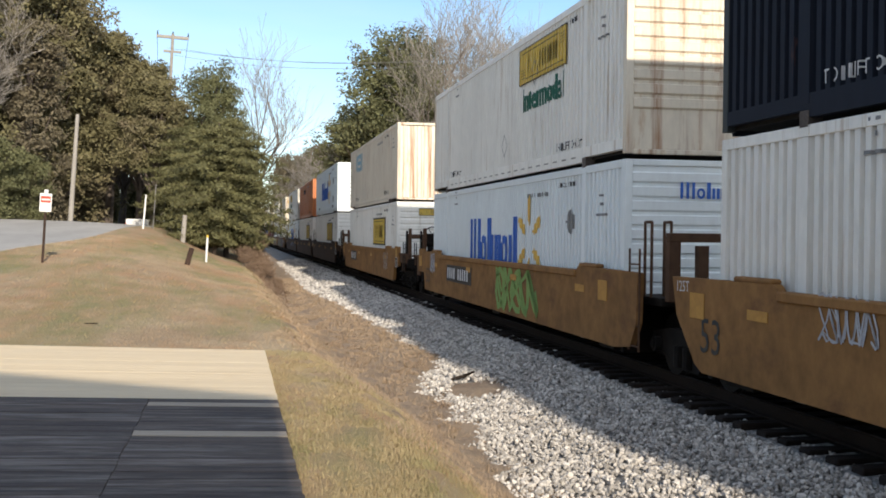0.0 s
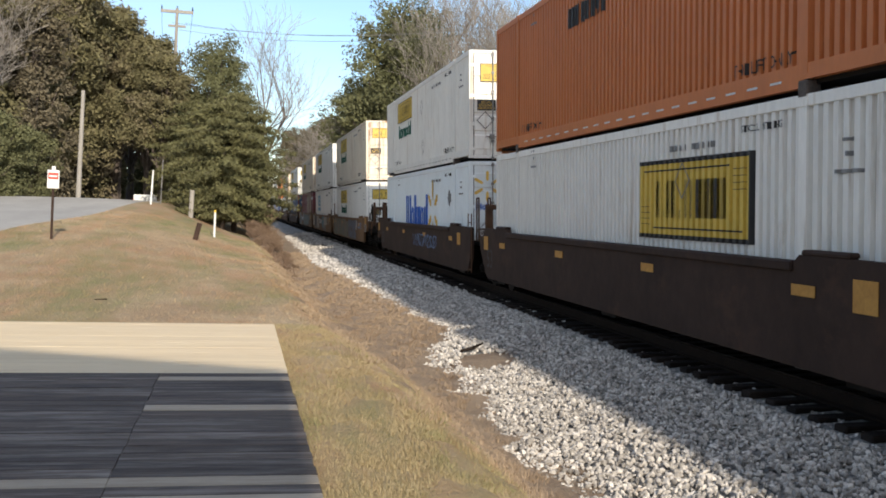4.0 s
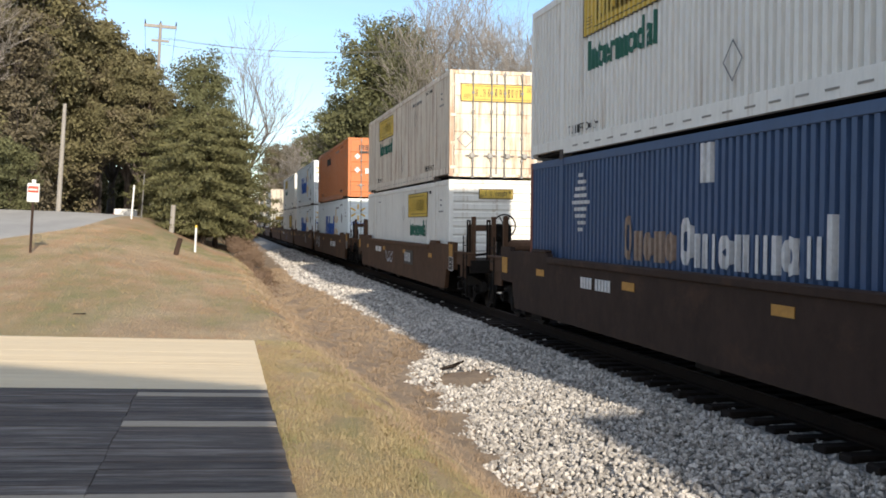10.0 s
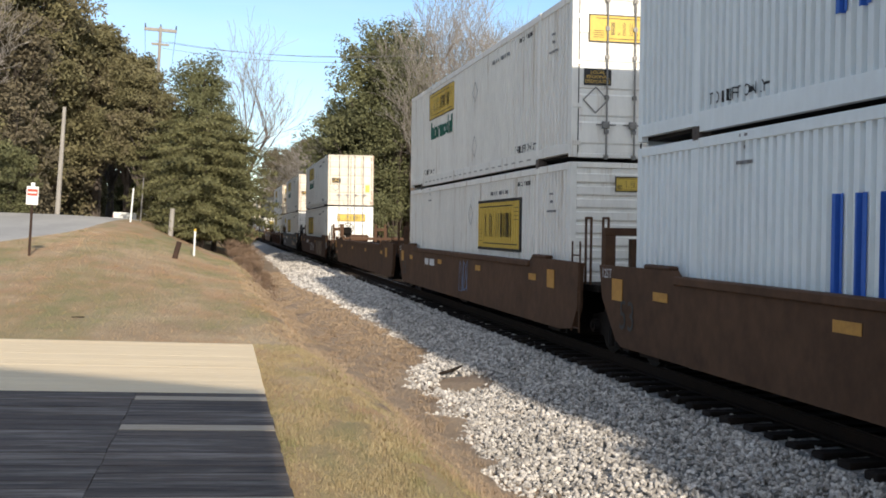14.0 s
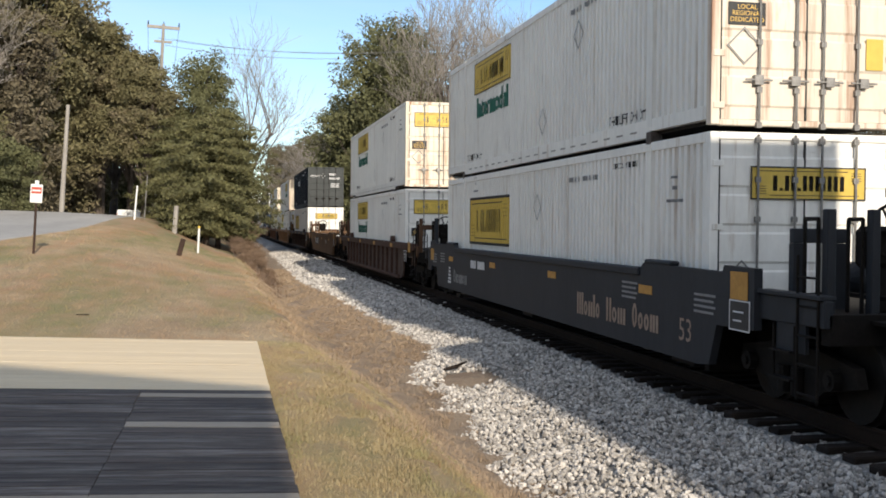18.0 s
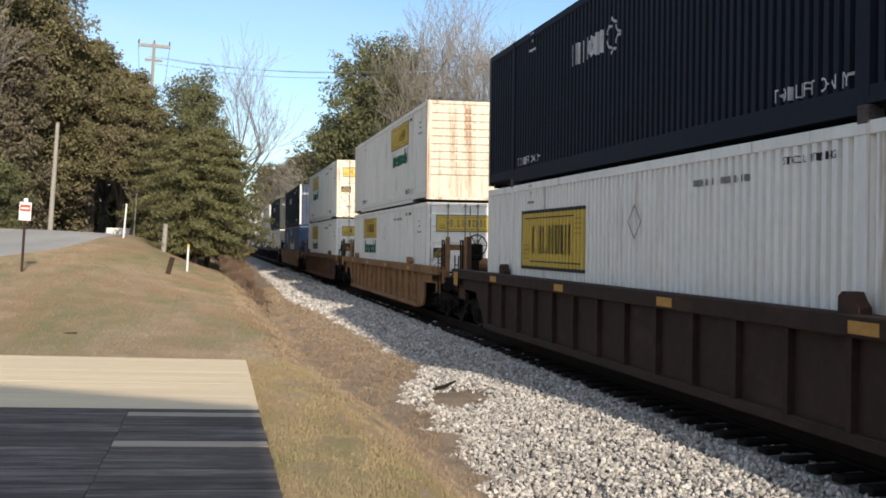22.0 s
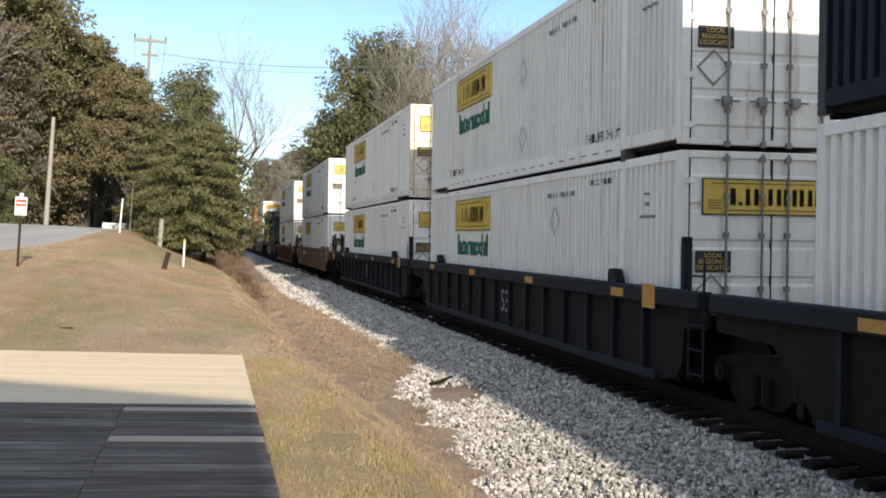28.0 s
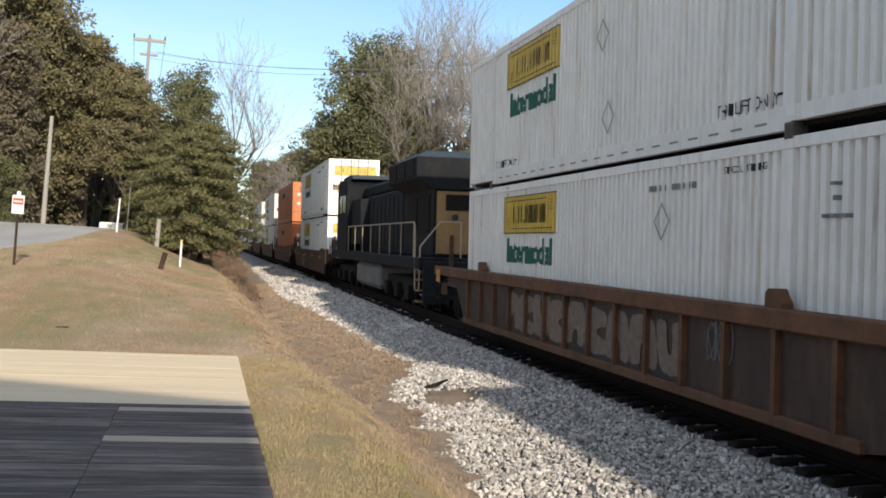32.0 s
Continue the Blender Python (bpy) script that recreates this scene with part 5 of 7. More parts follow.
def end_gear(car, y, out, kind, mat, brake):
    """What stands at one end: y is the load's end, out is -1 near or +1 far."""
    M = Matrix.Translation
    turn = Matrix.Identity(4) if out < 0 else Matrix.Rotation(math.pi, 4, "Z")
    base = M((0, y, 0)) @ turn
    gear = mat if mat in (TEAL, INDIGO, CLAY) else BROWN
    if kind == "S":
        put("end_deck", shape("end_deck", GRIME, lambda: add_box(add_box(box(-1.25, 1.25, -2.6, 0.1, 1.02, 1.14, 0.01), -0.35, 0.35, -3.0, 0.0, 0.72, 1.02), -1.35, 1.35, -2.75, -2.6, 0.85, 1.16)), car, base)
        put("coupler", shape("coupler", GRIME, lambda: add_box(add_box(box(-0.12, 0.12, -3.45, -2.9, 0.72, 0.95, 0.02), -0.2, 0.2, -3.62, -3.4, 0.66, 1.0, 0.04), -0.3, 0.3, -3.05, -2.9, 0.65, 1.02, 0.02)), car, base)
        add_bogie(car, y + out * 1.55)
        for x in (-1.36, 1.36):
            put("side_sill", shape("side_sill", gear, lambda: add_box(add_box(box(-0.05, 0.05, -2.75, -1.4, 1.02, 1.30, 0.01), -0.09, 0.09, -2.74, -1.42, 1.302, 1.35, 0.008), -0.02, 0.02, -2.35, -1.75, 0.72, 1.018)), car, base @ M((x, 0, 0)))
        put("ladder", shape("ladder", GRIME, ladder), car, base @ M((-1.42, -2.45, 0)))
        put("ladder", shape("ladder", GRIME, ladder), car, base @ M((1.42, -2.45, 0)))
        put("stirrup_step", shape("stirrup_step", GRIME, stirrup), car, base @ M((-1.40, -1.95, 0)))
        for x in (-1.22, -0.72, 1.1):
            put("stanchion", shape("stanchion", gear, lambda: box(-0.05, 0.05, -0.055, 0.055, 0, 1.08, 0.01)), car, base @ M((x, -2.5, 1.14)))
        for x in (-1.30, -0.80):
            put("handrail", shape("handrail", GRIME, lambda: grab_rail(0.98)), car, base @ M((x, -2.3, 1.14)))
        put("crossover_step", shape("crossover_step", GRIME, lambda: box(-0.9, 0.9, -3.0, -2.76, 1.06, 1.10)), car, base)
        put("air_hose", shape("air_hose", SEAL, lambda: add_rod(rod((0.4, -2.85, 0.8), (0.35, -3.1, 0.45), 0.025, None, 6), (0.35, -3.1, 0.45), (0.3, -3.5, 0.42), 0.025, None, 6)), car, base)
        put("portal_frame", shape("portal_frame", gear, lambda: add_box(add_box(box(-0.09, 0.06, -1.75, -1.65, 1.1, 1.86), 0.42, 0.57, -1.75, -1.65, 1.1, 1.86), -0.09, 0.57, -1.75, -1.65, 1.862, 2.02, 0.01)), car, base @ M((-1.1, 0, 0)))
        put("brake_pipe", shape("brake_pipe", GRIME, brake_pipe), car, base)
        if brake:
            put("brake_stand", shape("brake_stand", GRIME, lambda: add_box(box(0.35, 0.6, -2.25, -2.1, 1.14, 1.9, 0.01), 0.25, 0.7, -2.3, -2.0, 1.6, 2.05, 0.06)), car, base @ M((-0.9, 0, 0)))
            put("brake_wheel", shape("brake_wheel", GRIME, brake_wheel), car, base @ M((-0.42, -2.4, 2.0)))
            put("air_reservoir", shape("air_reservoir", gear, lambda: add_rod(add_rod(rod((-0.75, -1.4, 1.45), (0.25, -1.4, 1.45), 0.2, None, 14), (-0.85, -1.4, 1.45), (-0.75, -1.4, 1.45), 0.1, 0.2, 14), (0.25, -1.4, 1.45), (0.35, -1.4, 1.45), 0.2, 0.1, 14)), car, base @ M((0.5, 0, 0)))
            if mat is CLAY:
                return
            put("data_plate", shape("data_plate", BLACK, lambda: flat_bars([(-0.24, 0.24, -0.17, 0.17)], 0.004)), car, on_side(y - 1.1, 1.02, -1.485) if mat not in (CLAY, RUST, INDIGO) else on_side(y - 1.9, 1.13, -1.425), "black data plate with a white edge")
            put("plate_edge", shape("plate_edge", WHITE_INK, lambda: flat_bars([(-0.25, 0.25, 0.16, 0.175), (-0.25, 0.25, -0.175, -0.16), (-0.25, -0.235, -0.16, 0.16), (0.235, 0.25, -0.16, 0.16), (-0.15, 0.1, 0.03, 0.05), (-0.15, 0.05, -0.07, -0.05)], 0.007)), car, on_side(y - 1.1, 1.02, -1.485) if mat not in (CLAY, RUST, INDIGO) else on_side(y - 1.9, 1.13, -1.425))
    else:
        put("end_deck", shape("end_deck_short", GRIME, lambda: add_box(box(-1.2, 1.2, -1.15, 0.1, 1.02, 1.14, 0.01), -0.4, 0.4, -1.5, 0.0, 0.75, 1.02)), car, base)
        if out < 0:
            add_bogie(car, y - 1.68)
            put("ladder", shape("ladder", gear, ladder), car, base @ M((-1.46, -0.75, 0.1)))
            for x in ((-1.25, -0.95) if mat is not INDIGO else ()):
                put("handrail", shape("handrail_tall", gear, lambda: grab_rail(1.1)), car, base @ M((x, -0.75, 1.14)))
            if mat is INDIGO:
                put("guide_post", shape("guide_post", mat, lambda: box(-0.06, 0.06, -0.05, 0.05, 1.14, 2.1, 0.01)), car, base @ M((-1.25, 0.0, 0)))
                return
            put("bulkhead_frame", shape("bulkhead_frame", gear, lambda: add_box(add_box(add_box(box(-0.15, 0.02, -1.3, -1.15, 1.1, 1.95), 0.78, 0.95, -1.3, -1.15, 1.1, 1.95), 0.3, 0.45, -1.3, -1.15, 1.1, 1.9), -0.15, 0.95, -1.3, -1.15, 1.95, 2.08, 0.01)), car, base @ M((-1.0, 0, 0)))


def well_car(label, mat, style, near, far, marks=(), seed=0, loaded=True, LN=LONG):
    """One platform; the origin lies on the rails under the load's near end."""
    c = thing("well_car", label, "rail car", "well cars of the train")
    g = random.Random(seed)
    over = 1.55 if style == "plate" else 2.7
    e0, e1 = (1.05 if near == "A" else over), (over if far != "A" else 1.05 if style == "plate" else 1.9)
    M = Matrix.Translation
    if style == "plate":
        for s in (-1, 1):
            put("flank", shape(("flank", e0, e1, LN), mat, lambda: prism(smooth_flank(e0, e1, LN), -0.05, 0.05)), c, M((s * 1.43, 0, 0)))
            put("top_chord", shape(("top_chord", LN), mat, lambda: box(-0.09, 0.09, 1.82, LN - 1.82, 1.34, 1.45, 0.015)), c, M((s * 1.43, 0, 0)))
            for y in (1.2, LN - 1.2):
                put("guide_block", shape("guide_block", mat, lambda: box(-0.08, 0.06, -0.45, 0.45, 1.51, 1.575, 0.02)), c, M((s * 1.41, y, 0)))
    else:
        for s in (-1, 1):
            # rust and umber panels darker than their ribs, navy ones near black
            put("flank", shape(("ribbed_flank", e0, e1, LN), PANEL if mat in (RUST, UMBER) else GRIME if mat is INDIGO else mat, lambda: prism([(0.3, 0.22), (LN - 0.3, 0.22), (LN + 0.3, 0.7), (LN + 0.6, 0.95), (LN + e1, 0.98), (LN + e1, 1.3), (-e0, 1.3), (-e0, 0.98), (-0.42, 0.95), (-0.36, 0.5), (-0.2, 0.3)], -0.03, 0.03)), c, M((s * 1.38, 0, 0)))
            put("top_chord", shape(("ribbed_chord", e0, e1, LN), mat, lambda: box(-0.10, 0.10, -e0, LN + e1, 1.21, 1.43, 0.02)), c, M((s * 1.42, 0, 0)))
            put("bottom_chord", shape(("ribbed_bottom", LN), mat, lambda: box(-0.06, 0.06, 0.35, LN - 0.35, 0.20, 0.33, 0.015)), c, M((s * 1.42, 0, 0)))
            for k in range(14):
                put("rib", shape("rib", mat, lambda: box(-0.05, 0.05, -0.045, 0.045, 0.33, 1.21)), c, M((s * 1.44, 0.75 + k * (LN - 1.5) / 13, 0)))
            for y in (1.9, LN - 1.9):
                put("guide_block", shape("lock_block", mat, lambda: prism([(-0.17, 0), (0.17, 0), (0.165, 0.15), (0.1, 0.2), (-0.04, 0.2), (-0.1, 0.12), (-0.17, 0.06)], -0.07, 0.07)), c, M((s * 1.42, y, 1.43)))
    for y in (0.65, LN / 2, LN - 0.65):
        put("cross_floor", shape("cross_floor", GRIME, lambda: box(-1.34, 1.34, -0.35, 0.35, 0.24, 0.33)), c, M((0, y, 0)))
    for y in (0.0, LN):
        put("bulkhead", shape("bulkhead", GRIME, lambda: prism([(-0.06, 0.25), (0.06, 0.25), (0.06, 1.05), (-0.06, 1.05)], -1.36, 1.36)), c, M((0, y + (-0.12 if y == 0 else 0.12), 0)))
    end_gear(c, -0.12, -1, near, mat, True)
    end_gear(c, LN + 0.12, 1, far, mat, False)
    if not loaded:
        for y in (LN - 1.0, LN - 3.8):
            put("cross_brace", shape("cross_brace", mat, lambda: box(-1.36, 1.36, -0.25, 0.25, 1.46, 1.56, 0.01)), c, M((0, y, 0)))
    fl = -1.43 - 0.055 if style == "plate" else -1.41 - 0.005
    for y in () if mat is RUST and style != "plate" else ((1.6, 6.0, 10.4, 14.8) if LN > 15 else (1.6, 6.2, 10.8)):
        put("reflector", shape("reflector", TAG_ORANGE, lambda: flat_bars([(-0.24, 0.24, -0.06, 0.06)])), c, on_side(y, 1.15 if style == "plate" else 1.31, fl if style == "plate" else -1.522))
    if mat is TEAL:
        for y, z in ((17.0, 1.08), (15.9, 1.12), (2.2, 1.08), (-0.3, 1.06)):
            put("data_print", shape("car_data", GREY_INK, lambda: flat_bars([(-0.3, 0.3 - 0.05 * (k % 2), 0.12 - 0.07 * k, 0.15 - 0.07 * k) for k in range(4)], 0.003)), c, on_side(y, z, fl))
        put("emblem", shape("car_emblem", WHITE_INK, lambda: flat_bars([(-0.16 + 0.03 * k, 0.2 - 0.02 * k, -0.2 + 0.09 * k, -0.14 + 0.09 * k) for k in range(5)], 0.003)), c, on_side(15.0, 0.72, fl))
        put_word(c, "brand_bar", GREY_INK, "Oionion", 1.5, 0.34, on_side(13.7, 0.74, fl))
        for y, w, pattern in ((4.0, 1.1, "NIoiiIo"), (2.75, 0.8, "Noni"), (1.6, 0.95, "Oooni")):
            put_word(c, "brand_bar", FADED_INK, pattern, w, 0.36, on_side(y, 0.76, fl))
        put("lettering", text_mesh("53", 0.42, FADED_INK), c, on_side(0.25, 0.7, fl - 0.003))
    for _, y in [m for m in marks if isinstance(m, tuple) and m[0] == "smallboard"]:
        put("number_mark", shape("number_bars", WHITE_INK, lambda: flat_bars([(-1.3 + 0.22 * k, -1.19 + 0.22 * k, -0.13, 0.13) for k in range(12) if k != 4], 0.008)), c, on_side(y, 0.96, fl))
    if "smallnumber" in marks:
        put("number_mark", shape("small_bars", WHITE_INK, lambda: flat_bars([(-0.7 + 0.14 * k, -0.6 + 0.14 * k, -0.09, 0.09) for k in range(10) if k != 4], 0.008)), c, on_side(11.8, 1.1, fl))
    if far == "A" and style == "plate":
        put("lettering", text_mesh("125T", 0.2, WHITE_INK), c, on_side(LN + 0.7, 1.38, fl - 0.002))
        put("reflector", shape("end_reflector", TAG_ORANGE, lambda: flat_bars([(-0.21, 0.21, -0.16, 0.16)])), c, on_side(LN + 0.25, 1.16, fl))
    if far == "S":
        put("reflector", shape("end_reflector", TAG_ORANGE, lambda: flat_bars([(-0.21, 0.21, -0.16, 0.16)])), c, on_side(LN + (1.2 if style == "plate" else 2.2), 1.2, fl if style == "plate" else -1.522))
    if mat is not CLAY:
        put("reflector", shape("end_reflector", TAG_ORANGE, lambda: flat_bars([(-0.21, 0.21, -0.16, 0.16)])), c, on_side(0.45 if near == "A" else -1.2 if style == "plate" else -2.2, 1.36 if near == "S" and style == "plate" else 1.17 if style == "plate" else 1.31, fl if style == "plate" else -1.524))
    if "fifty" in marks:
        put("lettering", text_mesh("53", 0.62, FILL_BLACK if mat is not INDIGO else GREY_INK), c, on_side(LN - 0.15 if style == "plate" else 8.0, 0.78, fl - 0.004))
    fills = {"fgreen": FILL_GREEN, "fblue": FILL_BLUE, "fpale": FILL_PALE, "fdark": TAG_GREY, "fblack": FILL_BLACK, "fteal": FILL_TEAL, "fviolet": FILL_VIOLET, "fbrown": FILL_BROWN}
    for layer, (key, y, z, w, h, n) in enumerate(m for m in marks if isinstance(m, tuple) and m[0] in fills):
        bm = bmesh.new()
        ring = []
        for i in range(22):
            a = 6.283 * i / 22
            r = 1 + 0.22 * math.sin(n * a + g.uniform(0, 1)) + g.uniform(-0.08, 0.08)
            ring.append(bm.verts.new((max(-w / 2, min(w / 2, 0.58 * w * r * math.cos(a))), max(-h / 2, min(h / 2, 0.58 * h * r * math.sin(a))), 0.0015 + 0.0005 * layer)))
        bm.faces.new(ring)
        put("mural_patch", mesh_of(bm, fills[key], "mural_patch"), c, on_side(y, z, fl), "faded sprayed mural patch")
    line_paint = {"pale": FILL_PALE, "black": FILL_BLACK, "white": TAG_WHITE}
    for _, fill, edge, y, z, w, h, n in [m for m in marks if isinstance(m, tuple) and m[0] == "letters"]:
        seed2 = g.randrange(10 ** 6)
        for grow, lift, name, ink in ((0.045, 0.0035, "mural_edge", line_paint[edge]), (0.0, 0.0075, "mural_fill", fills[fill])):
            for piece in chunky(random.Random(seed2), w, h, n, grow, lift):
                put(name, mesh_of(piece, ink, name), c, on_side(y, z, fl))
    for _, y, w in [m for m in marks if isinstance(m, tuple) and m[0] == "board"]:
        put("number_board", shape(("number_board", w), BLACK, lambda: flat_bars([(-w / 2, w / 2, -0.22, 0.22)], 0.004)), c, on_side(y, 0.99, fl))
        put("number_mark", shape(("number_bars", w), WHITE_INK, lambda: flat_bars([(-w / 2 + 0.14 + 0.27 * k, -w / 2 + 0.27 + 0.27 * k, -0.14, 0.14) for k in range(int((w - 0.2) / 0.27)) if k != 4], 0.008)), c, on_side(y, 0.99, fl))
    tags = {"white": TAG_WHITE, "blue": TAG_BLUE, "green": TAG_GREEN, "grey": TAG_GREY}
    for key, y, z, w, h, n in [m for m in marks if isinstance(m, tuple) and m[0] in tags]:
        me = mesh_of(scribble(g, w, h, n, 0.016 if key != "green" else 0.08), tags[key], "spray_tag")
        put("spray_tag", me, c, on_side(y, z, fl), key + " sprayed tag")
    return c


# ---- locomotive ----
def locomotive():
    """A road engine that runs cab first, so its flared radiator end is the near one."""
    c = thing("locomotive", "dark blue diesel locomotive with a dull yellow rear panel", "locomotive")
    part("underframe", box(-1.5, 1.5, 0.2, 21.8, 1.25, 1.6, 0.03), LOCO_BLUE, c)
    part("long_hood", box(-0.95, 0.95, 0.95, 16.2, 1.6, 3.78, 0.05), LOCO_BLUE, c)
    bm = bmesh.new()
    for y in (0.8, 5.6):
        for x, z in ((-0.95, 3.55), (-1.5, 3.85), (-1.5, 4.45), (-1.05, 4.68), (1.05, 4.68), (1.5, 4.45), (1.5, 3.85), (0.95, 3.55)):
            bm.verts.new((x, y + (1.2 if z > 4.5 and y < 1 else 0), z))
    bm.verts.ensure_lookup_table()
    for k in range(8):
        bm.faces.new([bm.verts[q] for q in (k, (k + 1) % 8, 8 + (k + 1) % 8, 8 + k)])
    bm.faces.new([bm.verts[k] for k in (6, 5, 2, 1)])
    bm.faces.new([bm.verts[k] for k in (7, 6, 1, 0)])
    bm.faces.new([bm.verts[k] for k in (5, 4, 3, 2)])
    bm.faces.new([bm.verts[k] for k in range(8, 16)])
    bmesh.ops.recalc_face_normals(bm, faces=bm.faces)
    radiator = part("radiator", bm, LOCO_BLUE, c, "flared radiator housing")
    radiator.data.materials.append(LOCO_GREY)
    # radiator faces that look upward take the paler blue-grey
    for p in radiator.data.polygons:
        p.material_index = 1 if p.normal.z > 0.2 else 0
    part("radiator_roof", prism([(2.1, 4.685), (5.55, 4.685), (5.4, 4.74), (2.25, 4.74)], -1.0, 1.0), LOCO_GREY, radiator, "grey radiator roof")
    for k in range(3):
        part("grille", box(-1.525, -1.502, 1.2 + 1.45 * k, 2.45 + 1.45 * k, 3.92, 4.38, 0.005), GRIME, radiator)
    part("rear_panel", box(-0.88, 0.88, 0.90, 0.948, 1.7, 3.5, 0.01), LOCO_YELLOW, c, "dull yellow rear panel")
    part("rear_vent", box(-0.62, 0.62, 0.86, 0.898, 2.95, 3.4, 0.01), GRIME, c)
    for x in (-0.35, 0.35):
        part("rear_light", rod((x, 0.80, 2.75), (x, 0.898, 2.75), 0.09, None, 12), GLASS, c)
    part("hood_roof", box(-0.8, 0.8, 5.61, 16.2, 3.785, 4.3, 0.12), LOCO_BLUE, c)
    part("exhaust_stack", box(-0.35, 0.35, 10.2, 11.0, 4.30, 4.55, 0.04), GRIME, c)
    part("blower_duct", prism([(13.2, 1.9), (16.15, 1.9), (16.15, 3.7), (13.6, 3.7)], -1.3, -0.953), LOCO_BLUE, c)
    cab = part("cab", prism([(16.25, 1.6), (19.7, 1.6), (19.5, 4.35), (19.1, 4.62), (16.6, 4.62), (16.25, 4.35)], -1.5, 1.5), LOCO_BLUE, c)
    for y in (16.7, 17.9):
        part("side_window", box(-1.512, -1.502, y, y + 0.85, 3.2, 3.95), GLASS, cab)
    for x in (-1.2, 1.2):
        part("rear_window", box(x - 0.18, x + 0.18, 16.21, 16.248, 3.3, 3.95), GLASS, cab)
    part("cab_roof", prism([(16.1, 4.625), (19.4, 4.625), (19.1, 4.8), (16.4, 4.8)], -1.3, 1.3), LOCO_GREY, cab)
    part("nose", box(-1.0, 1.0, 19.71, 21.2, 1.6, 2.9, 0.15), LOCO_BLUE, c)
    part("fuel_tank", box(-1.4, 1.4, 8.2, 13.6, 0.35, 1.24, 0.15), DUST, c, "dusty grey fuel tank")
    for k in range(8):
        part("hood_door", box(-0.975, -0.952, 5.8 + k * 0.92, 6.6 + k * 0.92, 1.8, 3.6, 0.008), LOCO_BLUE, c)
    for k in range(2):
        part("louvre", box(-0.98, -0.952, 1.5 + 1.9 * k, 3.1 + 1.9 * k, 2.3, 3.4, 0.008), GRIME, c)
    for y in (4.4, 17.6):
        b = part("bogie_frame", box(-1.25, 1.25, y - 2.6, y + 2.6, 0.5, 0.95, 0.06), GRIME, c)
        for d in (-1.9, 0, 1.9):
            for s in (-1, 1):
                put("wheel", shape("wheel", WHEEL, wheel_mesh), b, Matrix.Translation((s * 0.755, y + d, 0.03)) @ Matrix.Rotation(0 if s < 0 else math.pi, 4, "Z"))
                put("axle_box", shape("axle_box", GRIME, lambda: box(-0.12, 0.12, -0.25, 0.25, 0.3, 0.75, 0.04)), b, Matrix.Translation((s * 1.3, y + d, 0)))
    for s in (-1, 1):
        bm = bmesh.new()
        ys = [1.3 + 2.1 * k for k in range(8)]
        for y in ys:
            add_rod(bm, (s * 1.45, y, 1.6), (s * 1.45, y, 2.6), 0.02, None, 6)
        add_rod(bm, (s * 1.45, ys[0], 2.6), (s * 1.45, ys[-1], 2.6), 0.022, None, 6)
        part("handrail", bm, BUFF_RAIL, c)
        bm = bmesh.new()
        for path in (((1.48, 1.3, 2.6), (1.48, 1.0, 2.5), (1.48, 0.85, 0.7)), ((1.48, 0.25, 0.7), (1.46, 0.3, 1.9), (0.9, 0.3, 2.6), (0.3, 0.3, 2.6), (0.3, 0.3, 1.6))):
            for a, b in zip(path, path[1:]):
                add_rod(bm, (s * a[0], a[1], a[2]), (s * b[0], b[1], b[2]), 0.024, None, 6)
        part("step_rail", bm, BUFF_RAIL, c)
        for k in range(4):
            part("step", box(min(s * 1.48, s * 1.1), max(s * 1.48, s * 1.1), 0.3, 0.85, 0.35 + 0.3 * k, 0.39 + 0.3 * k), LOCO_YELLOW, c)
    part("pilot", box(-1.4, 1.4, 0.0, 0.19, 0.3, 1.5, 0.03), LOCO_BLUE, c)
    part("coupler", box(-0.15, 0.15, -0.8, 0.0, 0.75, 1.0, 0.03), GRIME, c)
    part("coupler", box(-0.15, 0.15, 21.81, 22.6, 0.75, 1.0, 0.03), GRIME, c)
    return c


# ---- the train ----
SPEED, SLOWING = 18.488, 0.01257
LEAN = Matrix.Rotation(-radians(CANT), 4, "Y")
MOVING = []


def ride(ob, s, height):
    MOVING.append((ob, s, height))


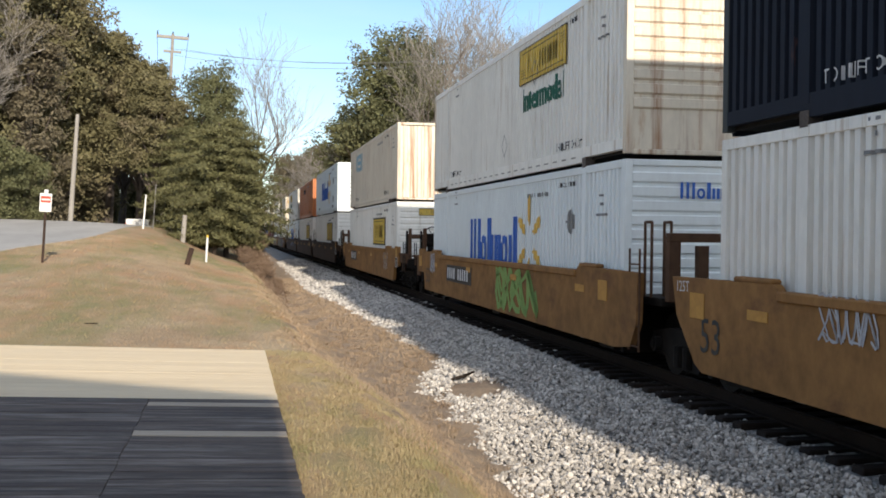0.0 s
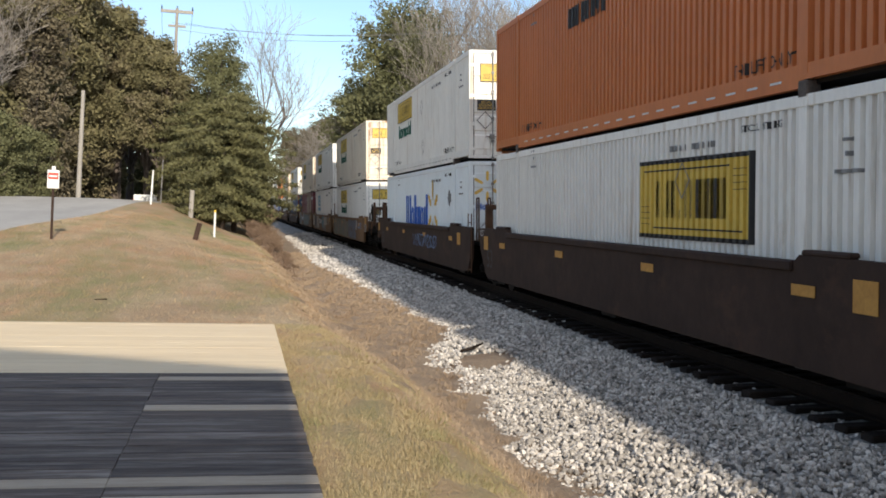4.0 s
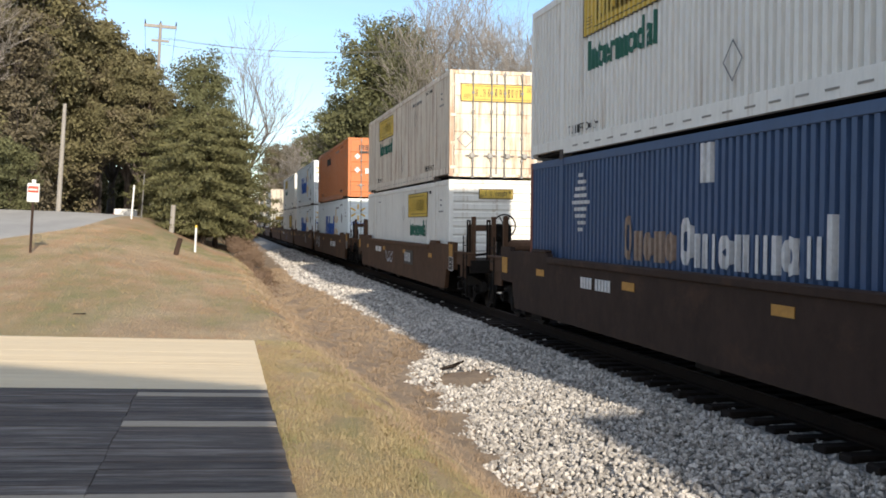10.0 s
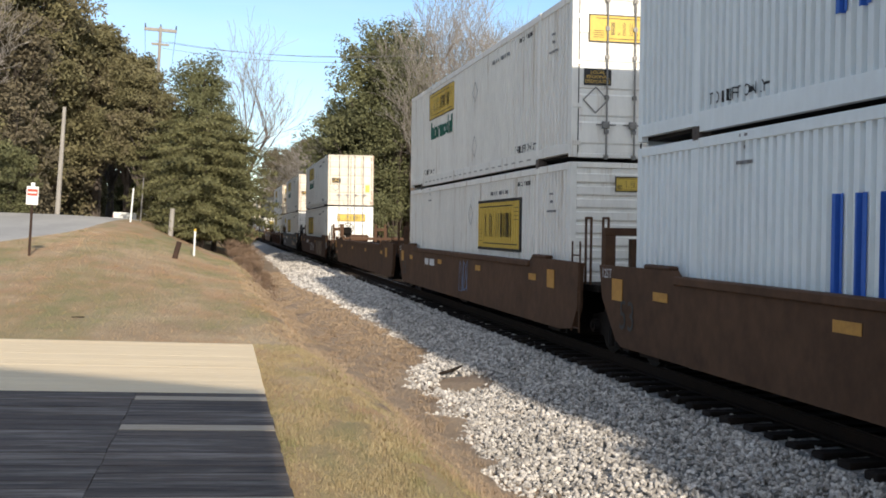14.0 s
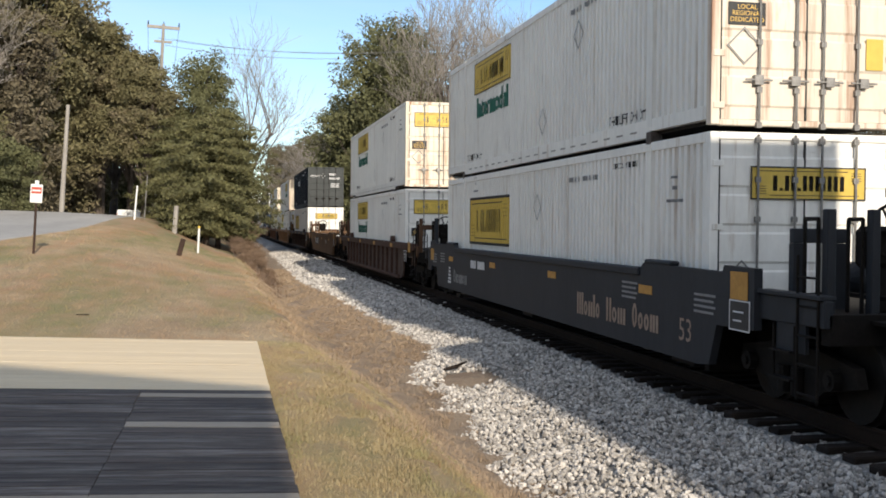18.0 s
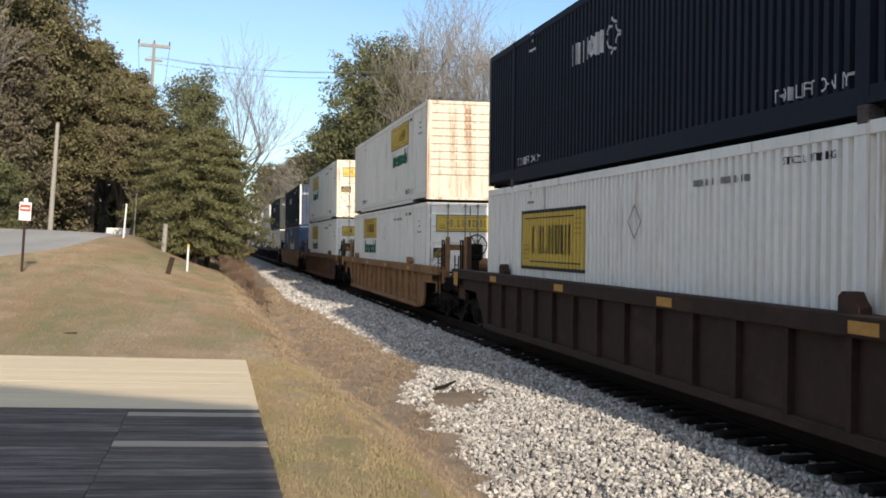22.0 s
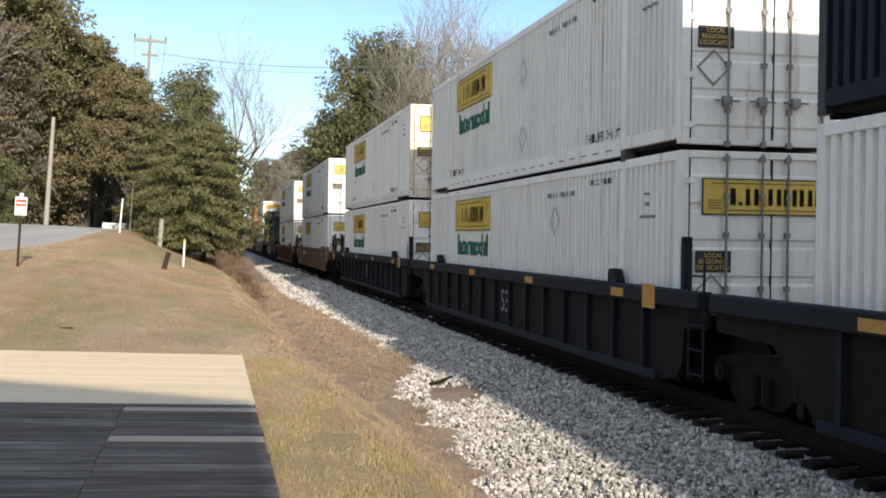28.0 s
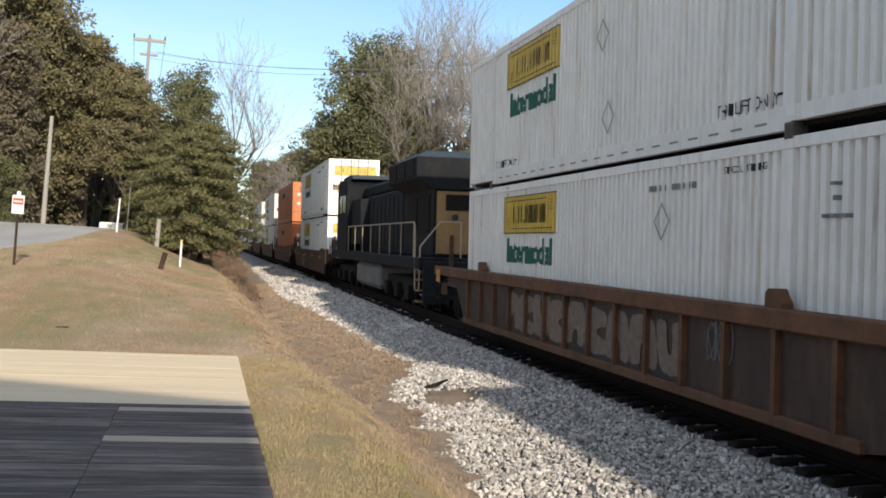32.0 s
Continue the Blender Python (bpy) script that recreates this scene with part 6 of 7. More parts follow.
LOADS = {
    "jb": lambda k: container("grey-white ribbed container with yellow sign plate and green lettering", WHITE, "doors", "jb lift endplate notice", seed=k),
    "jbq": lambda k: container("grey-white ribbed container with a yellow sign plate", WHITE, "doors", "jb mute lift endplate notice", seed=k),
    "jbw": lambda k: container("worn cream ribbed container with yellow sign plate", WORN, "doors", "jb lift endplate notice", WORN_END, k),
    "jbr": lambda k: container("white container with rust-stained doors and yellow sign plate", WHITE, "doors", "jb lift notice", RUSTY_END, k),
    "jbd": lambda k: container("grey-white ribbed container with soiled cream doors and yellow plates", WHITE, "doors", "jb lift endplate notice", WORN_END, k),
    "bluew": lambda k: container("faded blue container with small white marks", BLUE, "doors", "stackworn", seed=k),
    "jbrr": lambda k: container("rust-streaked cream container with a small yellow plate", RUSTY, "doors", "jb lift endplate", WORN_END, k),
    "jbf": lambda k: container("white container with a stained ribbed end wall", WHITE, "ribbed", "jb lift", WORN_END, k),
    "jbig": lambda k: container("white container with a large black-edged yellow plate", WHITE, "doors", "jbig lift smallplate", seed=k),
    "jbigf": lambda k: container("white container with a large yellow plate and ribbed end", WHITE, "ribbed", "jbig lift smallplate", seed=k),
    "jbmf": lambda k: container("white container with a yellow plate and ribbed end", WHITE, "ribbed", "jb lift smallplate", seed=k),
    "wm": lambda k: container("cool white container with blue bars and amber burst", COOL, "doors", "burst lift", seed=k),
    "wmf": lambda k: container("cool white container with blue bars and a ribbed end", COOL, "ribbed", "burst lift", seed=k),
    "old": lambda k: container("faded cream container with rust-streaked end", WORN, "corrugated", "faint lift", WORN_END, k),
    "faint": lambda k: container("white container with faded blue bars", WHITE, "doors", "faint lift", seed=k),
    "orange": lambda k: container("orange ribbed container with black bars", ORANGE, "doors", "orange lift", seed=k),
    "navy": lambda k: container("dark navy container with small white marks", NAVY, "doors", "liner lift", NAVY_DOOR, k),
    "navyc": lambda k: container("dark navy container with white corner posts", NAVY, "corrugated", "liner lift pale", NAVY_END, k),
    "blue": lambda k: container("blue container with white bars and emblem", BLUE, "doors", "stack", seed=k),
    "plain": lambda k: container("grey-white ribbed container with plain flanks", WHITE, "doors", "plain lift endplate", seed=k),
    "maroon": lambda k: container("dull maroon ribbed container", MAROON, "doors", "plain", seed=k),
}
CARS = {
    "dull": (DULL, "dull tan plate-sided well car with sprayed murals"), "worn": (DULL, "dull tan plate-sided well car"), "tan": (TAN, "tan plate-sided well car with worn paint"), "brown": (BROWN, "brown plate-sided well car"), "dark": (DARK, "dark brown plate-sided well car"),
    "teal": (TEAL, "dark blue-green plate-sided well car"), "rbrown": (UMBER, "dark reddish-brown ribbed well car"), "rtan": (CLAY, "rust-stained tan ribbed well car"), "rindigo": (INDIGO, "dark navy ribbed well car"),
    "rdark": (DARK, "dark brown ribbed well car"), "umber": (UMBER, "reddish-brown plate-sided well car"), "rrust": (RUST, "rust-brown ribbed well car"), "rust": (AMBER, "rusty brown plate-sided well car"),
}
# place along the track, upper load, lower load, car, near end, far end, marks
TRAIN = [
    (-46.5, "jb", "jb", "tan", "S", "A", ()), (-27.0, "wm", "jb", "tan", "A", "A", ()),
    (-3.62, "navy", "plain", "tan", "S", "A", ("fifty", ("board", 9.6, 2.6), ("white", 13.0, 1.25, 1.0, 0.5, 6))),
    (15.89, "jbf", "wmf", "tan", "A", "S", ("fifty", ("board", 11.6, 3.1), ("white", 15.3, 1.2, 0.7, 0.6, 5), ("green", 5.8, 0.9, 3.2, 0.95, 5))),
    (39.54, "old", "jbigf", "tan", "S", "S", (("board", 12.6, 2.3), ("white", 1.6, 1.0, 1.0, 0.7, 3))),
    (62.79, "wmf", "jbigf", "dark", "S", "A", ()), (82.52, "orange", "jbigf", "dark", "A", "A", ("fifty",)),
    (101.77, "jb", "wm", "dark", "A", "S", ("fifty", ("blue", 6.0, 0.95, 4.4, 0.4, 9))),
    (125.5, "jbw", "jb", "dull", "S", "A", ("smallmark", ("fgreen", 11.4, 0.9, 9.2, 1.05, 5), ("fbrown", 14.6, 1.1, 1.3, 0.6, 3), ("fbrown", 12.9, 0.75, 1.0, 0.7, 4), ("fdark", 12.1, 1.05, 0.55, 0.5, 3), ("fbrown", 10.6, 1.1, 1.2, 0.5, 5), ("fdark", 9.9, 0.7, 0.7, 0.45, 3), ("fbrown", 8.6, 0.9, 0.9, 0.9, 4), ("fdark", 13.8, 0.75, 0.4, 0.5, 2), ("letters", "fviolet", "black", 4.9, 0.9, 3.9, 1.0, 4), ("fpale", 2.9, 1.1, 0.9, 0.5, 4), ("blue", 1.3, 1.1, 1.5, 0.3, 6), ("white", 2.9, 1.15, 0.8, 0.4, 3), "fifty")),
    (144.59, "jb", "faint", "dull", "A", "A", (("board", 8.5, 2.5), ("letters", "fpale", "black", 15.7, 1.0, 2.2, 0.85, 3), ("fblack", 12.6, 0.95, 4.2, 1.1, 3), ("letters", "fpale", "black", 11.2, 0.95, 2.2, 1.0, 3), ("letters", "fblack", "pale", 13.4, 0.95, 2.4, 1.0, 3), ("fteal", 6.2, 1.0, 1.9, 1.05, 4), ("fdark", 5.75, 0.62, 0.7, 0.4, 3), ("fpale", 4.45, 1.0, 1.8, 1.05, 4), ("fdark", 4.3, 0.55, 1.1, 0.4, 3), ("fpale", 3.0, 1.15, 1.0, 0.7, 5), ("grey", 3.0, 1.15, 0.7, 0.5, 5), ("grey", 9.6, 0.55, 0.5, 0.25, 3), ("white", 1.6, 1.1, 0.5, 0.5, 2))),
    (164.19, "jbw", "maroon", "dull", "A", "S", (("board", 11.7, 3.1), ("letters", "fdark", "pale", 15.1, 0.95, 3.5, 1.1, 5), ("white", 10.6, 1.38, 0.6, 0.35, 4), ("letters", "fblue", "black", 6.4, 0.95, 7.4, 1.0, 9), ("letters", "fdark", "black", 1.75, 1.15, 1.0, 0.5, 2), ("fgreen", 9.6, 0.5, 0.5, 0.3, 3))),
    (187.98, "jb", "blue", "dark", "S", "S", ("smallnumber",)),
    (211.93, "jbrr", "jbmf", "brown", "S", "S", ("smallnumber", ("board", 5.2, 1.6), ("white", 9.2, 0.9, 1.6, 0.4, 3))),
    (235.52, "orange", "wm", "brown", "S", "A", ("fifty", ("smallboard", 5.1), ("white", 14.8, 1.0, 0.95, 0.6, 6), ("white", 13.4, 0.95, 1.1, 0.75, 7))),
    (255.12, "wm", "wm", "brown", "A", "A", (("white", 4.5, 1.0, 0.7, 0.6, 3), "fifty")),
    (274.37, "jb", "jbigf", "brown", "A", "A", ("smallnumber", ("blue", 7.5, 0.9, 0.8, 0.8, 2), "fifty")),
    (293.9, None, None, "brown", "A", "S", ()),
    (317.79, "jbr", "jbig", "umber", "S", "S", ("smallnumber", ("white", 8.4, 0.8, 2.8, 0.5, 6), ("letters", "fbrown", "black", 3.4, 0.82, 3.8, 0.85, 5))),
    (341.33, "jbr", "jbig", "teal", "S", "S", ("smallnumber",)),
    (364.6, "jbd", "jb", "rbrown", "S", "S", ()),
    (388.05, None, None, "rust", "S", "S", (("board", 9.4, 2.4), ("fpale", 3.4, 1.0, 0.8, 0.22, 3))),
    (407.78, "navy", "jbig", "rdark", "S", "S", ()),
    (431.09, "jbf", "jb", "rtan", "S", "S", ()), (454.34, "jbd", "jb", "rrust", "S", "S", ()),
    (477.94, "navyc", "bluew", "worn", "S", "S", ()), (501.51, "navy", "jbig", "rindigo", "S", "A", ("smallnumber",)),
    (520.87, "jb", "jb", "rindigo", "A", "A", ("fifty",)), (540.36, "jbd", "jb", "rindigo", "A", "S", ("fifty",)),
    (563.69, "jb", "jbq", "rust", "S", "S", ("smallnumber",)), (587.09, "jb", "jb", "rrust", "S", "S", (("letters", "fbrown", "black", 8.2, 0.76, 8.2, 0.75, 9), ("grey", 3.2, 0.95, 0.6, 0.5, 3))),
    (633.53, "jb", "jb", "brown", "S", "S", (("white", 11.5, 0.85, 2.0, 0.7, 3),)), (657.0, "orange", "orange", "brown", "S", "A", ()), (678.6, "jb", "jb", "brown", "A", "S", ()),
    (702, "jb", "jb", "brown", "S", "S", ()), (725.5, "navy", "jb", "brown", "S", "S", ()), (749, "jb", "jb", "brown", "S", "S", ()), (772.5, "jb", "wm", "brown", "S", "S", ()),
]
for k, (s, upper, lower, carname, near, far, marks) in enumerate(TRAIN):
    mat, label = CARS[carname]
    FINE = -10 < s < 650
    ride(well_car(label + ("" if upper else ", running empty"), mat, "ribbed" if carname[0] == "r" and carname != "rust" else "plate", near, far, marks, k, bool(upper), 12.5 if s == 388.05 else LONG), s, 0.0)
    if upper:
        ride(LOADS[lower](k), s, 0.33)
        ride(LOADS[upper](k + 50), s, 0.33 + TALL + 0.03)
ride(locomotive(), 587.09 + LONG + 4.7, 0.0)


def motions():
    """The train rolls past at almost even speed; its round wheels look alike at any turn."""
    for ob, s, height in MOVING:
        walk(ob, [(t, Matrix.Translation((TRACK_X, s - SPEED * t + SLOWING * t * t, 0)) @ LEAN @ Matrix.Translation((0, 0, height))) for t in (0, 4, 8, 12, 16, 20, 24, 28, 32)])

# ---- plants ----
grove(leafy_tree("oak_tree", "tall olive-green broadleaf tree with autumn tint", 16, 4.6, 0.8, 46000, 0.135, LEAF_OLIVE, 11, 46),
      [(-13.0, 77, 20, 1.15), (-16.0, 69, 140, 1.2), (-14.9, 88, 250, 1.28), (-14.0, 108, 10, 1.0), (-20, 76, 300, 1.25), (-25, 66, 30, 1.1), (-17.5, 64, 200, 0.98)], "woods beside the lane")
grove(leafy_tree("overhanging_oak_tree", "olive broadleaf tree arching over the lane", 13.4, 3.6, 5.6, 32000, 0.15, LEAF_OLIVE, 17, 34),
      [(-9.0, 83, 20, 1.0), (-11.4, 79, 140, 1.0), (-10.0, 90, 240, 1.0), (-9.4, 97, 60, 1.0), (-11.5, 103, 300, 1.05), (-13.0, 94, 180, 1.1), (-5.0, 71, 30, 0.68), (-6.4, 78, 200, 0.8)], "trees over the lane")
grove(leafy_tree("brown_oak_tree", "broadleaf tree holding brown autumn leaves", 13, 3.8, 0.5, 16000, 0.16, LEAF_BROWN, 12, 30),
      [(43, 103, 0, 0.7), (51, 100, 60, 0.85), (58, 96, 120, 1.0), (63, 88, 10, 0.95), (47, 112, 80, 0.9), (66, 100, 150, 1.0), (-12.0, 67, 0, 0.85), (-16.5, 61, 90, 0.8), (-12.2, 84, 200, 1.0), (-21, 60, 20, 0.9), (12.6, 150, 0, 1.0), (14.5, 172, 120, 1.1), (12.2, 128, 60, 0.8), (15, 200, 200, 1.2), (16.5, 120, 200, 0.9), (20.5, 108, 100, 0.9), (0.2, 130, 30, 0.8), (-1.5, 160, 80, 0.9), (0.4, 205, 140, 1.3), (10.9, 165, 40, 1.05), (10.9, 205, 300, 1.2), (11.6, 142, 160, 0.8), (11.4, 250, 10, 1.5), (-0.2, 250, 210, 1.5), (14.0, 235, 0, 1.2), (13.6, 170, 50, 1.15), (13.8, 200, 150, 1.2)], "brown-leaved trees")
grove(leafy_tree("green_oak_tree", "rounded dark green broadleaf tree", 17, 4.9, 2.0, 36000, 0.155, LEAF_GREEN, 43, 64),
      [(12.9, 94, 0, 1.1), (14.6, 91, 75, 0.9), (16.0, 99, 120, 1.05), (11.6, 110, 200, 0.85), (-4.6, 92, 260, 0.52), (-1.7, 78, 40, 0.70)], "green trees")
grove(cedar_tree("cedar_tree", "dense dark green cedar with drooping branches", 9.0, 3.7, 38000, 0.13, NEEDLE, 14),
      [(-0.9, 57.0, 0, 0.78), (-0.3, 58.4, 60, 0.87), (-1.0, 64, 100, 0.88), (20.3, 73, 40, 1.12), (-2.7, 69, 210, 0.8), (24.5, 88, 80, 1.05), (38, 97, 300, 1.15), (22.8, 80, 200, 1.05)], "cedars")
grove(leafy_tree("evergreen_shrub_tree", "low dark evergreen thicket tree", 8.5, 3.8, 0.3, 15000, 0.16, LEAF_GREEN, 15, 24),
      [(33, 108, 200, 1.1), (12.6, 97, 40, 1.35), (15.2, 95, 90, 1.05), (12.0, 86, 10, 0.6), (-12.8, 61, 20, 0.5), (-14.8, 59, 100, 0.55), (-11.6, 64, 10, 0.42), (-12.4, 68, 70, 0.5), (-16.5, 57, 70, 0.55), (28, 112, 20, 1.15), (38, 110, 70, 1.2), (-14.5, 78, 0, 0.9), (-18, 72, 40, 0.9), (-8.5, 112, 0, 1.0), (-5.5, 110, 0, 0.8), (-11.5, 112, 0, 1.0), (31, 118, 30, 1.2)], "evergreen thicket trees")
grove(bare_tree("bare_tree", "tall leafless tree with pale grey branches", 17, 0.72, 21),
      [(18.5, 90, 0, 1.32), (22.0, 94, 80, 1.3), (26, 99, 200, 1.2), (2.2, 96, 120, 1.2), (30, 102, 300, 1.15), (15.5, 88, 170, 1.05), (20.0, 100, 250, 1.35), (13.5, 118, 20, 1.0), (11.8, 140, 70, 0.9), (10.9, 175, 40, 0.85), (10.6, 205, 140, 1.0), (12.0, 160, 220, 0.9), (9.8, 240, 300, 1.0)], "leafless trees")
grove(bare_tree("spreading_bare_tree", "broad leafless tree with crooked limbs", 15, 0.95, 22, 6),
      [(39, 90, 0, 1.25), (33.5, 93, 100, 1.2), (45.5, 97, 220, 1.05), (-13.0, 62, 60, 0.85), (20.5, 80, 150, 1.0), (52, 104, 80, 1.1), (36, 100, 170, 1.2), (58, 100, 300, 1.0), (25.5, 86, 60, 1.1), (11.8, 128, 0, 0.75), (12.2, 150, 120, 1.0)], "broad leafless trees")
grove(bare_tree("bare_bush", "leafless reddish-brown bush at the track side", 2.6, 0.9, 23, 4, BUSH, 4, "bush"),
      [(1.5, 51, 0, 0.42), (1.6, 55, 70, 0.55), (1.3, 47, 150, 0.28), (1.4, 62, 220, 0.8), (1.9, 44, 300, 0.26), (1.0, 70, 30, 1.0), (0.8, 59, 90, 0.9), (1.2, 80, 120, 1.1), (1.4, 90, 10, 1.3), (1.0, 49.5, 200, 0.34), (1.4, 53, 260, 0.5), (0.5, 55, 20, 0.55), (1.2, 57, 130, 0.7), (1.5, 59, 310, 0.65), (0.6, 51.5, 75, 0.38), (0.9, 66, 190, 0.9), (1.2, 75, 250, 1.1), (0.6, 63, 45, 1.1), (2.0, 48, 110, 0.26), (2.1, 50, 280, 0.3), (1.9, 56, 95, 0.4)], "track side bushes")
grove(leafy_tree("evergreen_bush", "low round evergreen bush", 1.8, 1.2, 0.1, 2500, 0.11, LEAF_GREEN, 16, 10),
      [(33.5, 76, 0, 0.9), (36, 75, 60, 1.1), (31, 78, 120, 1.0), (38, 74.5, 30, 0.8)], "bushes by the plaster building")

# far woods close the view
g = np.random.default_rng(9)
blob = []
for _ in range(420):
    x, y = g.uniform(-170, 260), g.uniform(175, 260)
    if 1.5 < x < 12.5:
        continue
    h = g.uniform(4, 10)
    blob.append((x, y, float(ground(x, y)) + h * g.uniform(0.2, 0.75), g.uniform(3, 5.5), h * 0.5))
for _ in range(380):
    x, y = g.uniform(24, 100), g.uniform(104, 138)
    h = g.uniform(6, 12)
    blob.append((x, y, float(ground(x, y)) + h * g.uniform(0.2, 0.75), g.uniform(2.5, 4.5), h * 0.5))
for _ in range(160):
    x, y = g.choice([-1, 1]) * g.uniform(45, 150), g.uniform(-30, 170)
    if x > 0:
        x += 30
    h = g.uniform(5, 11)
    blob.append((x, y, float(ground(x, y)) + h * g.uniform(0.2, 0.75), g.uniform(3, 5.5), h * 0.5))
lv, lf = leaf_cloud(blob, 220000, 0.4, 33)
tagged(put("far_woods", raw(lv, lf, LEAF_OLIVE, "far_woods")), "distant brown and olive woods", "woods", kind="stuff")


# ---- poles, posts and signs ----
def spot(x, y, dz=0.0):
    return Matrix.Translation((x, y, float(ground(x, y)) + dz))


def utility_pole(x, y, top, arm, label, mat=POLE, lean=0.0, radius=0.14):
    h = top - float(ground(x, y))
    t = thing("utility_pole", label, "utility pole", m=spot(x, y) @ Matrix.Rotation(radians(lean), 4, "Y"))
    part("pole", rod((0, 0, -0.3), (0, 0, h), radius, radius * 0.7, 10), mat, t)
    if arm:
        part("crossarm", box(-arm, arm, -0.08, 0.06, h - 0.32, h - 0.12, 0.01), mat, t)
        for u in (-0.95, 0, 0.95):
            part("insulator", rod((u * arm, 0, h - 0.12), (u * arm, 0, h + 0.15), 0.05, 0.03), GRIME, t)
        part("lower_arm", box(-0.55, 0.6, -0.06, 0.06, h - 1.25, h - 1.1, 0.01), mat, t)
        for u in (-1, 1):
            part("brace", rod((u * arm * 0.95, 0, h - 0.3), (u * arm * 0.7, 0, h - 4.3), 0.012), GRIME, t)
    return t


utility_pole(-4.65, 74.8, 14.9, 1.05, "tall wooden utility pole with a crossarm", lean=1.0)
utility_pole(-8.65, 61.5, 7.85, 0, "short bare wooden pole beside the lane", lean=1.6)
utility_pole(16.6, 49.3, 11.6, 0, "weathered wooden pole beyond the railway", lean=2.0)
utility_pole(17.6, 47.3, 8.9, 0, "pale bleached pole beyond the railway", PATCH, 2.2, 0.11)
utility_pole(46.0, 76, 9.0, 0.6, "thin service pole with a lamp arm by the street", RODS, 0, 0.07)
utility_pole(-4.2, 60, 4.2, 0, "slender metal pole by the cedar", RODS, 2.0, 0.04)


def wire(a, b, sag):
    v, f = [], []
    pts = [Vector(a).lerp(Vector(b), i / 16) - Vector((0, 0, sag * 4 * (i / 16) * (1 - i / 16))) for i in range(17)]
    for k, p in enumerate(pts):
        v += [tuple(p + Vector((0, 0.013 * math.cos(a), 0.013 * math.sin(a)))) for a in (0, 2.094, 4.189)]
        if k:
            o = 3 * k - 3
            f += [(o + i, o + (i + 1) % 3, o + 3 + (i + 1) % 3, o + 3 + i) for i in range(3)]
    tagged(put("overhead_wire", raw(v, f, RODS, "overhead_wire")), "thin dark overhead wire", "wire", "overhead wires")


for dx, z in ((-0.35, 13.95), (0.5, 13.95), (0.1, 13.5)):
    wire((-4.4 + dx, 74.8, z), (16.75 + 0.3 * dx, 49.3, 11.55 + 0.4 * (z - 13.95)), 1.0)
wire((16.9, 49.3, 11.5), (80, 96, 23.5), 0.8)
wire((16.9, 49.3, 11.3), (80, 96, 22.8), 0.9)

sign = thing("warning_sign", "small white and red notice on a brown post", "sign", m=spot(-4.82, 29.6) @ Matrix.Rotation(radians(1.2), 4, "Y"))
part("post", box(-0.03, 0.03, -0.02, 0.03, -0.3, 1.62, 0.006), DARK, sign)
part("panel", box(-0.15, 0.15, -0.045, -0.022, 1.32, 1.80, 0.012), WHITE_PAINT, sign)
part("red_band", box(-0.125, 0.125, -0.05, -0.046, 1.56, 1.73), RED_PAINT, sign, "faded red printed band")
part("lettering", box(-0.10, 0.10, -0.054, -0.051, 1.62, 1.66), WHITE_PAINT, sign)
part("cap", box(-0.05, 0.05, -0.04, 0.03, 1.80, 1.90, 0.01), WHITE_PAINT, sign)

marker = thing("marker_post", "slim white marker post in the grass", "post", m=spot(-0.99, 44))
part("stake", rod((0, 0, -0.2), (0.02, 0, 0.98), 0.045, 0.04), WHITE_PAINT, marker)
part("cap", rod((0.02, 0, 0.98), (0.02, 0, 1.08), 0.05, 0.045), YELLOW, marker, "yellow cap")
stub = thing("wooden_stub", "short rotten brown stub leaning in the grass", "post", m=spot(-1.55, 39.5) @ Matrix.Rotation(radians(14), 4, "Y"))
part("stub", box(-0.09, 0.09, -0.07, 0.07, -0.2, 0.62, 0.02), DARK, stub)
gate = thing("fence_post", "old grey wooden post leaning at the bank", "post", m=spot(-2.4, 55) @ Matrix.Rotation(radians(2.5), 4, "Y"))
part("post", rod((0, 0, -0.3), (0, 0, 1.35), 0.13, 0.11), POLE, gate)
stake = thing("white_stake", "thin white stake beside the lane", "post", m=spot(-4.4, 56) @ Matrix.Rotation(radians(3), 4, "Y"))
part("stake", rod((0, 0, -0.2), (0, 0, 1.7), 0.05, 0.04), WHITE_PAINT, stake)

log = thing("driftwood_stick", "short dark broken stick on the ballast", "stick", m=Matrix.Translation((3.83, 17.7, float(ballast_height(3.83, 17.7)) + 0.05)) @ Matrix.Rotation(radians(38), 4, "Z"))
part("stick", rod((-0.22, 0, 0), (0.2, 0.04, 0.03), 0.025, 0.035, 7), TIE, log)
part("stub", rod((0.1, 0.02, 0.03), (0.30, -0.05, 0.10), 0.03, 0.02, 6), TIE, log)
for x, y, s in ((-2.1, 17.5, 0.1),):
    piece = thing("fallen_limb", "short dark fallen limb on the lawn", "stick", m=spot(x, y, 0.03) @ Matrix.Rotation(radians(-12), 4, "Z"))
    part("limb", rod((-s, 0, 0), (s, 0, 0.01), 0.007, 0.011, 6), TIE, piece)

# long white trailer over the rise
trailer = thing("white_trailer", "long low white trailer parked beyond the rise", "trailer", m=spot(-4.6, 73, -0.72) @ Matrix.Rotation(radians(4), 4, "Z"))
part("body", box(-2.2, 2.2, -0.9, 0.9, 0.65, 1.15, 0.05), WHITE_PAINT, trailer)
for u in (-0.8, 0.2):
    part("wheel", rod((u, -0.85, 0.35), (u, -0.65, 0.35), 0.35, None, 14), SEAL, trailer)
part("tail_light", box(-2.23, -2.19, -0.8, -0.5, 0.75, 0.9), RED_PAINT, trailer)

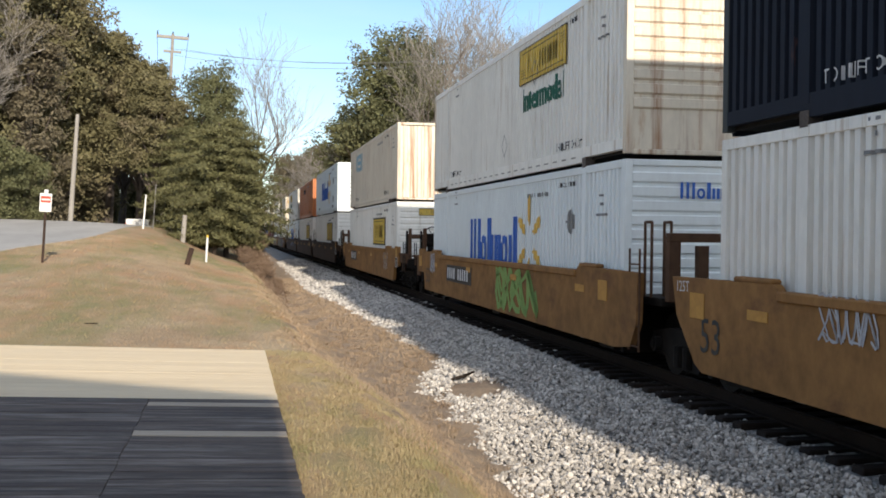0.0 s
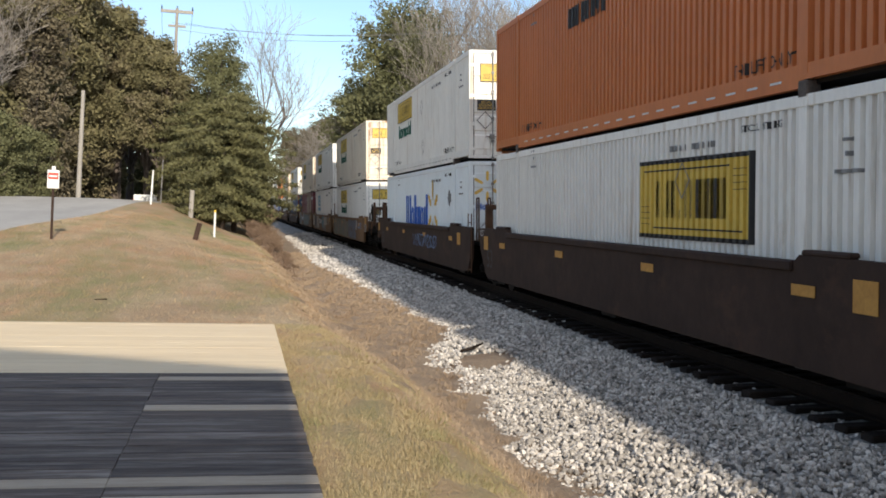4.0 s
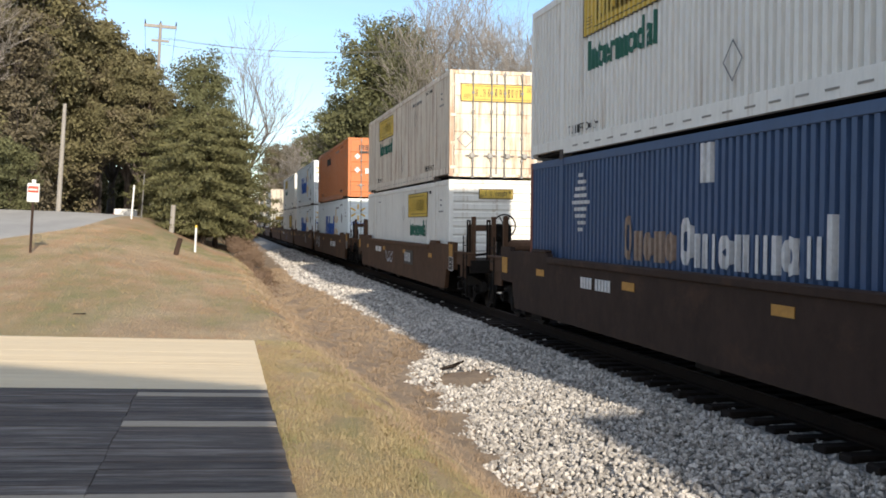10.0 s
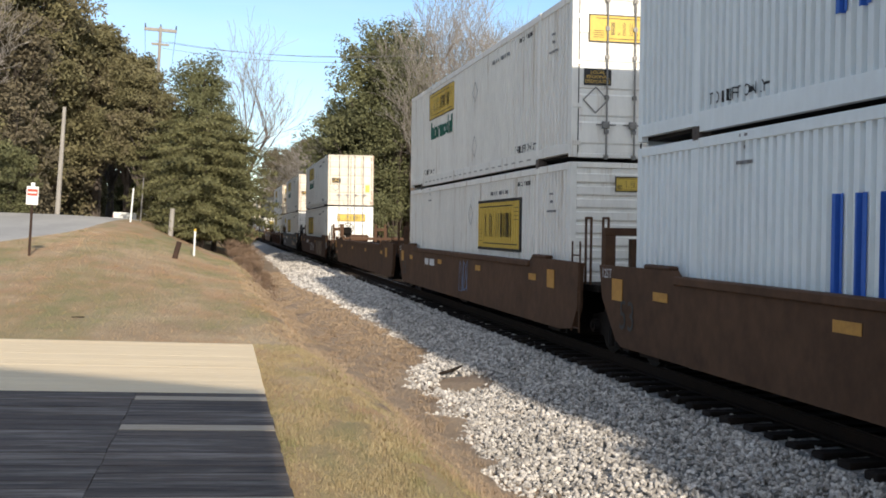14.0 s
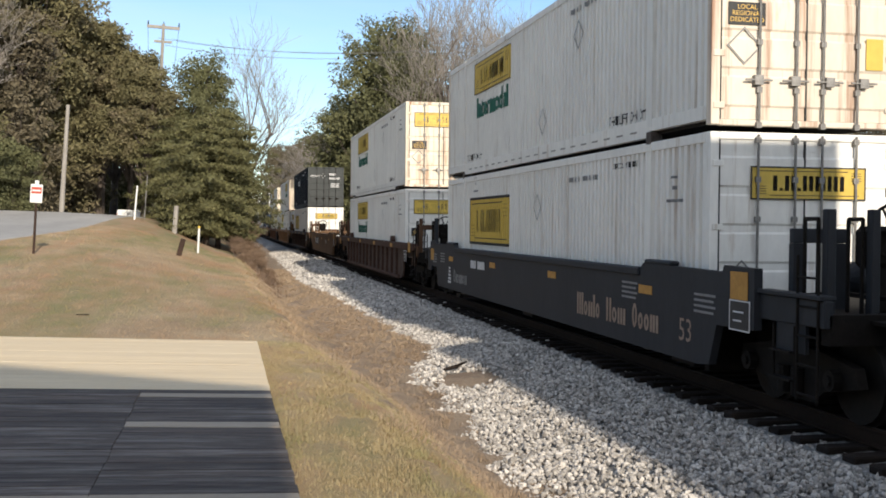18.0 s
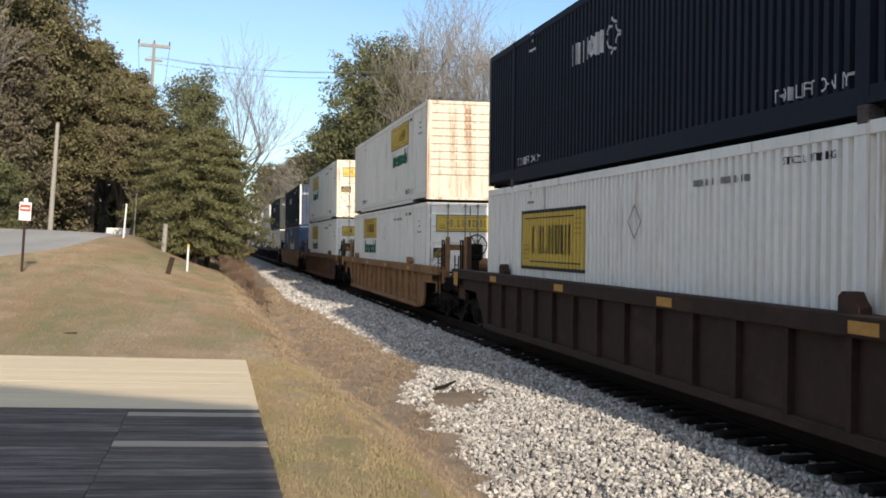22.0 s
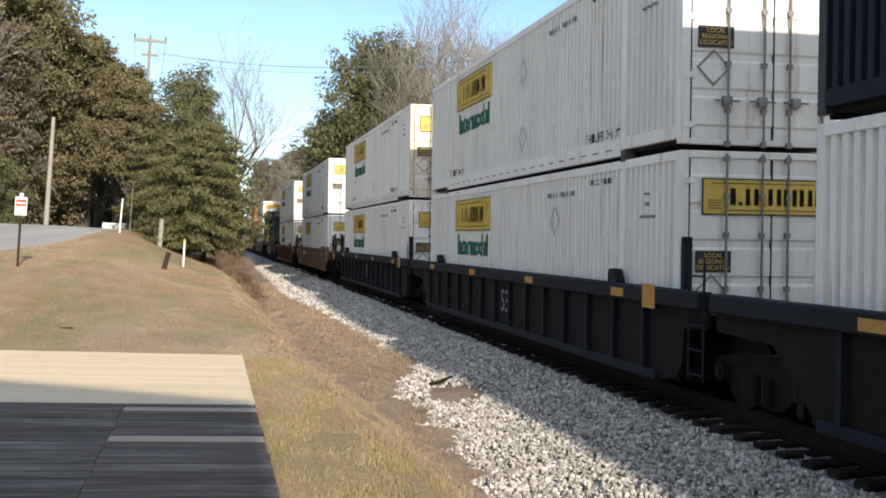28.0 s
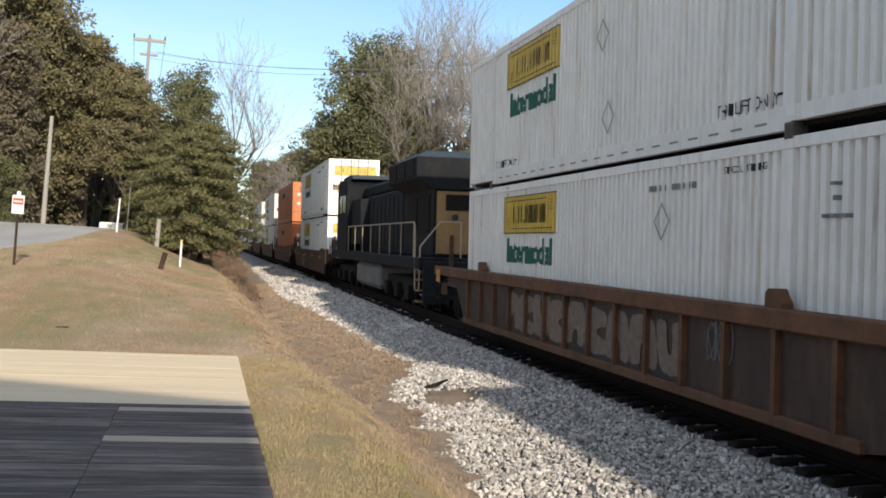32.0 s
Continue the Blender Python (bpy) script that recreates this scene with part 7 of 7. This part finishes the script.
# ---- street beyond the railway ----
building = thing("plaster_building", "low cream plaster building with a rusty roof edge", "building", m=spot(37.6, 80, -0.1) @ Matrix.Rotation(radians(-20), 4, "Z"))
part("front_wall", box(0, 24, 0, 0.25, 0, 3.05, 0.02), STUCCO, building)
part("end_wall", box(0, 0.25, 0.26, 9, 0, 3.05, 0.02), STUCCO, building)
part("back_wall", box(0, 24, 9.01, 9.25, 0, 3.05, 0.02), STUCCO, building)
part("far_wall", box(23.75, 24, 0.26, 9, 0, 3.05, 0.02), STUCCO, building)
part("roof", box(-0.15, 24.15, -0.15, 9.4, 3.055, 3.16, 0.02), ROOFING, building)
part("shed", box(-2.0, -0.05, 1.0, 6, 0, 3.0, 0.03), SHED, building, "grey boarded shed end")
for u, h in ((3.5, 0.5), (9.0, 0.9), (15, 0.4)):
    part("vent", rod((u, 1.2, 3.1), (u + 0.2, 1.2, 3.1 + h), 0.12), RODS, building)

skip = thing("scrap_container", "dark green steel skip heaped with scrap", "skip", m=spot(38.2, 66, 0.0) @ Matrix.Rotation(radians(-20), 4, "Z"))
part("body", prism([(0, 0.25), (2.4, 0.25), (2.4, 2.0), (0, 2.0)], 0, 9.0), GREEN_PAINT, skip)
for k in range(10):
    part("rib", box(0.2 + 0.95 * k, 0.32 + 0.95 * k, -0.08, -0.002, 0.3, 1.95, 0.01), GREEN_PAINT, skip)
part("rim", box(-0.05, 9.05, -0.1, -0.003, 1.85, 2.05, 0.01), GREEN_PAINT, skip)
for k in range(26):
    r = random.uniform(0.25, 0.75)
    v, f = pebbles(np.array([[0, 0, 0.0]]), np.array([r]))
    part_mesh = raw(v, f, JUNK, "scrap")
    put("scrap", part_mesh, skip, Matrix.Translation((0.4 + 8.2 * random.random(), 0.3 + 1.7 * random.random(), 2.0 + 0.6 * random.random())))
sheets = thing("pipe_stack", "stack of dark steel sections beside the street", "steel stack", m=spot(23.4, 35.5, 0.0) @ Matrix.Rotation(radians(12), 4, "Z"))
for k in range(5):
    part("section", box(-3, 3, 0.22 * k, 0.22 * k + 0.18, 0.15, 0.40 + 0.03 * (k % 2), 0.02), GRIME, sheets)
for u in (-2, 2):
    part("bearer", box(u - 0.1, u + 0.1, -0.1, 1.2, 0, 0.148), POLE, sheets)

car = thing("blue_car", "small dark blue car parked in the shade", "car", m=spot(33.2, 95, 0.02) @ Matrix.Rotation(radians(72), 4, "Z"))
part("body", prism([(-0.8, 0.3), (-0.8, 0.85), (0.8, 0.85), (0.8, 0.3)], -2.0, 2.0), CAR_BLUE, car)
part("cabin", box(-1.1, 1.0, -0.68, 0.68, 0.852, 1.4, 0.18), GLASS, car)
for u in (-1.25, 1.25):
    for s in (-0.82, 0.66):
        part("wheel", rod((u, s, 0.31), (u, s + 0.16, 0.31), 0.31, None, 14), SEAL, car)
for u in (-0.6, 0.6):
    part("headlight", box(-2.03, -2.0, u - 0.15, u + 0.15, 0.6, 0.75), WHITE_PAINT, car)

for x, y, h, lean in ((20.2, 50, 2.2, -24), (14.4, 50, 2.4, 16)):
    guy = thing("guy_wire_guard", "pale leaning guard on a guy wire", "guy wire", m=spot(x, y) @ Matrix.Rotation(radians(lean), 4, "Y"))
    part("guard", rod((0, 0, -0.1), (0, 0, h), 0.045), WHITE_PAINT, guy)
notice = thing("street_sign", "small white sign on a leaning post", "sign", m=spot(23.2, 54) @ Matrix.Rotation(radians(4), 4, "Y"))
part("post", rod((0, 0, -0.2), (0, 0, 2.2), 0.035), RODS, notice)
part("panel", box(-0.2, 0.2, -0.06, -0.037, 1.75, 2.25, 0.01), WHITE_PAINT, notice)


motions()
